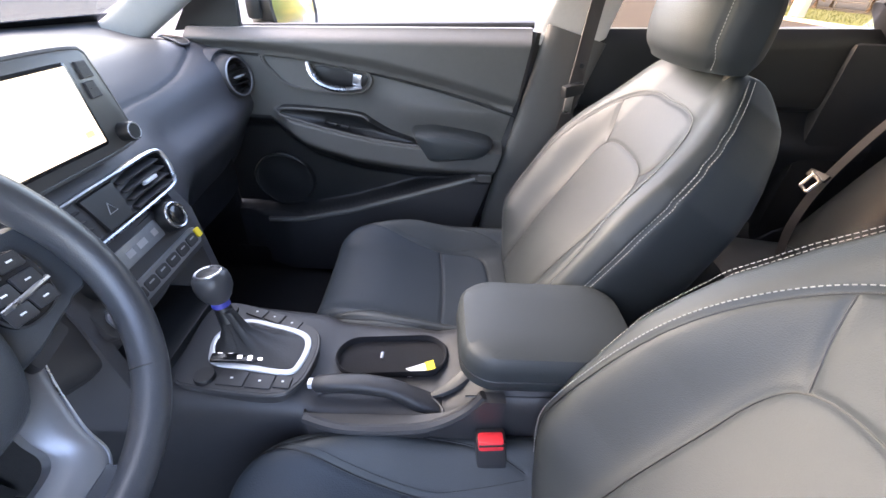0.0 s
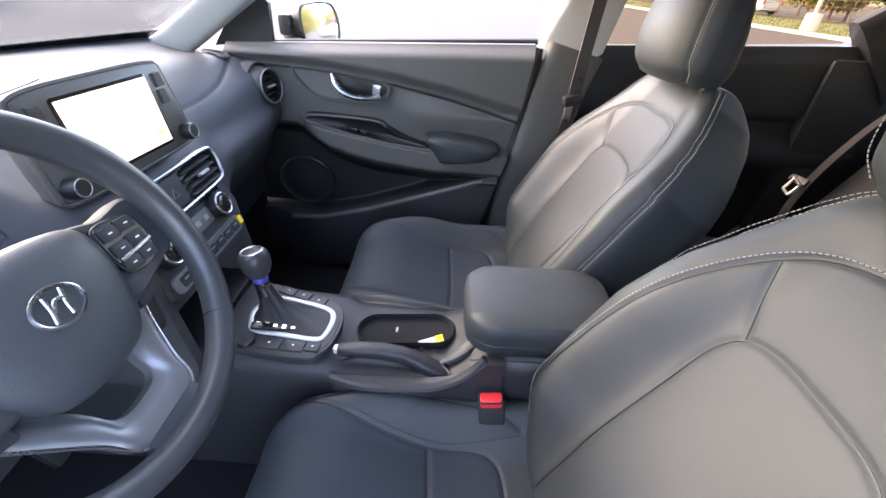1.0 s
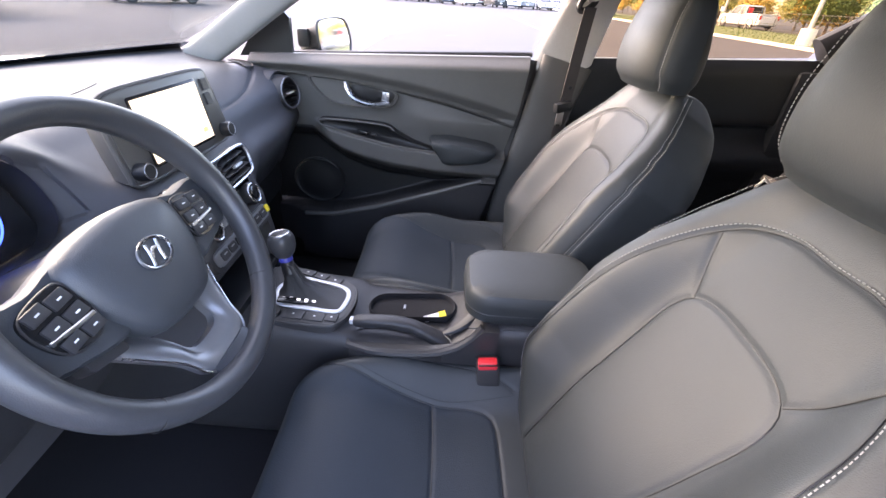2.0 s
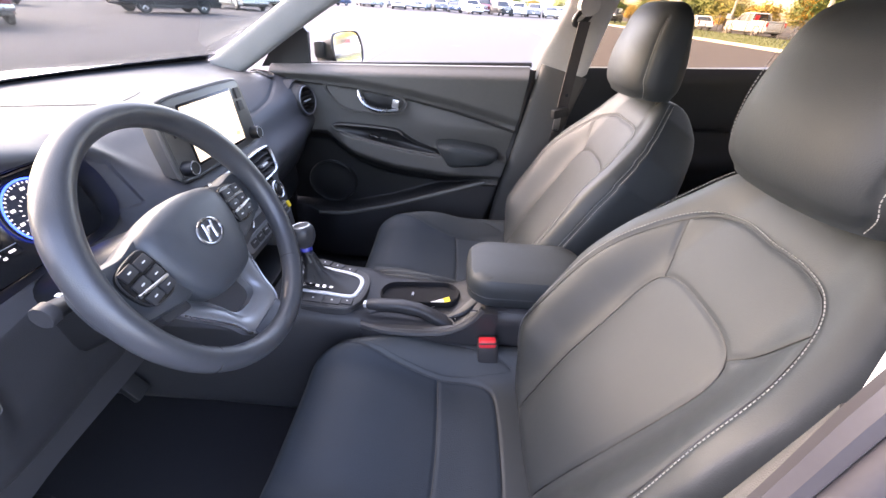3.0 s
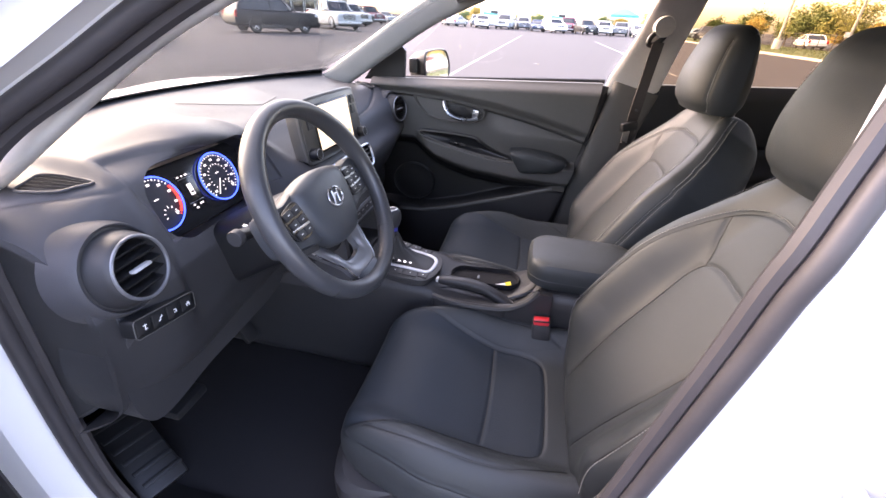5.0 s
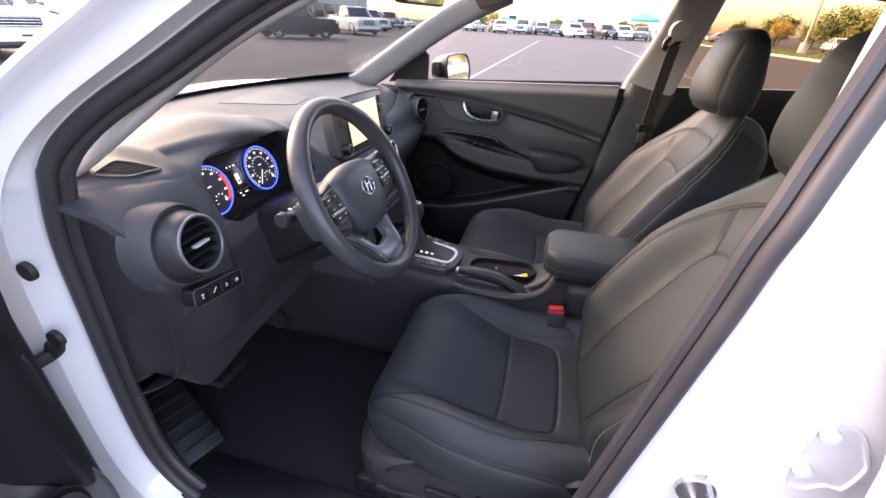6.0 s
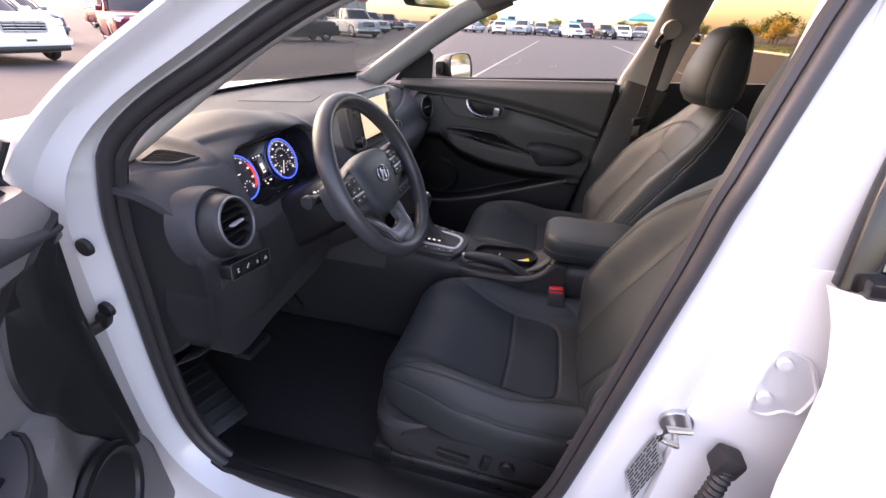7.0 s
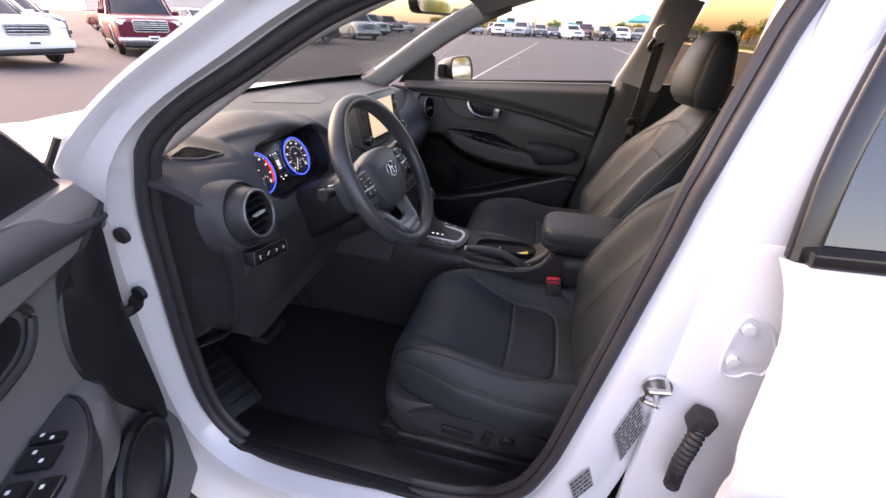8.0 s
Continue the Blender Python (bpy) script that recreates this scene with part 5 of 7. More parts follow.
for k, (uu, ww, l) in enumerate(((-0.023, 0.028, 0.004), (-0.013, 0.028, 0.003), (-0.003, 0.028, 0.006), (-0.019, -0.029, 0.004), (-0.001, -0.031, 0.009), (-0.015, -0.036, 0.005))):
    part("readout", laid(rbox((l, 0.003, 0.0006), bevel=0), uu, ww, -0.0045), WHITEGLOW, scr)
cut(dash_pad, loft([[on_cluster(a + 0.016, b - 0.004, nn) for a, b in rounded(0.300, 0.138, 0.055, 10)] for nn in (-0.06, 0.25)]))
# cowl over the dials
rings = []
for k, (sc, nn) in enumerate(((1.0, -0.018), (1.01, 0.005), (1.025, 0.028))):
    rings.append([on_cluster(a * sc + 0.016, b * sc - 0.004, nn) for a, b in rounded(0.293, 0.132, 0.055, 10)])
part("binnacle", loft(rings, caps=False), PLASTIC, clu, "black shroud round the dials")

# ---- centre screen ----
FRAMEGREY = material("screen_frame_grey", (0.075, 0.072, 0.068), 0.38, vary=0.06)
display = thing("touch_screen", "freestanding tablet-style touch screen showing a pale map", "display screen", (-0.50, -0.02, 1.0))
sn = Vector((0.985, -0.05, 0.16)).normalized()
su = Vector((0.05, 0.998, 0)).normalized()
swv = sn.cross(su)
if swv.z < 0:
    swv = -swv
so = Vector((-0.494, -0.020, 1.045))


def on_screen(u, w, n=0.0):
    return so + su * u + swv * w + sn * n


shape = [(-0.140, 0.040), (-0.120, 0.066), (0.0, 0.070), (0.118, 0.067), (0.134, 0.050), (0.146, -0.050), (0.135, -0.068), (0.0, -0.072), (-0.125, -0.070), (-0.140, -0.050)]
shape = [tuple(q) for q in even(spline(shape, 120, True), 72)]
house = part("screen_housing", pillow(shape, so, su, swv, sn, [(0.80, -0.055), (0.93, -0.045), (1.0, -0.020), (1.0, -0.006), (0.985, 0.0), (0.96, 0.001)]), FRAMEGREY, display, "satin grey screen housing")
rim = part("screen_bezel", tube([on_screen(a * 1.005, b * 1.01, -0.006) for a, b in shape], 0.005, 8, closed=True, up=sn), FRAMEGREY, display, "grey bezel")
face = part("screen_face", pillow([tuple(q) for q in rounded(0.180, 0.112, 0.006)], so, su, swv, sn, [(1, 0.0), (1, 0.0025), (0.99, 0.003)]), GLOSS, display)
SCREENLIGHT = glow("map_light", (1.0, 0.91, 0.66), 0.115)
disp = part("map_picture", pillow([tuple(q) for q in rounded(0.171, 0.102, 0.002, 2)], so, su, swv, sn, [(1, 0.002), (1, 0.0036)]), SCREENLIGHT, face, "bright pale map")
MAPGREY = glow("map_detail_light", (0.75, 0.70, 0.55), 0.12)


def chip(u, w, a, b, mat, name, parent, n=0.0044):
    q = rbox((a, b, 0.0006), bevel=0)
    m = Matrix((su, swv, sn)).transposed().to_4x4()
    m.translation = on_screen(u, w, n)
    return part(name, moved(q, m), mat, parent)


for k in range(6):
    chip(-0.078, 0.036 - 0.014 * k, 0.008, 0.006, MAPGREY, "map_icon", disp)
chip(0.0, -0.0475, 0.168, 0.006, MAPGREY, "map_bar", disp)
chip(0.066, -0.034, 0.014, 0.008, glow("map_green_light", (0.55, 0.62, 0.2), 0.12), "map_icon", disp)
for side in (1, -1):
    for k, w in enumerate((0.044, 0.018)):
        b = [(-0.011, -0.011), (0.009, -0.011), (0.006, 0.011), (-0.011, 0.011)]
        key = part("screen_button", pillow(b, on_screen(side * 0.112 + (0.003 if side > 0 else 0) * (1 - k), w - 0.002, 0), su, swv, sn, [(1, 0), (0.98, 0.004), (0.9, 0.005)]), HARD, display, "grey menu button")
        part("button_print", pillow([(-0.005, -0.0012), (0.005, -0.0012), (0.005, 0.0012), (-0.005, 0.0012)], on_screen(side * 0.112, w, 0.005), su, swv, sn, [(1, 0), (1, 0.0006)]), PRINT, key)
    kn = part("audio_knob", disc(on_screen(side * 0.125, -0.050, -0.002), sn, 0.0145, 0.022, 28), PLASTIC, display, "round audio knob")
    part("knob_ring", ring(on_screen(side * 0.125, -0.050, 0.019), sn, 0.012, 0.0016, 32, 6), CHROME, kn, "chrome ring")

# ---- centre stack ----
vn = Vector((0.93, 0, 0.36)).normalized()
vu = Vector((0, 1, 0))
vw = vn.cross(vu)
if vw.z < 0:
    vw = -vw


def stack_part(name, outline, o, steps, mat, parent, label=""):
    return part(name, pillow(outline, o, vu, vw, vn, steps), mat, parent, label)


vo = Vector((-0.470, 0.003, 0.917))
bz = [tuple(q) for q in even(spline([(-0.150, 0.030), (-0.06, 0.033), (0.06, 0.033), (0.142, 0.032), (0.158, 0.018), (0.152, -0.012), (0.135, -0.028), (0.06, -0.031), (-0.06, -0.031), (-0.13, -0.029), (-0.156, -0.010), (-0.16, 0.015)], 120, True), 72)]
vent = stack_part("centre_vents", bz, vo, [(1.06, -0.03), (1.06, 0.0), (1.03, 0.006), (0.98, 0.004), (0.96, -0.02)], PLASTIC, dash, "black centre air vents with a chrome rim")
part("vent_rim", tube([vo + vu * a * 1.0 + vw * b * 1.0 + vn * 0.007 for a, b in bz], 0.0036, 8, closed=True, up=vn), CHROME, vent, "satin chrome rim")
for s in (1, -1):
    for k in range(4):
        b = rbox((0.100, 0.0028, 0.022), bevel=0.0008)
        m = Matrix((vu, vw, vn)).transposed().to_4x4() @ Matrix.Rotation(radians(25), 4, "X")
        m.translation = vo + vu * (s * 0.092) + vw * (-0.019 + 0.0135 * k) + vn * -0.002
        part("vent_slat", moved(b, m), HARD, vent)
    b = rbox((0.030, 0.006, 0.010), bevel=0.002)
    m = Matrix((vu, vw, vn)).transposed().to_4x4()
    m.translation = vo + vu * (s * 0.095) + vn * 0.009
    part("vent_tab", moved(b, m), BRIGHT, vent, "chrome vent tab")
hz = stack_part("hazard_switch", [(-0.034, 0.028), (0.034, 0.028), (0.026, -0.026), (-0.026, -0.026)], vo, [(1, -0.005), (1, 0.005), (0.95, 0.008)], PLASTIC, vent, "hazard switch")
part("hazard_triangle", tube([vo + vu * a + vw * b + vn * 0.0085 for a, b in ((-0.008, -0.007), (0.008, -0.007), (0.0, 0.008))], 0.0009, 6, closed=True, up=vn), LABELGREY, hz, "outlined triangle")
# climate panel
ko = Vector((-0.443, 0.0, 0.828))
cl = stack_part("climate_panel", [tuple(q) for q in rounded(0.262, 0.100, 0.018)], ko, [(1.0, -0.05), (1.0, 0.0), (0.98, 0.006), (0.96, 0.006)], HARD, dash, "grey climate control panel")
stack_part("climate_display", [tuple(q) for q in rounded(0.118, 0.030, 0.004)], ko + vw * 0.026, [(1, 0.004), (1, 0.0075), (0.98, 0.008)], material("display_grey", (0.20, 0.21, 0.22), 0.25), cl, "pale climate display")
for k, (a, l) in enumerate(((-0.045, 0.012), (-0.018, 0.016), (0.01, 0.02), (0.042, 0.012))):
    stack_part("display_segment", [(-l / 2, -0.005), (l / 2, -0.005), (l / 2, 0.005), (-l / 2, 0.005)], ko + vw * 0.026 + vu * a, [(1, 0.008), (1, 0.0088)], LABELGREY, cl)
for s in (1, -1):
    kn = part("climate_knob", disc(ko + vu * (s * 0.086) + vw * 0.028, vn, 0.026, 0.024, 36), PLASTIC, cl, "round climate knob")
    part("knob_ring", ring(ko + vu * (s * 0.086) + vw * 0.028 + vn * 0.024, vn, 0.0205, 0.0026, 40, 8), CHROME, kn, "chrome ring")
    part("knob_cap", disc(ko + vu * (s * 0.086) + vw * 0.028 + vn * 0.022, vn, 0.015, 0.004, 28), GLOSS, kn)
row = stack_part("climate_buttons", [tuple(q) for q in rounded(0.235, 0.030, 0.010)], ko + vw * -0.024, [(1, 0.004), (1, 0.010), (0.97, 0.0125)], SILVER, cl, "silver row of climate buttons")
for k in range(7):
    stack_part("button", [tuple(q) for q in rounded(0.026, 0.018, 0.004)], ko + vw * -0.024 + vu * (-0.090 + 0.030 * k), [(1, 0.0125), (0.96, 0.015)], HARD, row)
    stack_part("button_print", [(-0.006, -0.0012), (0.006, -0.0012), (0.006, 0.0012), (-0.006, 0.0012)], ko + vw * -0.021 + vu * (-0.090 + 0.030 * k), [(1, 0.0152), (1, 0.0157)], LABELGREY, row)
stack_part("airbag_lamp", [tuple(q) for q in rounded(0.012, 0.016, 0.002)], ko + vw * -0.022 + vu * 0.112, [(1, 0.012), (1, 0.0165)], YELLOW, row, "small yellow lamp")
# stack sides and open bin below
for s in (1, -1):
    part("stack_cheek", prism([(-0.66, 0.78), (-0.475, 0.905), (-0.44, 0.845), (-0.415, 0.66), (-0.43, 0.60), (-0.66, 0.60)], "y", s * 0.125, s * 0.145, 0.004), DASH, dash, "side of the centre stack")
part("bin_floor", rbox((0.20, 0.25, 0.02), (-0.52, 0, 0.665), 0.004), PLASTIC, dash)
part("bin_back", rbox((0.02, 0.25, 0.14), (-0.60, 0, 0.73), 0.004), PLASTIC, dash)
part("power_socket", disc((-0.588, 0.05, 0.71), (1, 0, 0.1), 0.016, 0.012, 24), GLOSS, dash, "power socket")
# glove box
gb = part("glove_box", prism([tuple(q) for q in spline([(0.20, 0.80), (0.40, 0.805), (0.60, 0.80), (0.62, 0.72), (0.60, 0.645), (0.40, 0.635), (0.20, 0.645), (0.185, 0.72)], 60, True)], "x", -0.66, -0.590, 0.006), PLASTIC, dash, "closed glove box lid")
part("latch", rbox((0.012, 0.09, 0.022), (-0.586, 0.40, 0.775), 0.005), PLASTIC, gb)
# knee panel on the driver's side
part("knee_panel", prism([tuple(q) for q in spline([(-0.66, 0.82), (-0.50, 0.83), (-0.25, 0.80), (-0.22, 0.74), (-0.28, 0.68), (-0.50, 0.665), (-0.66, 0.66)], 60, True)], "x", -0.68, -0.560, 0.010), HARD, dash, "lower panel over the knees")
END_LINE = [(-0.78, 1.005), (-0.665, 1.006), (-0.628, 1.004), (-0.598, 0.990), (-0.580, 0.970), (-0.566, 0.944), (-0.556, 0.912), (-0.552, 0.878), (-0.552, 0.842), (-0.570, 0.800), (-0.600, 0.752), (-0.66, 0.680), (-0.74, 0.615), (-0.80, 0.60)]
part("dash_end", prism([(a + 0.012, b + 0.004) for a, b in spline(END_LINE, 80, True)], "y", -0.664, -0.640, 0.006), DASH, dash, "end cap of the dashboard")
end_panel = part("end_panel", prism([tuple(q) for q in spline(END_LINE, 80, True)], "y", -0.6685, -0.655, 0.003), HARD, dash, "dark fuse box cover on the dash end")
part("panel_seam", tube([(a, -0.6695, b) for a, b in spline(END_LINE[1:-1], 60)], 0.0012, 6, up=(0, 1, 0)), PILLAR, end_panel, "thin raised seam")
part("bonnet_release", rbox((0.05, 0.08, 0.02), (-0.60, -0.57, 0.600), 0.006), PLASTIC, dash)

# ---- pedals ----
for nm, at, size in (("brake_pedal", (-0.815, -0.29, 0.435), (0.02, 0.085, 0.055)), ("accelerator_pedal", (-0.80, -0.16, 0.42), (0.02, 0.05, 0.13))):
    p = thing(nm, "black rubber-faced " + nm.replace("_", " "), "pedal", at)
    part("pad", rbox(size, at, 0.006, (0, -35, 0)), RUBBER, p)
    part("arm", tube([at, (at[0] - 0.06, at[1], at[2] + 0.10), (at[0] - 0.10, at[1], at[2] + 0.30)], 0.009, 8), STEEL if False else PLASTIC, p)
    for k in range(4):
        part("rib", rbox((0.004, size[1] * 0.8, 0.004), (at[0] + 0.012, at[1], at[2] - 0.018 + 0.012 * k), 0.001), PLASTIC, p)
dead = thing("footrest", "worn black footrest beside the door sill", "footrest", (-0.80, -0.55, 0.30))
part("rest_plate", rbox((0.24, 0.10, 0.02), (-0.80, -0.565, 0.365), 0.008, (0, 28, -20)), PLASTIC, dead)
for k in range(6):
    part("rib", rbox((0.012, 0.085, 0.006), (-0.870 + 0.03 * k, -0.545 - 0.008 * k, 0.414 - 0.016 * k), 0.002, (0, 28, -20)), PLASTIC, dead)

# ---- steering wheel ----
TILTW = radians(29)
wn = Vector((math.cos(TILTW), 0, math.sin(TILTW)))
wu = Vector((0, 1, 0))
ww = Vector((-math.sin(TILTW), 0, math.cos(TILTW)))
wo = Vector((-0.339, -0.366, 0.990))
wheel = thing("steering_wheel", "black leather three-spoke steering wheel with silver lower spoke", "steering wheel", wo)


def on_wheel(u, w, n=0.0):
    return wo + wu * u + ww * w + wn * n


WHEELSKIN = material("wheel_leather", (0.042, 0.044, 0.048), 0.36, vary=0.1, scale=10, bump=0.12, bscale=700, voronoi=True)
R = 0.175
rr = [0.0160 + 0.0022 * (bump(math.degrees(a) % 360, 35, 22) + bump(math.degrees(a) % 360, 145, 22)) for a in np.linspace(0, 2 * math.pi, 120, endpoint=False)]
rimw = part("rim", tube([on_wheel(R * math.cos(a), R * math.sin(a)) for a in np.linspace(0, 2 * math.pi, 120, endpoint=False)], rr, 18, closed=True, flat=1.15, up=wn), WHEELSKIN, wheel, "black leather rim")
for a in (137, 43, 222, 315):
    a = radians(a)
    part("rim_seam", ring(on_wheel(R * math.cos(a), R * math.sin(a)), wu * -math.sin(a) + ww * math.cos(a), 0.0172, 0.0007, 24, 5), PLASTIC, rimw, "sewn joint in the leather")
hub = [tuple(q) for q in even(spline([(-0.088, 0.030), (-0.070, 0.052), (0.0, 0.062), (0.070, 0.052), (0.088, 0.030), (0.080, -0.020), (0.058, -0.062), (0.030, -0.078), (-0.030, -0.078), (-0.058, -0.062), (-0.080, -0.020)], 120, True), 64)]
AIRBAG = material("airbag_grain", (0.044, 0.049, 0.055), 0.45, vary=0.08, scale=8, bump=0.2, bscale=900, voronoi=True)
pad = part("airbag_cover", pillow(hub, on_wheel(0, 0, -0.035), wu, ww, wn, [(0.9, -0.02), (1.0, 0.0), (1.005, 0.014), (0.985, 0.024), (0.93, 0.032), (0.80, 0.038), (0.6, 0.042), (0.35, 0.0445), (0.12, 0.045)]), AIRBAG, wheel, "grained airbag cover", 60)
part("badge_ring", ring(on_wheel(0, 0.002, 0.0115), wn, 0.0235, 0.0018, 44, 8, squash=0.74, v=wu), CHROME, pad, "chrome oval badge")
for line in (((-0.0125, -0.0115), (-0.0075, 0.0), (-0.0045, 0.0125)), ((0.0045, -0.0125), (0.0075, 0.0), (0.0125, 0.0115)), ((-0.0072, -0.003), (0.0, 0.0045), (0.0075, 0.004))):
    part("badge_bar", tube([on_wheel(a, b + 0.002, 0.0115) for a, b in spline(line, 10)], 0.0021, 6, flat=0.6, up=wn), CHROME, pad)
for s in (1, -1):
    sp = part("side_spoke", pillow([(s * a, b) for a, b in spline([(0.060, 0.045), (0.110, 0.042), (0.150, 0.046), (0.166, 0.038), (0.170, 0.0), (0.164, -0.030), (0.145, -0.034), (0.125, -0.040), (0.060, -0.045)], 50, True)], on_wheel(0, 0, -0.036), wu, ww, wn, [(0.90, -0.012), (1, 0.0), (1, 0.012), (0.97, 0.019), (0.90, 0.0225), (0.6, 0.023)]), AIRBAG, wheel, "grey side spoke")
    shape = [(s * a, b) for a, b in spline([(0.090, 0.034), (0.112, 0.034), (0.136, 0.026), (0.140, 0.006), (0.132, -0.018), (0.116, -0.026), (0.092, -0.024), (0.084, -0.006), (0.085, 0.018)], 44, True)]
    pod = part("switch_pod", pillow(shape, on_wheel(0, 0, -0.014), wu, ww, wn, [(1, -0.004), (1, 0.006), (0.96, 0.009)]), GLOSS, sp, "gloss black switch pod")
    part("pod_rim", tube([on_wheel(a, b, -0.007) for a, b in shape], 0.0013, 6, closed=True, up=wn), HARD, pod)
    for k in range(3):
        for j in range(2):
            b = rbox((0.0215, 0.0145, 0.004), bevel=0.002)
            m = Matrix((wu, ww, wn)).transposed().to_4x4() @ Matrix.Rotation(radians(-s * 6), 4, "Z")
            m.translation = on_wheel(s * (0.101 + 0.0235 * j - 0.002 * k), 0.0225 - 0.0185 * k, -0.004)
            key = part("wheel_button", moved(b, m), HARD, pod)
            b = rbox((0.005, 0.0016, 0.0006), bevel=0)
            m.translation = on_wheel(s * (0.101 + 0.0235 * j - 0.002 * k), 0.0225 - 0.0185 * k, -0.0017)
            part("button_print", moved(b, m), PAPER, pod)
    part("pod_strip", tube([on_wheel(s * 0.088, -0.0060, -0.003), on_wheel(s * 0.110, -0.0052, -0.0015), on_wheel(s * 0.136, -0.0040, -0.003)], 0.0024, 6, flat=0.6, up=wn), CHROME, pod, "bright strip across the buttons")
    part("lower_key", pillow([(s * a, b) for a, b in rounded(0.046, 0.020, 0.005)], on_wheel(s * 0.100, -0.047, -0.034), wu + ww * (0.20 * s), ww, wn, [(1, -0.008), (1, 0.010), (0.92, 0.013)]), HARD, sp, "grey key below the switch pod")
# lower spoke: a satin bow round an opening under the hub, on a leather foot
outer = spline([(-0.108, -0.030), (-0.092, -0.058), (-0.072, -0.090), (-0.056, -0.118), (-0.046, -0.146), (-0.022, -0.161), (0.022, -0.161), (0.046, -0.146), (0.056, -0.118), (0.072, -0.090), (0.092, -0.058), (0.108, -0.030)], 90)
inner = spline([(-0.080, -0.034), (-0.062, -0.055), (-0.044, -0.074), (-0.035, -0.094), (-0.030, -0.112), (-0.016, -0.120), (0.016, -0.120), (0.030, -0.112), (0.035, -0.094), (0.044, -0.074), (0.062, -0.055), (0.080, -0.034)], 90)
P = []
for a, b in zip(outer, inner):
    row = []
    for f in np.linspace(0, 1, 9):
        q = a * (1 - f) + b * f
        deep = -0.034 + 0.022 * ramp(-q[1], 0.05, 0.15)
        row.append(on_wheel(q[0], q[1], deep + 0.006 * math.sin(math.pi * min(1, f * 1.15)) ** 0.6 - 0.007 * f))
    P.append([tuple(v) for v in row])
P = np.array(P)
bow = part("lower_spoke", sheet(P, tuple(wn * -0.012)), GRAPHITE, wheel, "satin silver lower spoke", 50)
part("spoke_line", tube([Vector(p) + wn * 0.0005 for p in P[:, 0]], 0.0016, 6, up=wn), CHROME, bow, "thin bright line along the spoke")
foot = []
for h in np.linspace(0, 1, 8):
    wv = -0.148 - 0.022 * h
    foot.append([on_wheel(v, wv, -0.016 + 0.010 * h + q) for v, q in superring(0.040 + 0.014 * h**2, 0.010, 28, 0.5)])
part("spoke_foot", loft(foot), WHEELSKIN, wheel, "leather foot of the spoke at the rim")
# column, stalks
col = thing("steering_column", "black steering column shroud with two stalks", "steering column", (-0.45, -0.37, 0.93))
rings = []
for s, hw, hh in ((0.03, 0.045, 0.040), (0.05, 0.060, 0.055), (0.16, 0.068, 0.062), (0.26, 0.072, 0.066)):
    c = wo - wn * (s + 0.02)
    rings.append([c + wu * v + ww * (h - 0.01) for v, h in superring(hw, hh, 40, 0.5)])
part("column_shroud", loft(rings), PLASTIC, col)
for s in (1, -1):
    stalk = part("stalk", tube([wo - wn * 0.10 + wu * (s * 0.06) + ww * 0.012, wo - wn * 0.085 + wu * (s * 0.115) + ww * 0.022, wo - wn * 0.075 + wu * (s * 0.165) + ww * 0.030], [0.009, 0.012, 0.014], 12, flat=0.75), PLASTIC, col, "black control stalk")
    for k in range(3):
        part("stalk_print", rbox((0.006, 0.005, 0.002), wo - wn * (0.066 - 0.003 * k) + wu * (s * (0.118 + 0.018 * k)) + ww * (0.034 + 0.003 * k), 0), PAPER, stalk)
    part("stalk_tip", disc(wo - wn * 0.075 + wu * (s * 0.163) + ww * 0.030, wu * s, 0.0135, 0.012, 16), HARD, stalk)

# ---- centre console ----
console = thing("centre_console", "dark grey centre console with cup holders and a gear gate", "centre console", (-0.10, -0.01, 0.30))
rings = []
for x, hw, z, c in ((-0.95, 0.12, 0.52, 0.0), (-0.72, 0.125, 0.60, 0.0), (-0.60, 0.125, 0.625, 0.0), (-0.45, 0.125, 0.655, -0.005), (-0.40, 0.118, 0.660, -0.012), (-0.20, 0.112, 0.655, -0.020), (-0.17, 0.112, 0.640, -0.025), (0.02, 0.112, 0.630, -0.030), (0.06, 0.10, 0.655, -0.035), (0.10, 0.092, 0.700, -0.04), (0.30, 0.092, 0.705, -0.04), (0.36, 0.090, 0.68, -0.04), (0.40, 0.088, 0.55, -0.04)):
    rings.append([(x, c + v, 0.30 + (z - 0.30) / 2 + h) for v, h in superring(hw, (z - 0.30) / 2, 60, 0.16)])
console_body = part("console_body", loft(rings), HARD, console, "grained dark grey console moulding", 50)
gp = [tuple(q) for q in even(spline([(-0.412, 0.040), (-0.385, 0.080), (-0.30, 0.060), (-0.215, 0.025), (-0.192, -0.010), (-0.192, -0.060), (-0.205, -0.100), (-0.24, -0.120), (-0.37, -0.108), (-0.398, -0.085)], 150, True), 80)]
zt = 0.664
gate = part("gear_panel", pillow(gp, (0, 0, zt), (1, 0, 0), (0, 1, 0), (0, 0, 1), [(1.0, -0.02), (1.0, 0.004), (0.98, 0.008), (0.93, 0.0085)]), HARD, console, "gear panel with buttons")
part("panel_edge", tube([(a, b, zt + 0.004) for a, b in gp], 0.0035, 6, closed=True), HARD, gate)
rg = [tuple(q) for q in even(spline([(-0.366, -0.005), (-0.335, 0.030), (-0.28, 0.022), (-0.225, 0.005), (-0.207, -0.020), (-0.210, -0.062), (-0.225, -0.080), (-0.29, -0.073), (-0.345, -0.065), (-0.360, -0.045)], 150, True), 80)]
part("gate_ring", tube([(a, b, zt + 0.010) for a, b in rg], 0.0056, 10, closed=True, flat=0.6), BRIGHT, gate, "bright satin gate ring")
rings = []
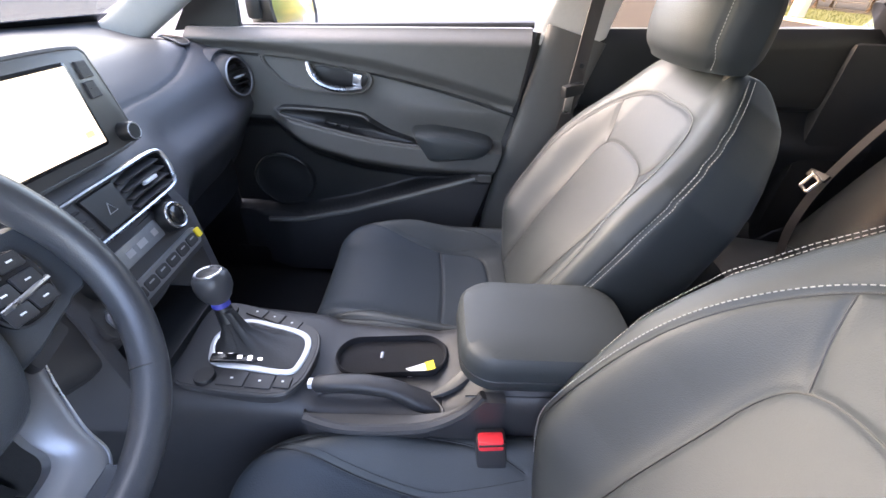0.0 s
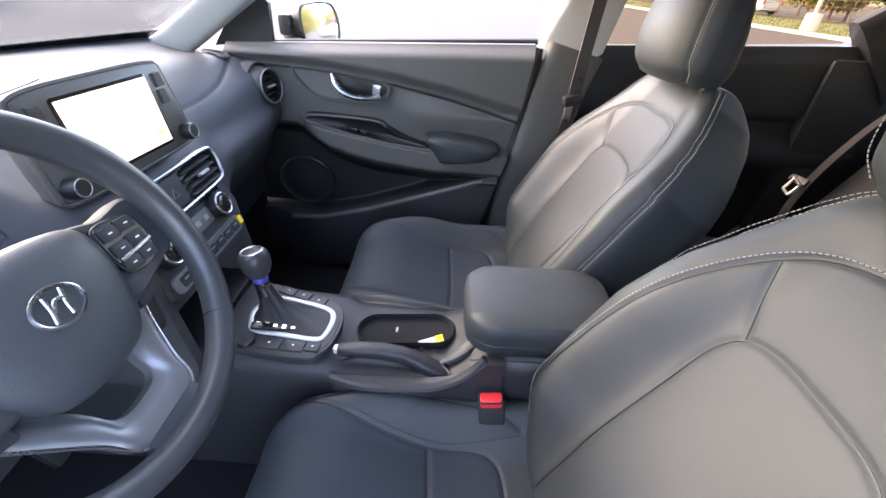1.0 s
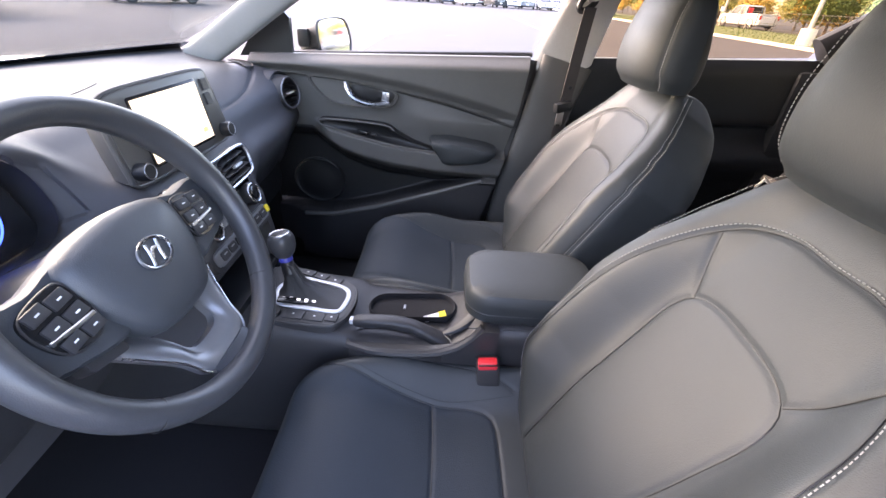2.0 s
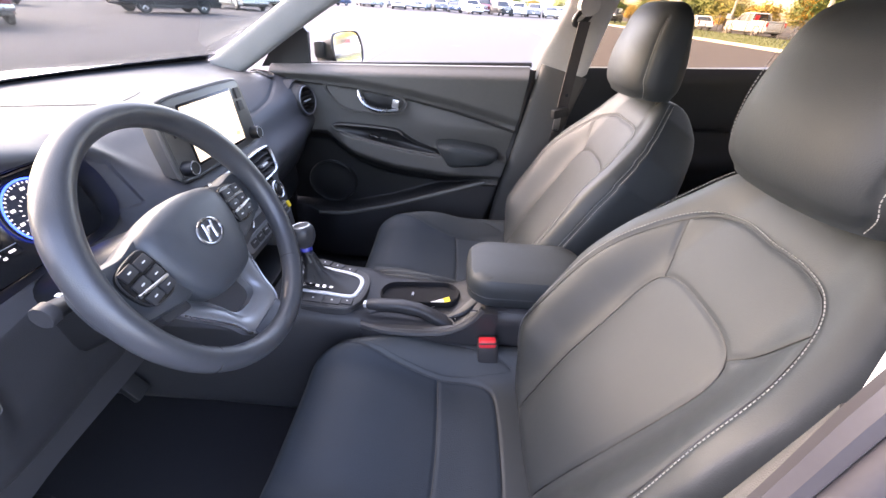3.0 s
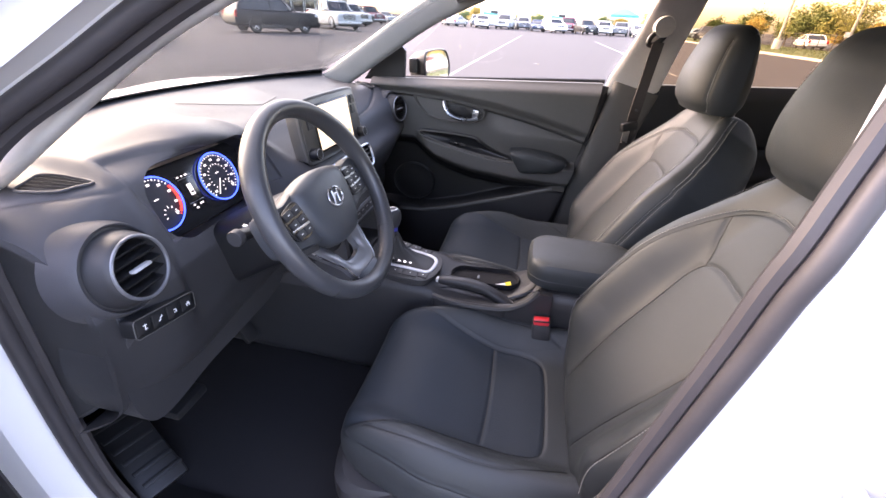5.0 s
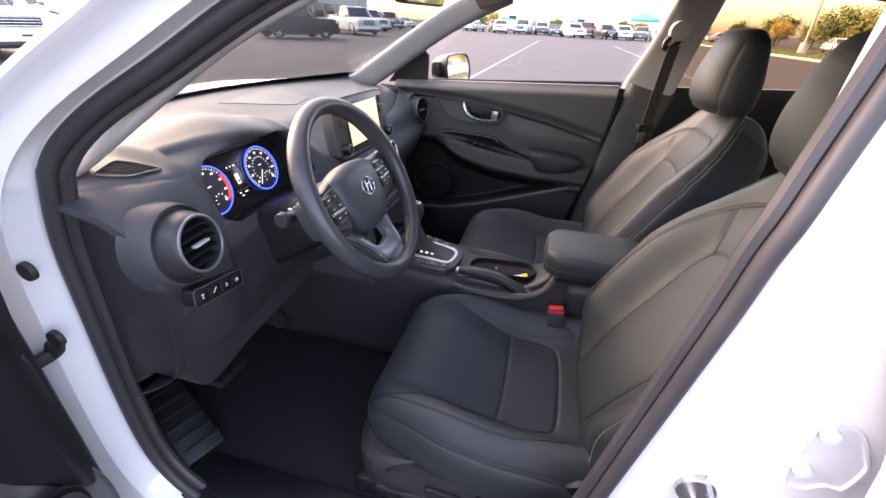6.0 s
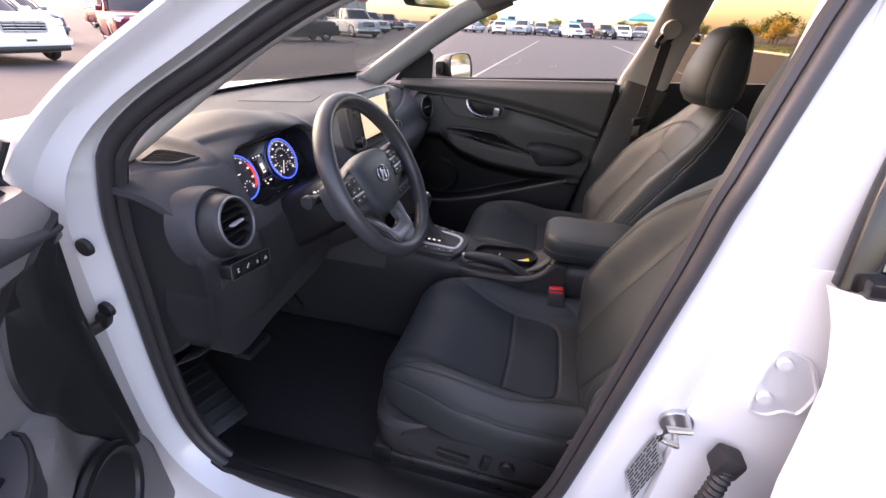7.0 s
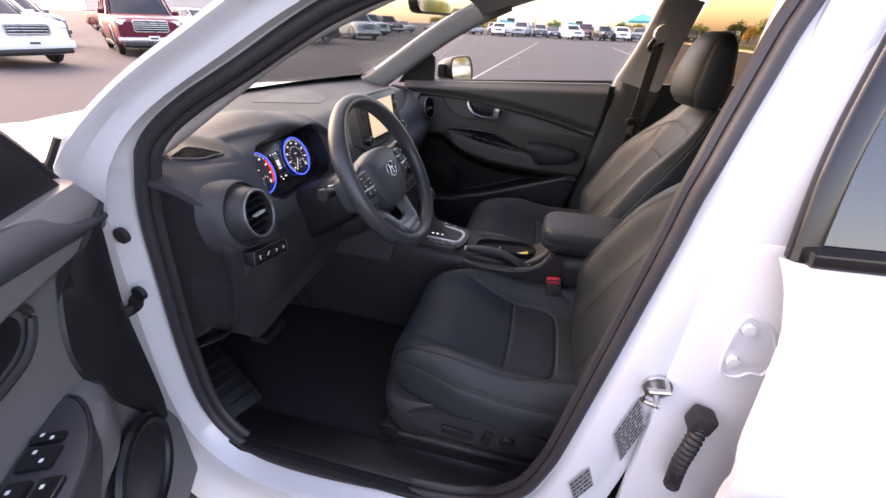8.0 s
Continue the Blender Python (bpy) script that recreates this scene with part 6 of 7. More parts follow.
for k, (sc, z) in enumerate(((0.95, 0.008), (0.86, 0.012), (0.78, 0.014), (0.66, 0.020), (0.50, 0.026), (0.40, 0.036), (0.28, 0.044), (0.23, 0.062), (0.17, 0.084))):
    cxk, cyk = -0.288 - 0.006 * k, -0.025 + 0.001 * k
    rings.append([(cxk + (a + 0.288) * sc + 0.002 * math.sin(9 * math.atan2(b + 0.025, a + 0.288)), cyk + (b + 0.025) * sc, zt + z) for a, b in rg])
part("boot", loft(rings), material("boot_leather", (0.018, 0.018, 0.019), 0.55, vary=0.2, scale=25, bump=0.4, bscale=300), gate, "black leather gear boot")
lab = bmesh.new()
for k, l in enumerate((0.008, 0.010, 0.006, 0.009, 0.005)):
    join(lab, rbox((0.007, l, 0.001), (-0.340 + 0.017 * k, -0.058 - 0.0015 * k, zt + 0.0215), 0, (0, 8, 8)))
part("gear_marks", lab, glow("gear_mark_light", (0.75, 0.85, 1.0), 0.2), gate, "lit gear position marks")
part("mark_strip", rbox((0.09, 0.016, 0.006), (-0.306, -0.060, zt + 0.017), 0.002, (0, 8, 8)), GLOSS, gate)
lever = thing("gear_lever", "gear lever with a leather knob and chrome ring", "gear lever", (-0.335, -0.018, zt + 0.05))
part("lever_shaft", tube([(-0.332, -0.018, zt + 0.06), (-0.342, -0.010, zt + 0.095)], [0.015, 0.012], 14), PLASTIC, lever)
part("blue_collar", disc((-0.341, -0.011, zt + 0.088), (-0.12, 0.1, 1), 0.0145, 0.012, 24), material("blue_film", (0.05, 0.06, 0.35), 0.3), lever, "blue protective film")
rings = []
ax = Vector((-0.16, 0.10, 1)).normalized()
a1 = ax.orthogonal().normalized()
a2 = ax.cross(a1)
for r, h in ((0.013, 0.0), (0.020, 0.008), (0.026, 0.022), (0.0275, 0.036), (0.026, 0.047), (0.022, 0.054), (0.019, 0.0555)):
    c = Vector((-0.341, -0.010, zt + 0.096)) + ax * h
    rings.append([c + r * (math.cos(t) * a1 * 1.05 + math.sin(t) * a2) for t in np.linspace(0, 2 * math.pi, 28, endpoint=False)])
knob = part("knob", loft(rings), WHEELSKIN, lever, "black leather knob")
part("knob_ring", ring(Vector((-0.341, -0.010, zt + 0.096)) + ax * 0.0545, ax, 0.0195, 0.0025, 36, 8), CHROME, knob, "chrome ring")
part("knob_cap", disc(Vector((-0.341, -0.010, zt + 0.096)) + ax * 0.052, ax, 0.0165, 0.004, 28), HARD, knob)
for k, (x, y, sx, sy) in enumerate(((-0.322, 0.056, 0.036, 0.022), (-0.286, 0.044, 0.034, 0.022), (-0.250, 0.030, 0.034, 0.021), (-0.307, -0.095, 0.044, 0.027), (-0.262, -0.099, 0.042, 0.026), (-0.226, -0.099, 0.026, 0.022))):
    bt = part("console_button", rbox((sx, sy, 0.006), (x, y, zt + 0.0085), 0.002, (0, 0, -20 if k < 3 else -4)), HARD, gate)
    part("button_print", rbox((0.004, 0.003, 0.0006), (x, y, zt + 0.0120), 0), PAPER, bt)
rk = part("rotary_switch", disc((-0.350, -0.094, zt + 0.006), (0, 0, 1), 0.016, 0.010, 28), PLASTIC, gate, "round console switch")
part("ring", ring((-0.350, -0.094, zt + 0.014), (0, 0, 1), 0.012, 0.0015, 28, 6), HARD, rk)
rk = part("rotary_switch", disc((-0.372, 0.058, zt + 0.006), (0, 0, 1), 0.013, 0.008, 28), PLASTIC, gate)
# cup holders: two wells joined in one oval
TURN_CUP = radians(5)


def on_cup(a, b, z):
    return Vector((-0.062 + a * math.cos(TURN_CUP) - b * math.sin(TURN_CUP), -0.010 + a * math.sin(TURN_CUP) + b * math.cos(TURN_CUP), z))


oval = [q for q in rounded(0.196, 0.084, 0.041, 12)]
cut(console_body, loft([[on_cup(a * 0.99, b * 0.98, z) for a, b in oval] for z in (0.535, 0.75)]))
cup = part("cup_tray", loft([[on_cup(a * k, b * k, z) for a, b in oval] for k, z in ((1.02, 0.636), (1.03, 0.646), (1.0, 0.649), (0.97, 0.645), (0.955, 0.62), (0.92, 0.545), (0.3, 0.543))]), CARPET, console, "oval black cup holder tray")
for sgn in (1, -1):
    part("well_wall", ring(on_cup(sgn * 0.055, 0, 0.618), (0, 0, 1), 0.0385, 0.0016, 36, 6), HARD, cup)
part("cup_divider", loft([[on_cup(a, b, z) for a, b in rounded(0.034, 0.074, 0.006)] for z in (0.55, 0.628, 0.632)]), PLASTIC, cup, "low divider between the cups")
part("divider_clip", rbox((0.006, 0.016, 0.010), on_cup(-0.019, 0.006, 0.634), 0.002), SILVER, cup)
card = thing("paper_tag", "white and yellow paper tag lying in the cup holder", "paper tag", (0.0, -0.035, 0.655))
part("tag", rbox((0.048, 0.017, 0.001), (-0.012, -0.036, 0.6385), 0, (14, -12, 14)), PAPER, card)
part("yellow_edge", rbox((0.016, 0.018, 0.0016), (0.007, -0.031, 0.6430), 0, (14, -12, 14)), YELLOW, card, "yellow end")
# handbrake
hb = thing("handbrake", "black handbrake lever lowered in its slot", "handbrake", (-0.05, -0.10, 0.62))
rings = []
for x, y, z, r in ((-0.182, -0.092, 0.664, 0.008), (-0.176, -0.092, 0.664, 0.0125), (-0.15, -0.091, 0.665, 0.0145), (-0.10, -0.090, 0.664, 0.0155), (-0.06, -0.092, 0.659, 0.0155), (-0.035, -0.095, 0.650, 0.0165), (-0.012, -0.098, 0.638, 0.0185), (0.020, -0.101, 0.624, 0.019), (0.045, -0.102, 0.612, 0.018)):
    rings.append([(x, y + a, z + b) for a, b in superring(r, r * 0.82, 24, 0.62)])
part("lever_grip", loft(rings), HARD, hb, "black moulded grip")
part("release_button", rbox((0.012, 0.015, 0.013), (-0.184, -0.092, 0.664), 0.004), BRIGHT, hb, "bright release button")
tray = [tuple(q) for q in even(spline([(-0.186, -0.108), (-0.188, -0.138), (-0.165, -0.152), (-0.087, -0.157), (-0.020, -0.154), (0.020, -0.140), (0.030, -0.115), (0.0, -0.090), (-0.08, -0.082), (-0.15, -0.084)], 140, True), 80)]
cxy = np.array(tray).mean(0)
rings = [[(cxy[0] + (a - cxy[0]) * k, cxy[1] + (b - cxy[1]) * k, 0.634 + dz) for a, b in tray] for k, dz in ((0.97, -0.22), (1.0, -0.15), (1.0, 0.006), (0.99, 0.009), (0.965, 0.008), (0.94, -0.012), (0.5, -0.016))]
part("brake_tray", loft(rings), HARD, console, "moulded tray round the handbrake")
part("console_rail", tube(spline([(-0.186, -0.138, 0.640), (-0.12, -0.155, 0.641), (-0.020, -0.153, 0.642), (0.030, -0.146, 0.652), (0.068, -0.138, 0.676), (0.088, -0.134, 0.705)], 30), 0.0085, 8), HARD, console, "curved rail up to the armrest")
part("rail_side", prism([(-0.186, 0.50), (-0.186, 0.638), (-0.02, 0.640), (0.03, 0.650), (0.068, 0.674), (0.088, 0.703), (0.12, 0.703), (0.12, 0.50)], "y", -0.146, -0.128, 0.002), HARD, console)
part("pocket_slot", tube(spline([(0.008, -0.092, 0.640), (0.045, -0.080, 0.654), (0.078, -0.060, 0.675), (0.098, -0.030, 0.694)], 20), [0.004 + 0.010 * math.sin(math.pi * k / 19) for k in range(20)], 8, flat=0.6), PLASTIC, console, "dark pocket behind the cups")
# armrest
arm = part("armrest_lid", loft([[(0.185 + a * sc, -0.042 + b * sc2, z) for a, b in rounded(0.272, 0.188, 0.055, 12)] for sc, sc2, z in ((0.93, 0.93, 0.712), (0.985, 0.985, 0.718), (1.0, 1.0, 0.735), (1.0, 1.0, 0.755), (0.985, 0.98, 0.770), (0.94, 0.92, 0.778), (0.80, 0.76, 0.782), (0.4, 0.4, 0.783))]), LEATHER, console, "padded black armrest lid")
part("armrest_seam", tube([(0.185 + a * 1.002, -0.042 + b * 1.002, 0.738) for a, b in rounded(0.272, 0.188, 0.055, 12)], 0.0012, 5, closed=True), PLASTIC, arm)
part("console_seam", tube([(0.06, -0.1335, 0.700), (0.30, -0.1335, 0.703)], 0.0015, 5), PLASTIC, console)

# ---- interior mirror ----
im = thing("interior_mirror", "black interior mirror at the windscreen", "interior mirror", (-0.33, 0.0, 1.34))
part("mirror_shell", pillow([tuple(q) for q in rounded(0.235, 0.070, 0.030, 8)], (-0.335, 0.0, 1.362), (0.18, 0.98, 0), (0, 0, 1), (0.98, -0.18, 0), [(0.7, -0.03), (0.95, -0.02), (1.0, 0.0), (0.98, 0.008)]), PLASTIC, im)
part("mirror_glass", pillow([tuple(q) for q in rounded(0.225, 0.060, 0.026, 8)], (-0.335, 0.0, 1.362), (0.18, 0.98, 0), (0, 0, 1), (0.98, -0.18, 0), [(1, 0.006), (0.99, 0.010)]), MIRROR, im)
part("mirror_stem", tube([(-0.345, 0, 1.35), (-0.38, 0, 1.38), (-0.40, 0, 1.385)], 0.012, 8), PLASTIC, im)

# ---- the open driver's door (built closed round its hinge, then swung) ----
ddoor = thing("driver_door", "driver's door swung wide open, white outside with black inner trim", "car door", (0, 0, 0))


def door_relief(s, z):
    d = 0.085
    d += 0.028 * ramp(z, 0.965, 0.995) * (1 - ramp(z, 1.03, 1.075))
    d += 0.055 * ramp(s, 0.16, 0.30) * ramp(z, 0.60, 0.74) * (1 - ramp(z, 0.775, 0.805))
    d += 0.018 * (1 - ramp(z, 0.50, 0.56))
    d -= 0.03 * ramp(0.06 - s, 0.0, 0.04)
    return d


P = np.array([[(s, door_relief(s, z), z) for s in np.linspace(0.03, 1.05, 90)] for z in np.linspace(0.34, 1.065, 70)])
# paler than the passenger door's trim: light on the open door put into the colour
part("trim_panel", sheet(P, (0, -0.03, 0)), LITDOORTRIM, ddoor, "dark grey moulded door trim")
P = np.array([[(s, 0.098 + 0.022 * math.sin(math.pi * v) + 0.0 * s, 0.994 + 0.022 * ramp(s, 0.12, 0.40) + v * (0.030 + 0.034 * ramp(s, 0.05, 0.22))) for s in np.linspace(0.06, 1.04, 60)] for v in np.linspace(0, 1, 12)])
part("belt_pad", sheet(P, (0, -0.02, 0)), DASH, ddoor, "blue-grey padded ledge below the window")
edge = spline([(0.028, 1.015), (0.085, 1.022), (0.160, 0.985), (0.212, 0.90), (0.224, 0.830), (0.200, 0.745), (0.145, 0.650), (0.075, 0.540), (0.052, 0.60), (0.040, 0.80)], 60, True)
rings = [[(c[0] + (a - c[0]) * k, 0, c[1] + (b - c[1]) * k) for a, b in edge] for c in (edge.mean(0),) for k in (1.0, 0.97, 0.5, 0.05)]
rings = [[(x, door_relief(x, z) + h, z) for x, _, z in r] for r, h in zip(rings, (0.001, 0.006, 0.008, 0.009))]
part("front_cover", loft(rings), RUBBER, ddoor, "smooth black cover at the hinge edge")
P = np.array([[(s, -0.075 - 0.05 * math.sin(math.pi * (z - 0.2) / 0.9) + 0.03 * max(0, 1 - s / 0.02), z) for s in np.linspace(-0.01, 1.10, 30)] for z in np.linspace(0.24, 1.05, 24)])
part("outer_skin", sheet(P, (0, 0.03, 0)), WHITE, ddoor, "white painted outer skin")
part("door_core", rbox((1.03, 0.10, 0.78), (0.555, 0.005, 0.66), 0.02), WHITE, ddoor)
part("edge_seal", tube([(0.022, 0.055, z) for z in np.linspace(0.36, 1.03, 12)], 0.012, 8, up=(0, 1, 0)), RUBBER, ddoor, "black rubber edge seal")
frame_path = spline([(0.02, 0.02, 1.03), (0.09, 0.015, 1.125), (0.20, 0.0, 1.235), (0.40, -0.025, 1.33), (0.65, -0.05, 1.39), (0.95, -0.05, 1.40), (1.07, -0.03, 1.30), (1.04, 0.01, 1.05)], 50)
fr = part("window_frame", tube(frame_path, 0.022, 10, flat=1.2, up=(0, 1, 0)), WHITE, ddoor, "white painted window frame")
part("frame_seal", tube(frame_path + np.array((-0.010, 0.014, 0.022)), 0.012, 8, up=(0, 1, 0)), RUBBER, fr)
part("frame_seal", tube(frame_path + np.array((0.012, 0.018, -0.018)), 0.014, 8, up=(0, 1, 0)), RUBBER, fr)
part("sail_trim", prism([tuple(q) for q in even(np.array([(0.045, 1.045), (0.10, 1.11), (0.19, 1.20), (0.25, 1.235), (0.255, 1.06)]), 50)], "y", 0.03, 0.072, 0.006), PLASTIC, ddoor, "black mirror sail trim")
pane("window", ((0.25, -0.01, 1.05), (1.04, -0.01, 1.05), (1.05, -0.05, 1.39), (0.25, -0.02, 1.25)), CLEAR, ddoor)
pod = [tuple(q) for q in even(spline([(0.262, 0.090), (0.278, 0.078), (0.34, 0.074), (0.50, 0.074), (0.70, 0.076), (0.735, 0.115), (0.70, 0.160), (0.50, 0.172), (0.385, 0.165), (0.318, 0.140), (0.275, 0.110)], 120, True), 70)]
armr = part("armrest", pillow(pod, (0, 0, 0.800), (1, 0, 0), (0, 1, 0), (0, 0, 1), [(0.9, -0.06), (1.0, -0.03), (1.0, 0.006), (0.975, 0.016), (0.93, 0.017)]), DASH, ddoor, "blue-grey armrest with window switches")
part("switch_rim", tube([(a, b, 0.812) for a, b in pod], 0.0035, 6, closed=True), HARD, armr)
for k, (s, o, a, b) in enumerate(((0.343, 0.107, 0.015, 0.038), (0.373, 0.112, 0.032, 0.038), (0.428, 0.143, 0.048, 0.026), (0.428, 0.110, 0.048, 0.026), (0.485, 0.143, 0.048, 0.026), (0.485, 0.110, 0.048, 0.026))):
    b_ = part("window_switch", rbox((a, b, 0.012), (s, o, 0.818), 0.004), GLOSS, armr, "gloss black switch")
    for q in (-1, 1):
        part("switch_print", rbox((0.005, 0.004, 0.0006), (s + q * a * 0.22, o + q * b * 0.18, 0.8243), 0), PAPER, b_)
part("handle_bow", tube(spline([(0.36, 0.092, 1.003), (0.30, 0.094, 0.998), (0.263, 0.096, 0.970), (0.270, 0.096, 0.940), (0.304, 0.096, 0.917), (0.37, 0.095, 0.911), (0.50, 0.095, 0.911)], 30), 0.006, 8), HARD, ddoor, "trim ring round the release handle")
part("handle_bowl", prism([tuple(q) for q in spline([(0.345, 0.992), (0.295, 0.982), (0.276, 0.955), (0.31, 0.928), (0.42, 0.922), (0.48, 0.955), (0.44, 0.990)], 40, True)], "y", 0.08, 0.092, 0.003), PLASTIC, ddoor)
part("speaker_ring", ring((0.215, 0.105, 0.565), (0, 1, 0), 0.090, 0.012, 40, 8), PLASTIC, ddoor, "speaker surround")
part("speaker_mesh", disc((0.215, 0.085, 0.565), (0, 1, 0), 0.085, 0.022, 36), HARD, ddoor, "speaker mesh")
ddoor.matrix_basis = pose(-0.80, -0.80, 0, 0, 0, -62)
chk = thing("check_strap", "black door check strap between pillar and door", "check strap", (-0.77, -0.75, 0.76))
part("bracket", rbox((0.022, 0.022, 0.032), (-0.762, -0.742, 0.772), 0.004, (0, 20, 20)), RUBBER, chk)
part("strap", rbox((0.016, 0.10, 0.022), (-0.785, -0.792, 0.752), 0.004, (12, 0, -24)), RUBBER, chk)
part("front_gap_seal", tube([(-0.742, -0.775, 1.125), (-0.765, -0.79, 1.08), (-0.775, -0.795, 1.03)], 0.006, 8), RUBBER, car)

# ---- car park: markings, kerb, grass ----
LINEPAINT = material("worn_line_paint", (0.15, 0.15, 0.14), 0.8, vary=0.25, scale=3)
for x, y0, y1 in ((-2.2, 6.0, 45.0), (4.2, 14.0, 40.0)):
    tagged(part("lane_marking", rbox((0.09, y1 - y0, 0.006), (x, (y0 + y1) / 2, 0.003), 0), LINEPAINT), "worn pale line painted on the asphalt", "road marking", kind="structure")
KERB = material("kerb_concrete", (0.42, 0.40, 0.37), 0.85, vary=0.15, scale=2)
tagged(part("kerb", rbox((0.18, 90, 0.17), (15.7, 35, 0.055), 0.02), KERB), "pale concrete kerb", "kerb", kind="structure")
GRASS = material("grass_ground", (0.075, 0.095, 0.030), 0.95, vary=0.35, scale=1.5, bump=0.8, bscale=60)
tagged(part("lawn", rbox((9.5, 90, 0.10), (20.55, 35, 0.06), 0.01), GRASS), "mown green verge beside the car park", "grass", kind="structure")
rnd = random.Random(4)
vs, fs = [], []
for k in range(9000):
    x, y = rnd.uniform(15.9, 25.2), rnd.uniform(8, 60)
    a, h = rnd.uniform(0, 6.28), rnd.uniform(0.05, 0.13)
    i = len(vs)
    vs += [(x - 0.02 * math.cos(a), y - 0.02 * math.sin(a), 0.10), (x + 0.02 * math.cos(a), y + 0.02 * math.sin(a), 0.10), (x + rnd.uniform(-0.03, 0.03), y + rnd.uniform(-0.03, 0.03), 0.11 + h)]
    fs.append((i, i + 1, i + 2))
tagged(part("grass", (vs, fs), GRASS), "short green grass blades on the verge", "grass", kind="stuff")

# ---- vehicles ----


def car_paint(name, color):
    return material(name, color, 0.4, vary=0.03, scale=2, coat=0.1, spec=0.2)


CARGLASS = material("dark_car_glass", (0.02, 0.022, 0.025), 0.06, vary=0.1)
TYRE = material("tyre_rubber", (0.02, 0.02, 0.021), 0.8, vary=0.15)
ALLOY = material("alloy_rim", (0.45, 0.45, 0.47), 0.3, metal=0.9, vary=0.1)
LAMP = material("headlamp_glass", (0.70, 0.72, 0.75), 0.12, metal=0.4, vary=0.1)
TAIL = material("tail_lamp", (0.45, 0.02, 0.02), 0.2, vary=0.1)


def vehicle(name, label, color, kind):
    """A parked vehicle with its nose along +x, its middle at the origin."""
    L, Wd, Hh, belt, hood_z, dia = {"suv": (4.9, 1.92, 1.72, 1.14, 1.14, 0.74), "pickup": (5.8, 2.05, 1.95, 1.25, 1.22, 0.82), "sedan": (4.6, 1.80, 1.46, 0.95, 0.92, 0.66), "van": (6.4, 2.2, 2.9, 1.5, 1.2, 0.76)}[kind]
    v = thing(name, label, {"suv": "car", "sedan": "car", "pickup": "pickup truck", "van": "camper van"}[kind])
    paint = car_paint("paint_" + color[0], color[1])
    h = L / 2
    bed = kind == "pickup"
    st = [(-h, 0.86, 0.45, belt * 0.75), (-h + 0.12, 0.95, 0.34, belt * (0.98 if not bed else 0.95)), (-h + 0.6, 1.0, 0.30, belt), (-0.2 * L / 4, 1.0, 0.28, belt), (h - 1.45, 1.0, 0.28, belt), (h - 1.25, 0.995, 0.28, hood_z), (h - 0.45, 0.98, 0.26, hood_z * 0.97), (h - 0.14, 0.95, 0.26, hood_z * 0.93), (h, 0.88, 0.30, hood_z * 0.83)]
    rings = []
    for x, w, z0, z1 in st:
        rings.append([(x, a, (z0 + z1) / 2 + b) for a, b in superring(Wd / 2 * w, (z1 - z0) / 2, 44, 0.30)])
    body = part("body", loft(rings), paint, v, color[0].replace("_", " ") + " painted body")
    c0, c1 = (-h + 0.15, h - 1.45)
    if bed:
        c0 = -h + 2.1
    if kind == "sedan":
        c0 = -h + 0.75
    if kind == "van":
        c1 = h - 0.5
    rake = 0.10 if kind == "van" else 0.62
    rear = {"suv": 0.22, "sedan": 0.65, "pickup": 0.12, "van": 0.05}[kind]

    def cab(z0, z1, f0, f1, inset, top):
        rr = []
        for f, z in ((f0, z0), (f1, z1)):
            a, b = c0 + rear * f + inset, c1 - rake * f - inset * 2
            w = Wd / 2 * (0.93 - 0.14 * f)
            rr.append([((a + b) / 2 + p, q, z) for p, q in superring((b - a) / 2, w, 48, 0.22)])
        if top:
            f = f1
            a, b = c0 + rear * f + 0.15, c1 - rake * f - 0.25
            rr.append([((a + b) / 2 + p, q, z1 + 0.05) for p, q in superring((b - a) / 2, Wd / 2 * (0.93 - 0.14 * f) * 0.86, 48, 0.22)])
        return loft(rr)

    top = Hh - 0.06
    part("glasshouse", cab(belt - 0.03, top - 0.03, 0.0, 0.93, 0.0, False), CARGLASS if kind != "van" else paint, v, "dark glass all round")
    part("roof", cab(top - 0.05, top + 0.0, 0.92, 1.0, -0.015, True), paint, v)
    for s in (1, -1):
        for x0, tl in ((c1 - 0.02, rake), (c1 - 1.45 if kind != "pickup" else c0 + 0.9, 0.06), (c0 + 0.03, -rear)):
            part("window_pillar", tube([(x0, s * Wd / 2 * 0.925, belt - 0.02), (x0 - tl, s * Wd / 2 * 0.80, top - 0.02)], 0.045, 6), paint, body)
        part("rocker", rbox((L * 0.50, 0.06, 0.12), (0, s * Wd / 2 * 0.985, 0.32), 0.02), PLASTIC, body)
        part("wing_mirror", rbox((0.12, 0.20, 0.15), (c1 - 0.25, s * (Wd / 2 + 0.07), belt + 0.05), 0.04), paint, body)
        for x in (0.55, -0.45):
            part("door_handle", rbox((0.18, 0.03, 0.03), (x, s * Wd / 2 * 1.0, belt - 0.18), 0.01), paint, body)
        hl = part("headlamp", rbox((0.32, 0.42 if not bed else 0.34, 0.16), (h - 0.17, s * Wd * 0.36, hood_z * 0.80), 0.05, (0, -12, s * -18)), LAMP, body, "clear headlamp")
        part("tail_lamp", rbox((0.14, 0.18, 0.34), (-h + 0.07, s * Wd * 0.42, belt * 0.80), 0.04), TAIL, body, "red tail lamp")
        part("fog_lamp", rbox((0.06, 0.20, 0.07), (h - 0.05, s * Wd * 0.36, 0.52), 0.02, (0, 0, s * -20)), LAMP, body)
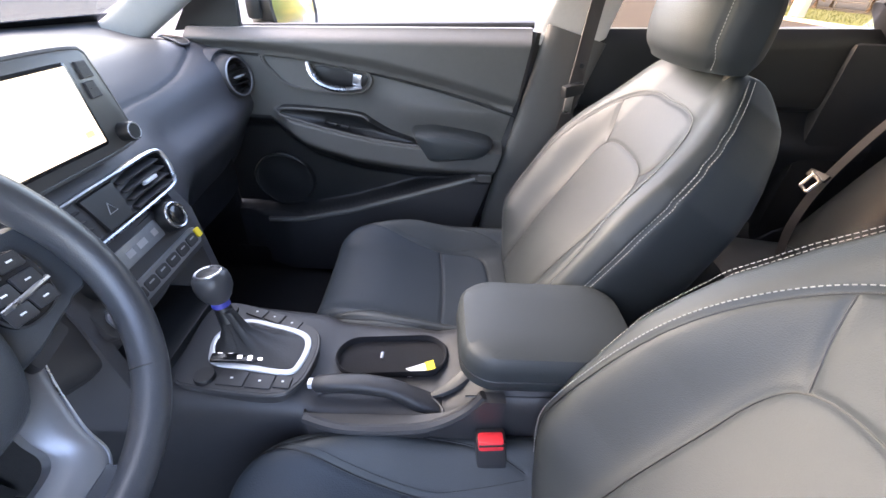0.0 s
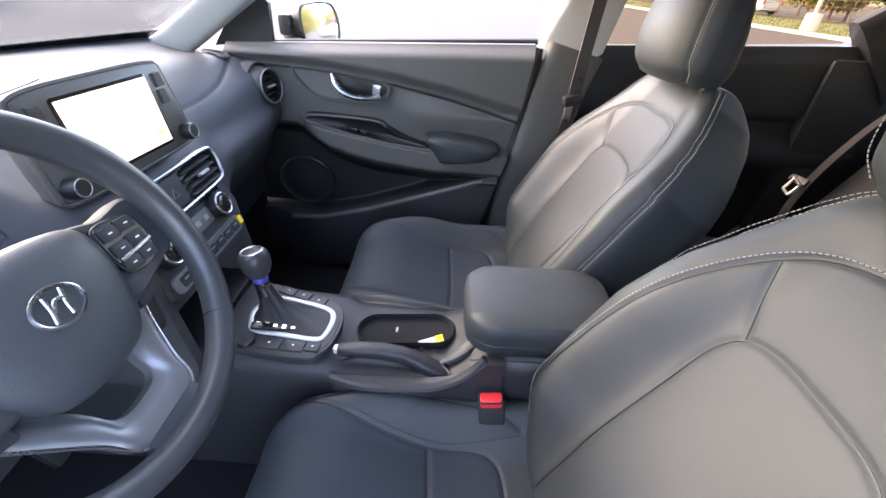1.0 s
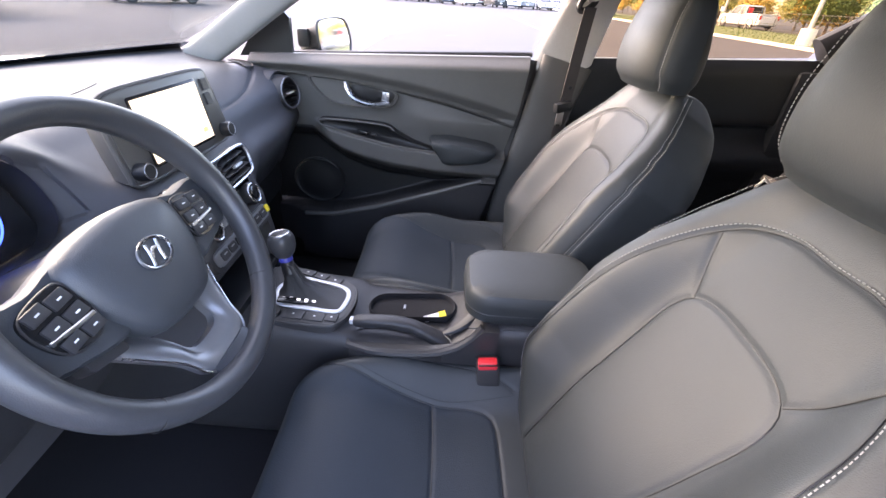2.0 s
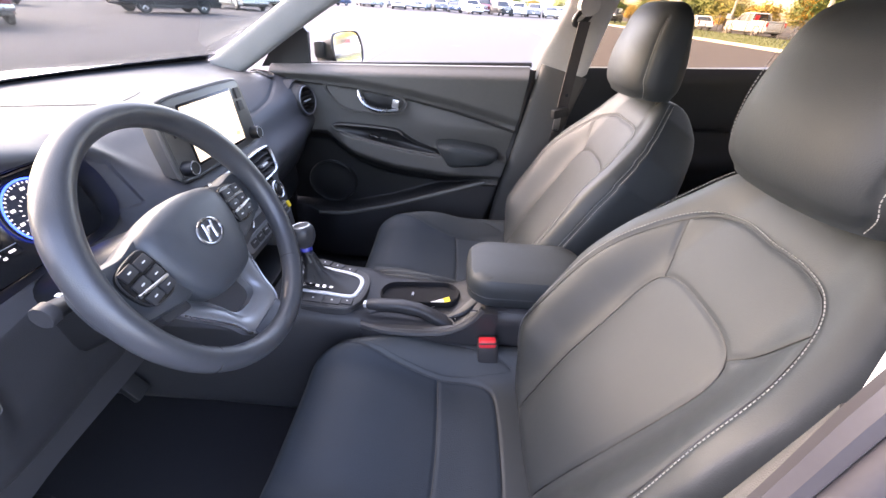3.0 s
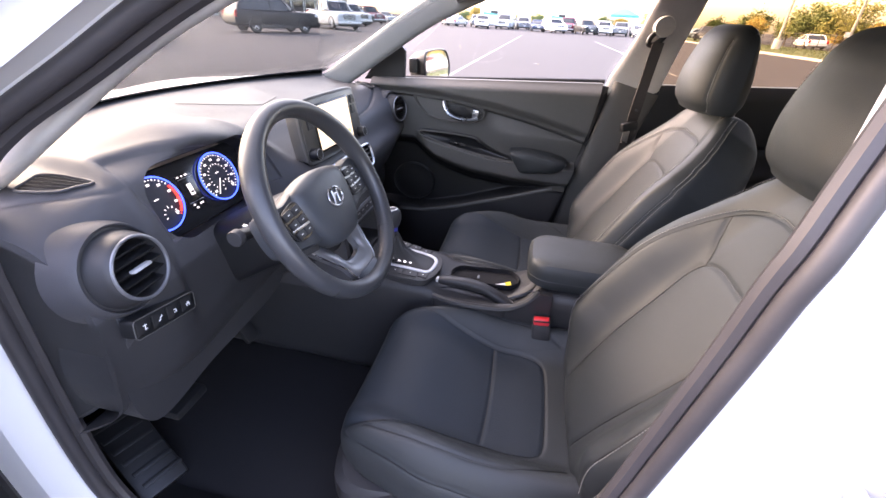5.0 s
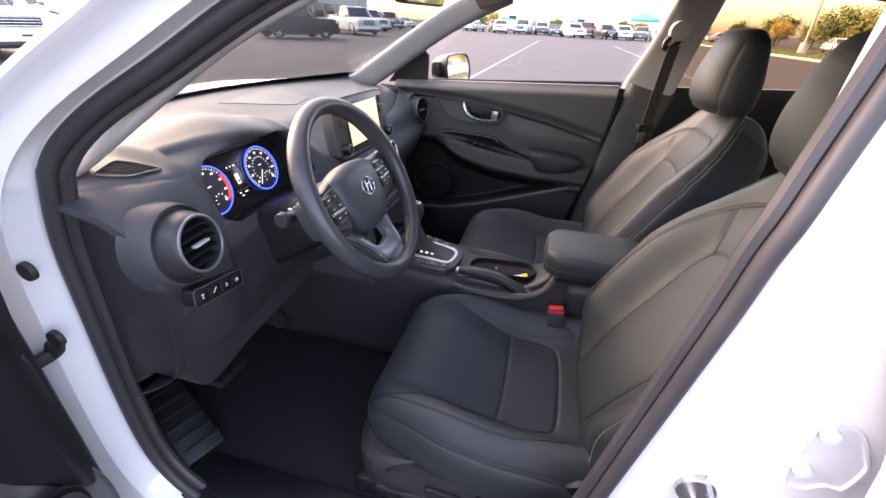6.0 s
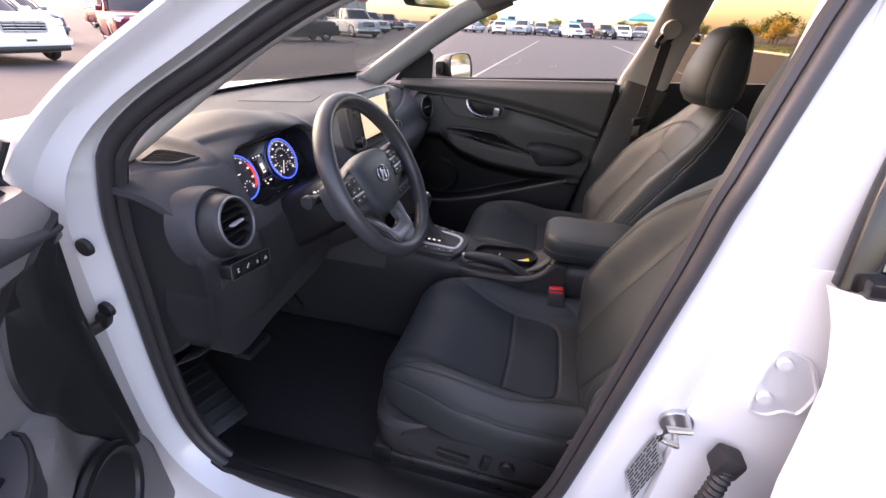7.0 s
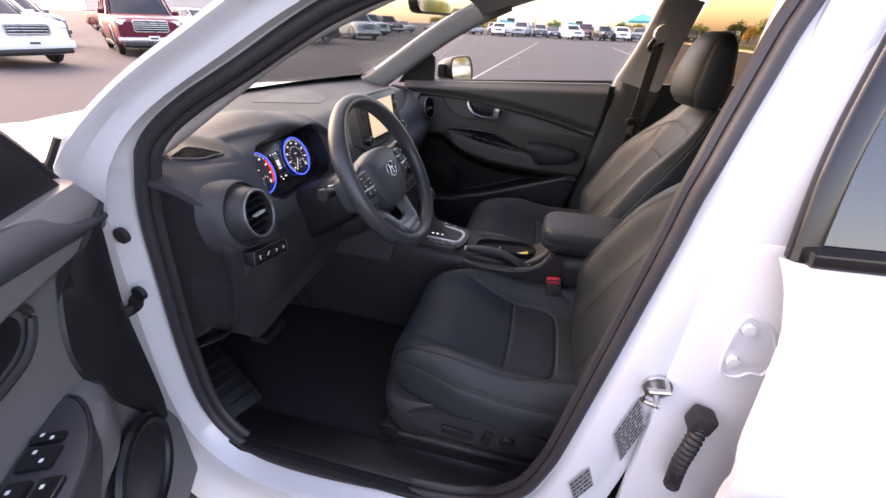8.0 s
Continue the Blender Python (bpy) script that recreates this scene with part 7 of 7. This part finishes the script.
        for x in (h - 0.95, -h + 1.05):
            c = (x, s * (Wd / 2 - 0.115), dia / 2)
            wl = part("wheel", tube([(x + (dia / 2 - 0.09) * math.cos(a), c[1], dia / 2 + (dia / 2 - 0.09) * math.sin(a)) for a in np.linspace(0, 2 * math.pi, 28, endpoint=False)], 0.09, 8, closed=True, flat=1.2, up=(0, 1, 0)), TYRE, v, "black tyre on an alloy rim")
            part("arch", tube([(x + (dia / 2 + 0.05) * math.cos(a), s * (Wd / 2 - 0.02), dia / 2 + (dia / 2 + 0.05) * math.sin(a)) for a in np.linspace(-0.2, math.pi + 0.2, 18)], 0.05, 6), PLASTIC, body)
            part("rim", disc((x, s * (Wd / 2 - 0.17), dia / 2), (0, s, 0), dia / 2 - 0.13, 0.06, 24), PLASTIC, wl)
            for k in range(5):
                a = 2 * math.pi * k / 5 + 0.3
                part("spoke", rbox((dia / 2 - 0.12, 0.03, 0.06), (x + (dia / 4 - 0.05) * math.cos(a), s * (Wd / 2 - 0.085), dia / 2 + (dia / 4 - 0.05) * math.sin(a)), 0.01, (0, -math.degrees(a), 0)), ALLOY, wl)
            part("rim_edge", ring((x, s * (Wd / 2 - 0.07), dia / 2), (0, 1, 0), dia / 2 - 0.155, 0.018, 28, 6), ALLOY, wl)
    gz = hood_z * 0.74
    gr = part("grille", rbox((0.10, Wd * 0.46, 0.30 if bed else 0.22), (h - 0.03, 0, gz), 0.04), GLOSS, body, "black grille with bright bars")
    for k in range(4):
        part("grille_bar", rbox((0.03, Wd * 0.44, 0.022), (h + 0.025, 0, gz - 0.09 + 0.06 * k), 0.006), ALLOY, gr)
    part("grille_frame", tube([(h + 0.02, a, gz + b) for a, b in rounded(Wd * 0.47, 0.32 if bed else 0.24, 0.06)], 0.018, 6, closed=True, up=(1, 0, 0)), ALLOY, gr, "bright grille surround")
    bmp = part("bumper", rbox((0.20, Wd * 0.94, 0.17), (h + 0.0, 0, 0.50), 0.05), ALLOY if bed else paint, body)
    part("lower_bumper", rbox((0.18, Wd * 0.86, 0.14), (h - 0.02, 0, 0.36), 0.04), PLASTIC, body, "black lower bumper")
    part("number_plate", rbox((0.012, 0.31, 0.15), (h + 0.105, 0, 0.55), 0.004), PAPER, bmp, "pale number plate")
    part("plate_bar", rbox((0.004, 0.22, 0.05), (h + 0.113, 0, 0.55), 0), PRINT, bmp)
    if bed:
        part("bed_well", rbox((1.75, Wd * 0.80, 0.02), (-h + 1.05, 0, belt + 0.003), 0.004), PLASTIC, body, "dark open load bed")
        for s in (1, -1):
            part("bed_side", rbox((1.95, 0.10, 0.08), (-h + 1.05, s * Wd * 0.455, belt + 0.02), 0.02), paint, body)
        part("tailgate", rbox((0.08, Wd * 0.86, 0.08), (-h + 0.12, 0, belt + 0.01), 0.02), paint, body)
    if kind == "van":
        for s in (1, -1):
            part("side_stripe", rbox((4.6, 0.02, 0.45), (-0.3, s * Wd * 0.445, 1.75), 0.005, (0, 6, 0)), material("teal_paint", (0.05, 0.35, 0.36), 0.4), body, "teal side stripe")
            part("side_window", rbox((1.2, 0.02, 0.5), (-0.8, s * Wd * 0.437, 2.2), 0.02), CARGLASS, body)
    return v


WHITE_CAR, RED_CAR, BLACK_CAR, SILVER_CAR, BLUE_CAR, GREY_CAR = (("pearl_white", (0.75, 0.75, 0.74)), ("dark_red", (0.115, 0.004, 0.020)), ("black", (0.015, 0.016, 0.018)), ("silver_grey", (0.42, 0.44, 0.45)), ("dark_blue", (0.03, 0.05, 0.10)), ("slate_grey", (0.16, 0.17, 0.18)))
PARKED = "vehicles parked round the car park"


def place(v, x, y, turn_deg):
    v.matrix_basis = pose(x, y, 0, 0, 0, turn_deg)
    v["group"] = PARKED
    return v


suv_white = place(vehicle("parked_suv", "white SUV with a chrome grille, parked nose out", WHITE_CAR, "suv"), -14.95, 7.5, -8)
truck_red = place(vehicle("parked_pickup", "dark red pickup truck with a chrome grille", RED_CAR, "pickup"), -15.4, 12.9, -36)
suv_black = place(vehicle("parked_suv", "black SUV standing sideways on the asphalt", BLACK_CAR, "suv"), -15.4, 23.4, 58)
truck_silver = place(vehicle("parked_pickup", "pale silver pickup truck facing the lane", SILVER_CAR, "pickup"), -16.5, 33.5, -40)
sedan_white = place(vehicle("parked_sedan", "white sedan behind the red pickup", WHITE_CAR, "sedan"), -24.5, 22.5, -12)
suv_grey = place(vehicle("parked_suv", "slate grey SUV in the far row", GREY_CAR, "suv"), -22.0, 13.0, -12)
van = place(vehicle("camper_van", "white camper van with a teal stripe, far off", WHITE_CAR, "van"), -8.0, 78.0, 8)
sedan_far = place(vehicle("parked_sedan", "silver sedan in the far row", SILVER_CAR, "sedan"), -13.5, 70.0, 75)
sedan_blue = place(vehicle("parked_sedan", "dark blue sedan in the far row", BLUE_CAR, "sedan"), -18.0, 66.0, 60)
far = [(suv_grey, -3.6, 72, -80), (suv_white, 1.0, 63, -70), (suv_black, 5.2, 65, -75), (suv_grey, 10.2, 68, -100), (sedan_white, 14.5, 70, -95), (truck_silver, -20.0, 44, -30), (suv_black, -21.5, 50, -35), (truck_red, -23.0, 57, -35), (sedan_far, -23, 64, -40),
       (suv_white, -9.0, 66, -85), (suv_grey, -30.5, 19, -12), (truck_red, -31, 26, -12), (suv_white, -32, 34, -12), (suv_grey, -31, 42, -20), (sedan_white, 27.5, 55, 80), (truck_silver, 28.0, 45.5, 95), (sedan_far, 24, 80, 0), (suv_black, 19.5, 62, -120), (truck_silver, -6.0, 69, -95), (sedan_blue, -1.2, 66, -85), (truck_red, 3.0, 70, -90), (suv_white, 7.6, 66, -88), (sedan_far, 12.2, 66, -92), (suv_grey, -11.0, 74, -80), (truck_silver, -15.5, 74, -70), (suv_black, 16.8, 68, -100), (van, 3.0, 84, 10), (suv_white, -26.5, 40, -25), (sedan_blue, -20.0, 28.5, -20)]
for v, x, y, a in far:
    copy_thing(v, pose(x, y, 0, 0, 0, a))

# ---- trees, fence, poles behind the verge ----
BARK = material("bark", (0.10, 0.075, 0.055), 0.9, vary=0.3, scale=6, bump=0.6, bscale=40)


def tree(name, label, color, height, spread, seed):
    t = thing(name, label, "tree", group="trees behind the car park")
    rnd = random.Random(seed)
    part("trunk", tube([(0, 0, -0.05), (0.03, 0.02, height * 0.3), (-0.05, 0.05, height * 0.6), (0, 0, height * 0.85)], [0.16, 0.12, 0.08, 0.03], 8), BARK, t)
    tips = []
    for k in range(12):
        a, z = rnd.uniform(0, 6.28), height * rnd.uniform(0.28, 0.75)
        r = spread * rnd.uniform(0.5, 0.95)
        tip = Vector((r * math.cos(a), r * math.sin(a), z + height * rnd.uniform(0.08, 0.25)))
        part("limb", tube([(0, 0, z), tip * 0.5 + Vector((0, 0, z * 0.5 + 0.1)), tip], [0.06, 0.04, 0.015], 6), BARK, t)
        tips += [tip, tip * 0.65 + Vector((0, 0, z * 0.35))]
    tips.append(Vector((0, 0, height)))
    vs, fs = [], []
    for tip in tips:
        for k in range(110):
            c = tip + Vector((rnd.gauss(0, spread * 0.22), rnd.gauss(0, spread * 0.22), rnd.gauss(0, height * 0.08)))
            d1 = Vector((rnd.uniform(-1, 1), rnd.uniform(-1, 1), rnd.uniform(-1, 1))).normalized() * rnd.uniform(0.08, 0.18)
            d2 = d1.orthogonal().normalized() * rnd.uniform(0.05, 0.10)
            i = len(vs)
            vs += [c - d1, c + d2, c + d1, c - d2]
            fs.append((i, i + 1, i + 2, i + 3))
    part("crown", (vs, fs), material("leaves_" + color[0], color[1], 0.7, vary=0.4, scale=1.2), t, "crown of small leaves")
    return t


green = tree("tree", "young green tree with an uneven crown", ("green", (0.10, 0.135, 0.035)), 3.2, 1.7, 1)
autumn = tree("tree", "tree with yellowing autumn leaves", ("autumn", (0.34, 0.24, 0.05)), 2.9, 1.6, 2)
olive = tree("tree", "olive green roadside tree", ("olive", (0.18, 0.18, 0.045)), 3.7, 1.9, 3)
green.matrix_basis, autumn.matrix_basis, olive.matrix_basis = pose(31, 34, 0), pose(33, 40, 0, 0, 0, 40), pose(36, 50, 0, 0, 0, 80)
rnd = random.Random(8)
for k in range(34):
    src = (green, autumn, olive)[k % 3]
    u = k / 33
    if k < 22:
        x, y = 29 + rnd.uniform(0, 7), 14 + 80 * (k / 21) + rnd.uniform(-1.5, 1.5)
    else:
        x, y = -30 + 58 * ((k - 22) / 11) + rnd.uniform(-2, 2), 104 + rnd.uniform(0, 10)
    c = copy_thing(src, pose(x, y, 0, 0, 0, rnd.uniform(0, 360)))
    c.scale = (rnd.uniform(0.8, 1.25),) * 3
FENCE = material("fence_metal", (0.05, 0.05, 0.05), 0.6, vary=0.2)
fence = thing("fence", "dark wire fence behind the verge", "fence", (25.6, 35, 0))
for k in range(27):
    part("post", tube([(25.6, 9 + 2.4 * k, 0), (25.6, 9 + 2.4 * k, 1.5)], 0.03, 6), FENCE, fence)
for z in (0.25, 0.65, 1.05, 1.45):
    part("rail", tube([(25.6, 9, z), (25.6, 71.4, z)], 0.014, 5), FENCE, fence)
POLE = material("pole_metal", (0.33, 0.31, 0.28), 0.5, metal=0.4, vary=0.15)


def lamp_post(x, y, h):
    p = thing("street_lamp", "tall grey lamp post on a concrete base", "street lamp", (x, y, 0), group="street lamps")
    part("base", loft([[(x + r * math.cos(a), y + r * math.sin(a), z) for a in np.linspace(0, 6.2832, 20, endpoint=False)] for r, z in ((0.33, 0), (0.33, 0.78), (0.30, 0.82))]), KERB, p, "round concrete base")
    part("pole", tube([(x, y, 0.8), (x, y, h)], [0.10, 0.06], 10), POLE, p)
    part("lamp_head", rbox((0.8, 0.35, 0.14), (x - 0.4, y, h), 0.04), POLE, p)


for x, y, h in ((16.6, 21.6, 9), (20.5, 46, 10), (26.5, 60, 11), (-4.5, 74, 10), (8, 92, 10), (-19, 40, 9)):
    lamp_post(x, y, h)
sig = thing("traffic_signal", "traffic signal mast with a long arm", "traffic signal", (27.5, 49, 0))
part("mast", tube([(27.5, 49, 0), (27.5, 49, 6.2)], 0.12, 8), POLE, sig)
part("mast_arm", tube([(27.5, 49, 5.9), (38, 42, 6.3)], 0.08, 8), POLE, sig)
for k in (0.35, 0.65, 0.95):
    part("signal_head", rbox((0.32, 0.32, 0.95), (27.5 + 10.5 * k, 49 - 7 * k, 5.7), 0.05), FENCE, sig, "black signal head")
for k, (x, y, c) in enumerate(((24.5, 44, 0), (25.0, 40.5, 1))):
    sgn = thing("road_sign", "small sign on a thin post", "road sign", (x, y, 0), group="road signs")
    part("post", tube([(x, y, 0), (x, y, 1.5)], 0.025, 6), POLE, sgn)
    part("plate", rbox((0.5, 0.03, 0.4), (x, y - 0.03, 1.5), 0.01, (0, 0, 20)), PAPER if c == 0 else RED, sgn)
TEAL = material("teal_canvas", (0.04, 0.30, 0.30), 0.7, vary=0.1)
tent = thing("canopy_tent", "teal canopy tent over the far row", "canopy tent", (11.5, 78, 0))
for dx, dy in ((-2, -2), (2, -2), (2, 2), (-2, 2)):
    part("leg", tube([(11.5 + dx, 78 + dy, 0), (11.5 + dx, 78 + dy, 2.5)], 0.04, 6), POLE, tent)
part("canopy", loft([[(11.5 + a * k, 78 + b * k, z) for a, b in rounded(4.3, 4.3, 0.2, 2)] for k, z in ((1.0, 2.4), (1.0, 2.7), (0.5, 3.3), (0.08, 3.7))]), TEAL, tent, "teal canvas roof")
BRICKW = material("pale_wall", (0.45, 0.43, 0.40), 0.8, vary=0.08, scale=0.6)
hall = thing("dealer_building", "long low red and pale commercial building", "building", (-50, 70, 0))
part("wall", rbox((24, 40, 4.6), (-52, 70, 2.3), 0.1), BRICKW, hall)
part("fascia", rbox((24.6, 40.6, 1.2), (-52, 70, 4.9), 0.1), material("red_fascia", (0.40, 0.03, 0.04), 0.5), hall, "red fascia")
for k in range(9):
    w = part("window", rbox((0.2, 3.2, 2.6), (-39.95, 54 + 4 * k, 1.6), 0.05), CARGLASS, hall)
    part("window_frame", tube([(-39.83, 54 + 4 * k + a, 1.6 + b) for a, b in rounded(3.2, 2.6, 0.05, 1)], 0.05, 4, closed=True, up=(1, 0, 0)), POLE, w)
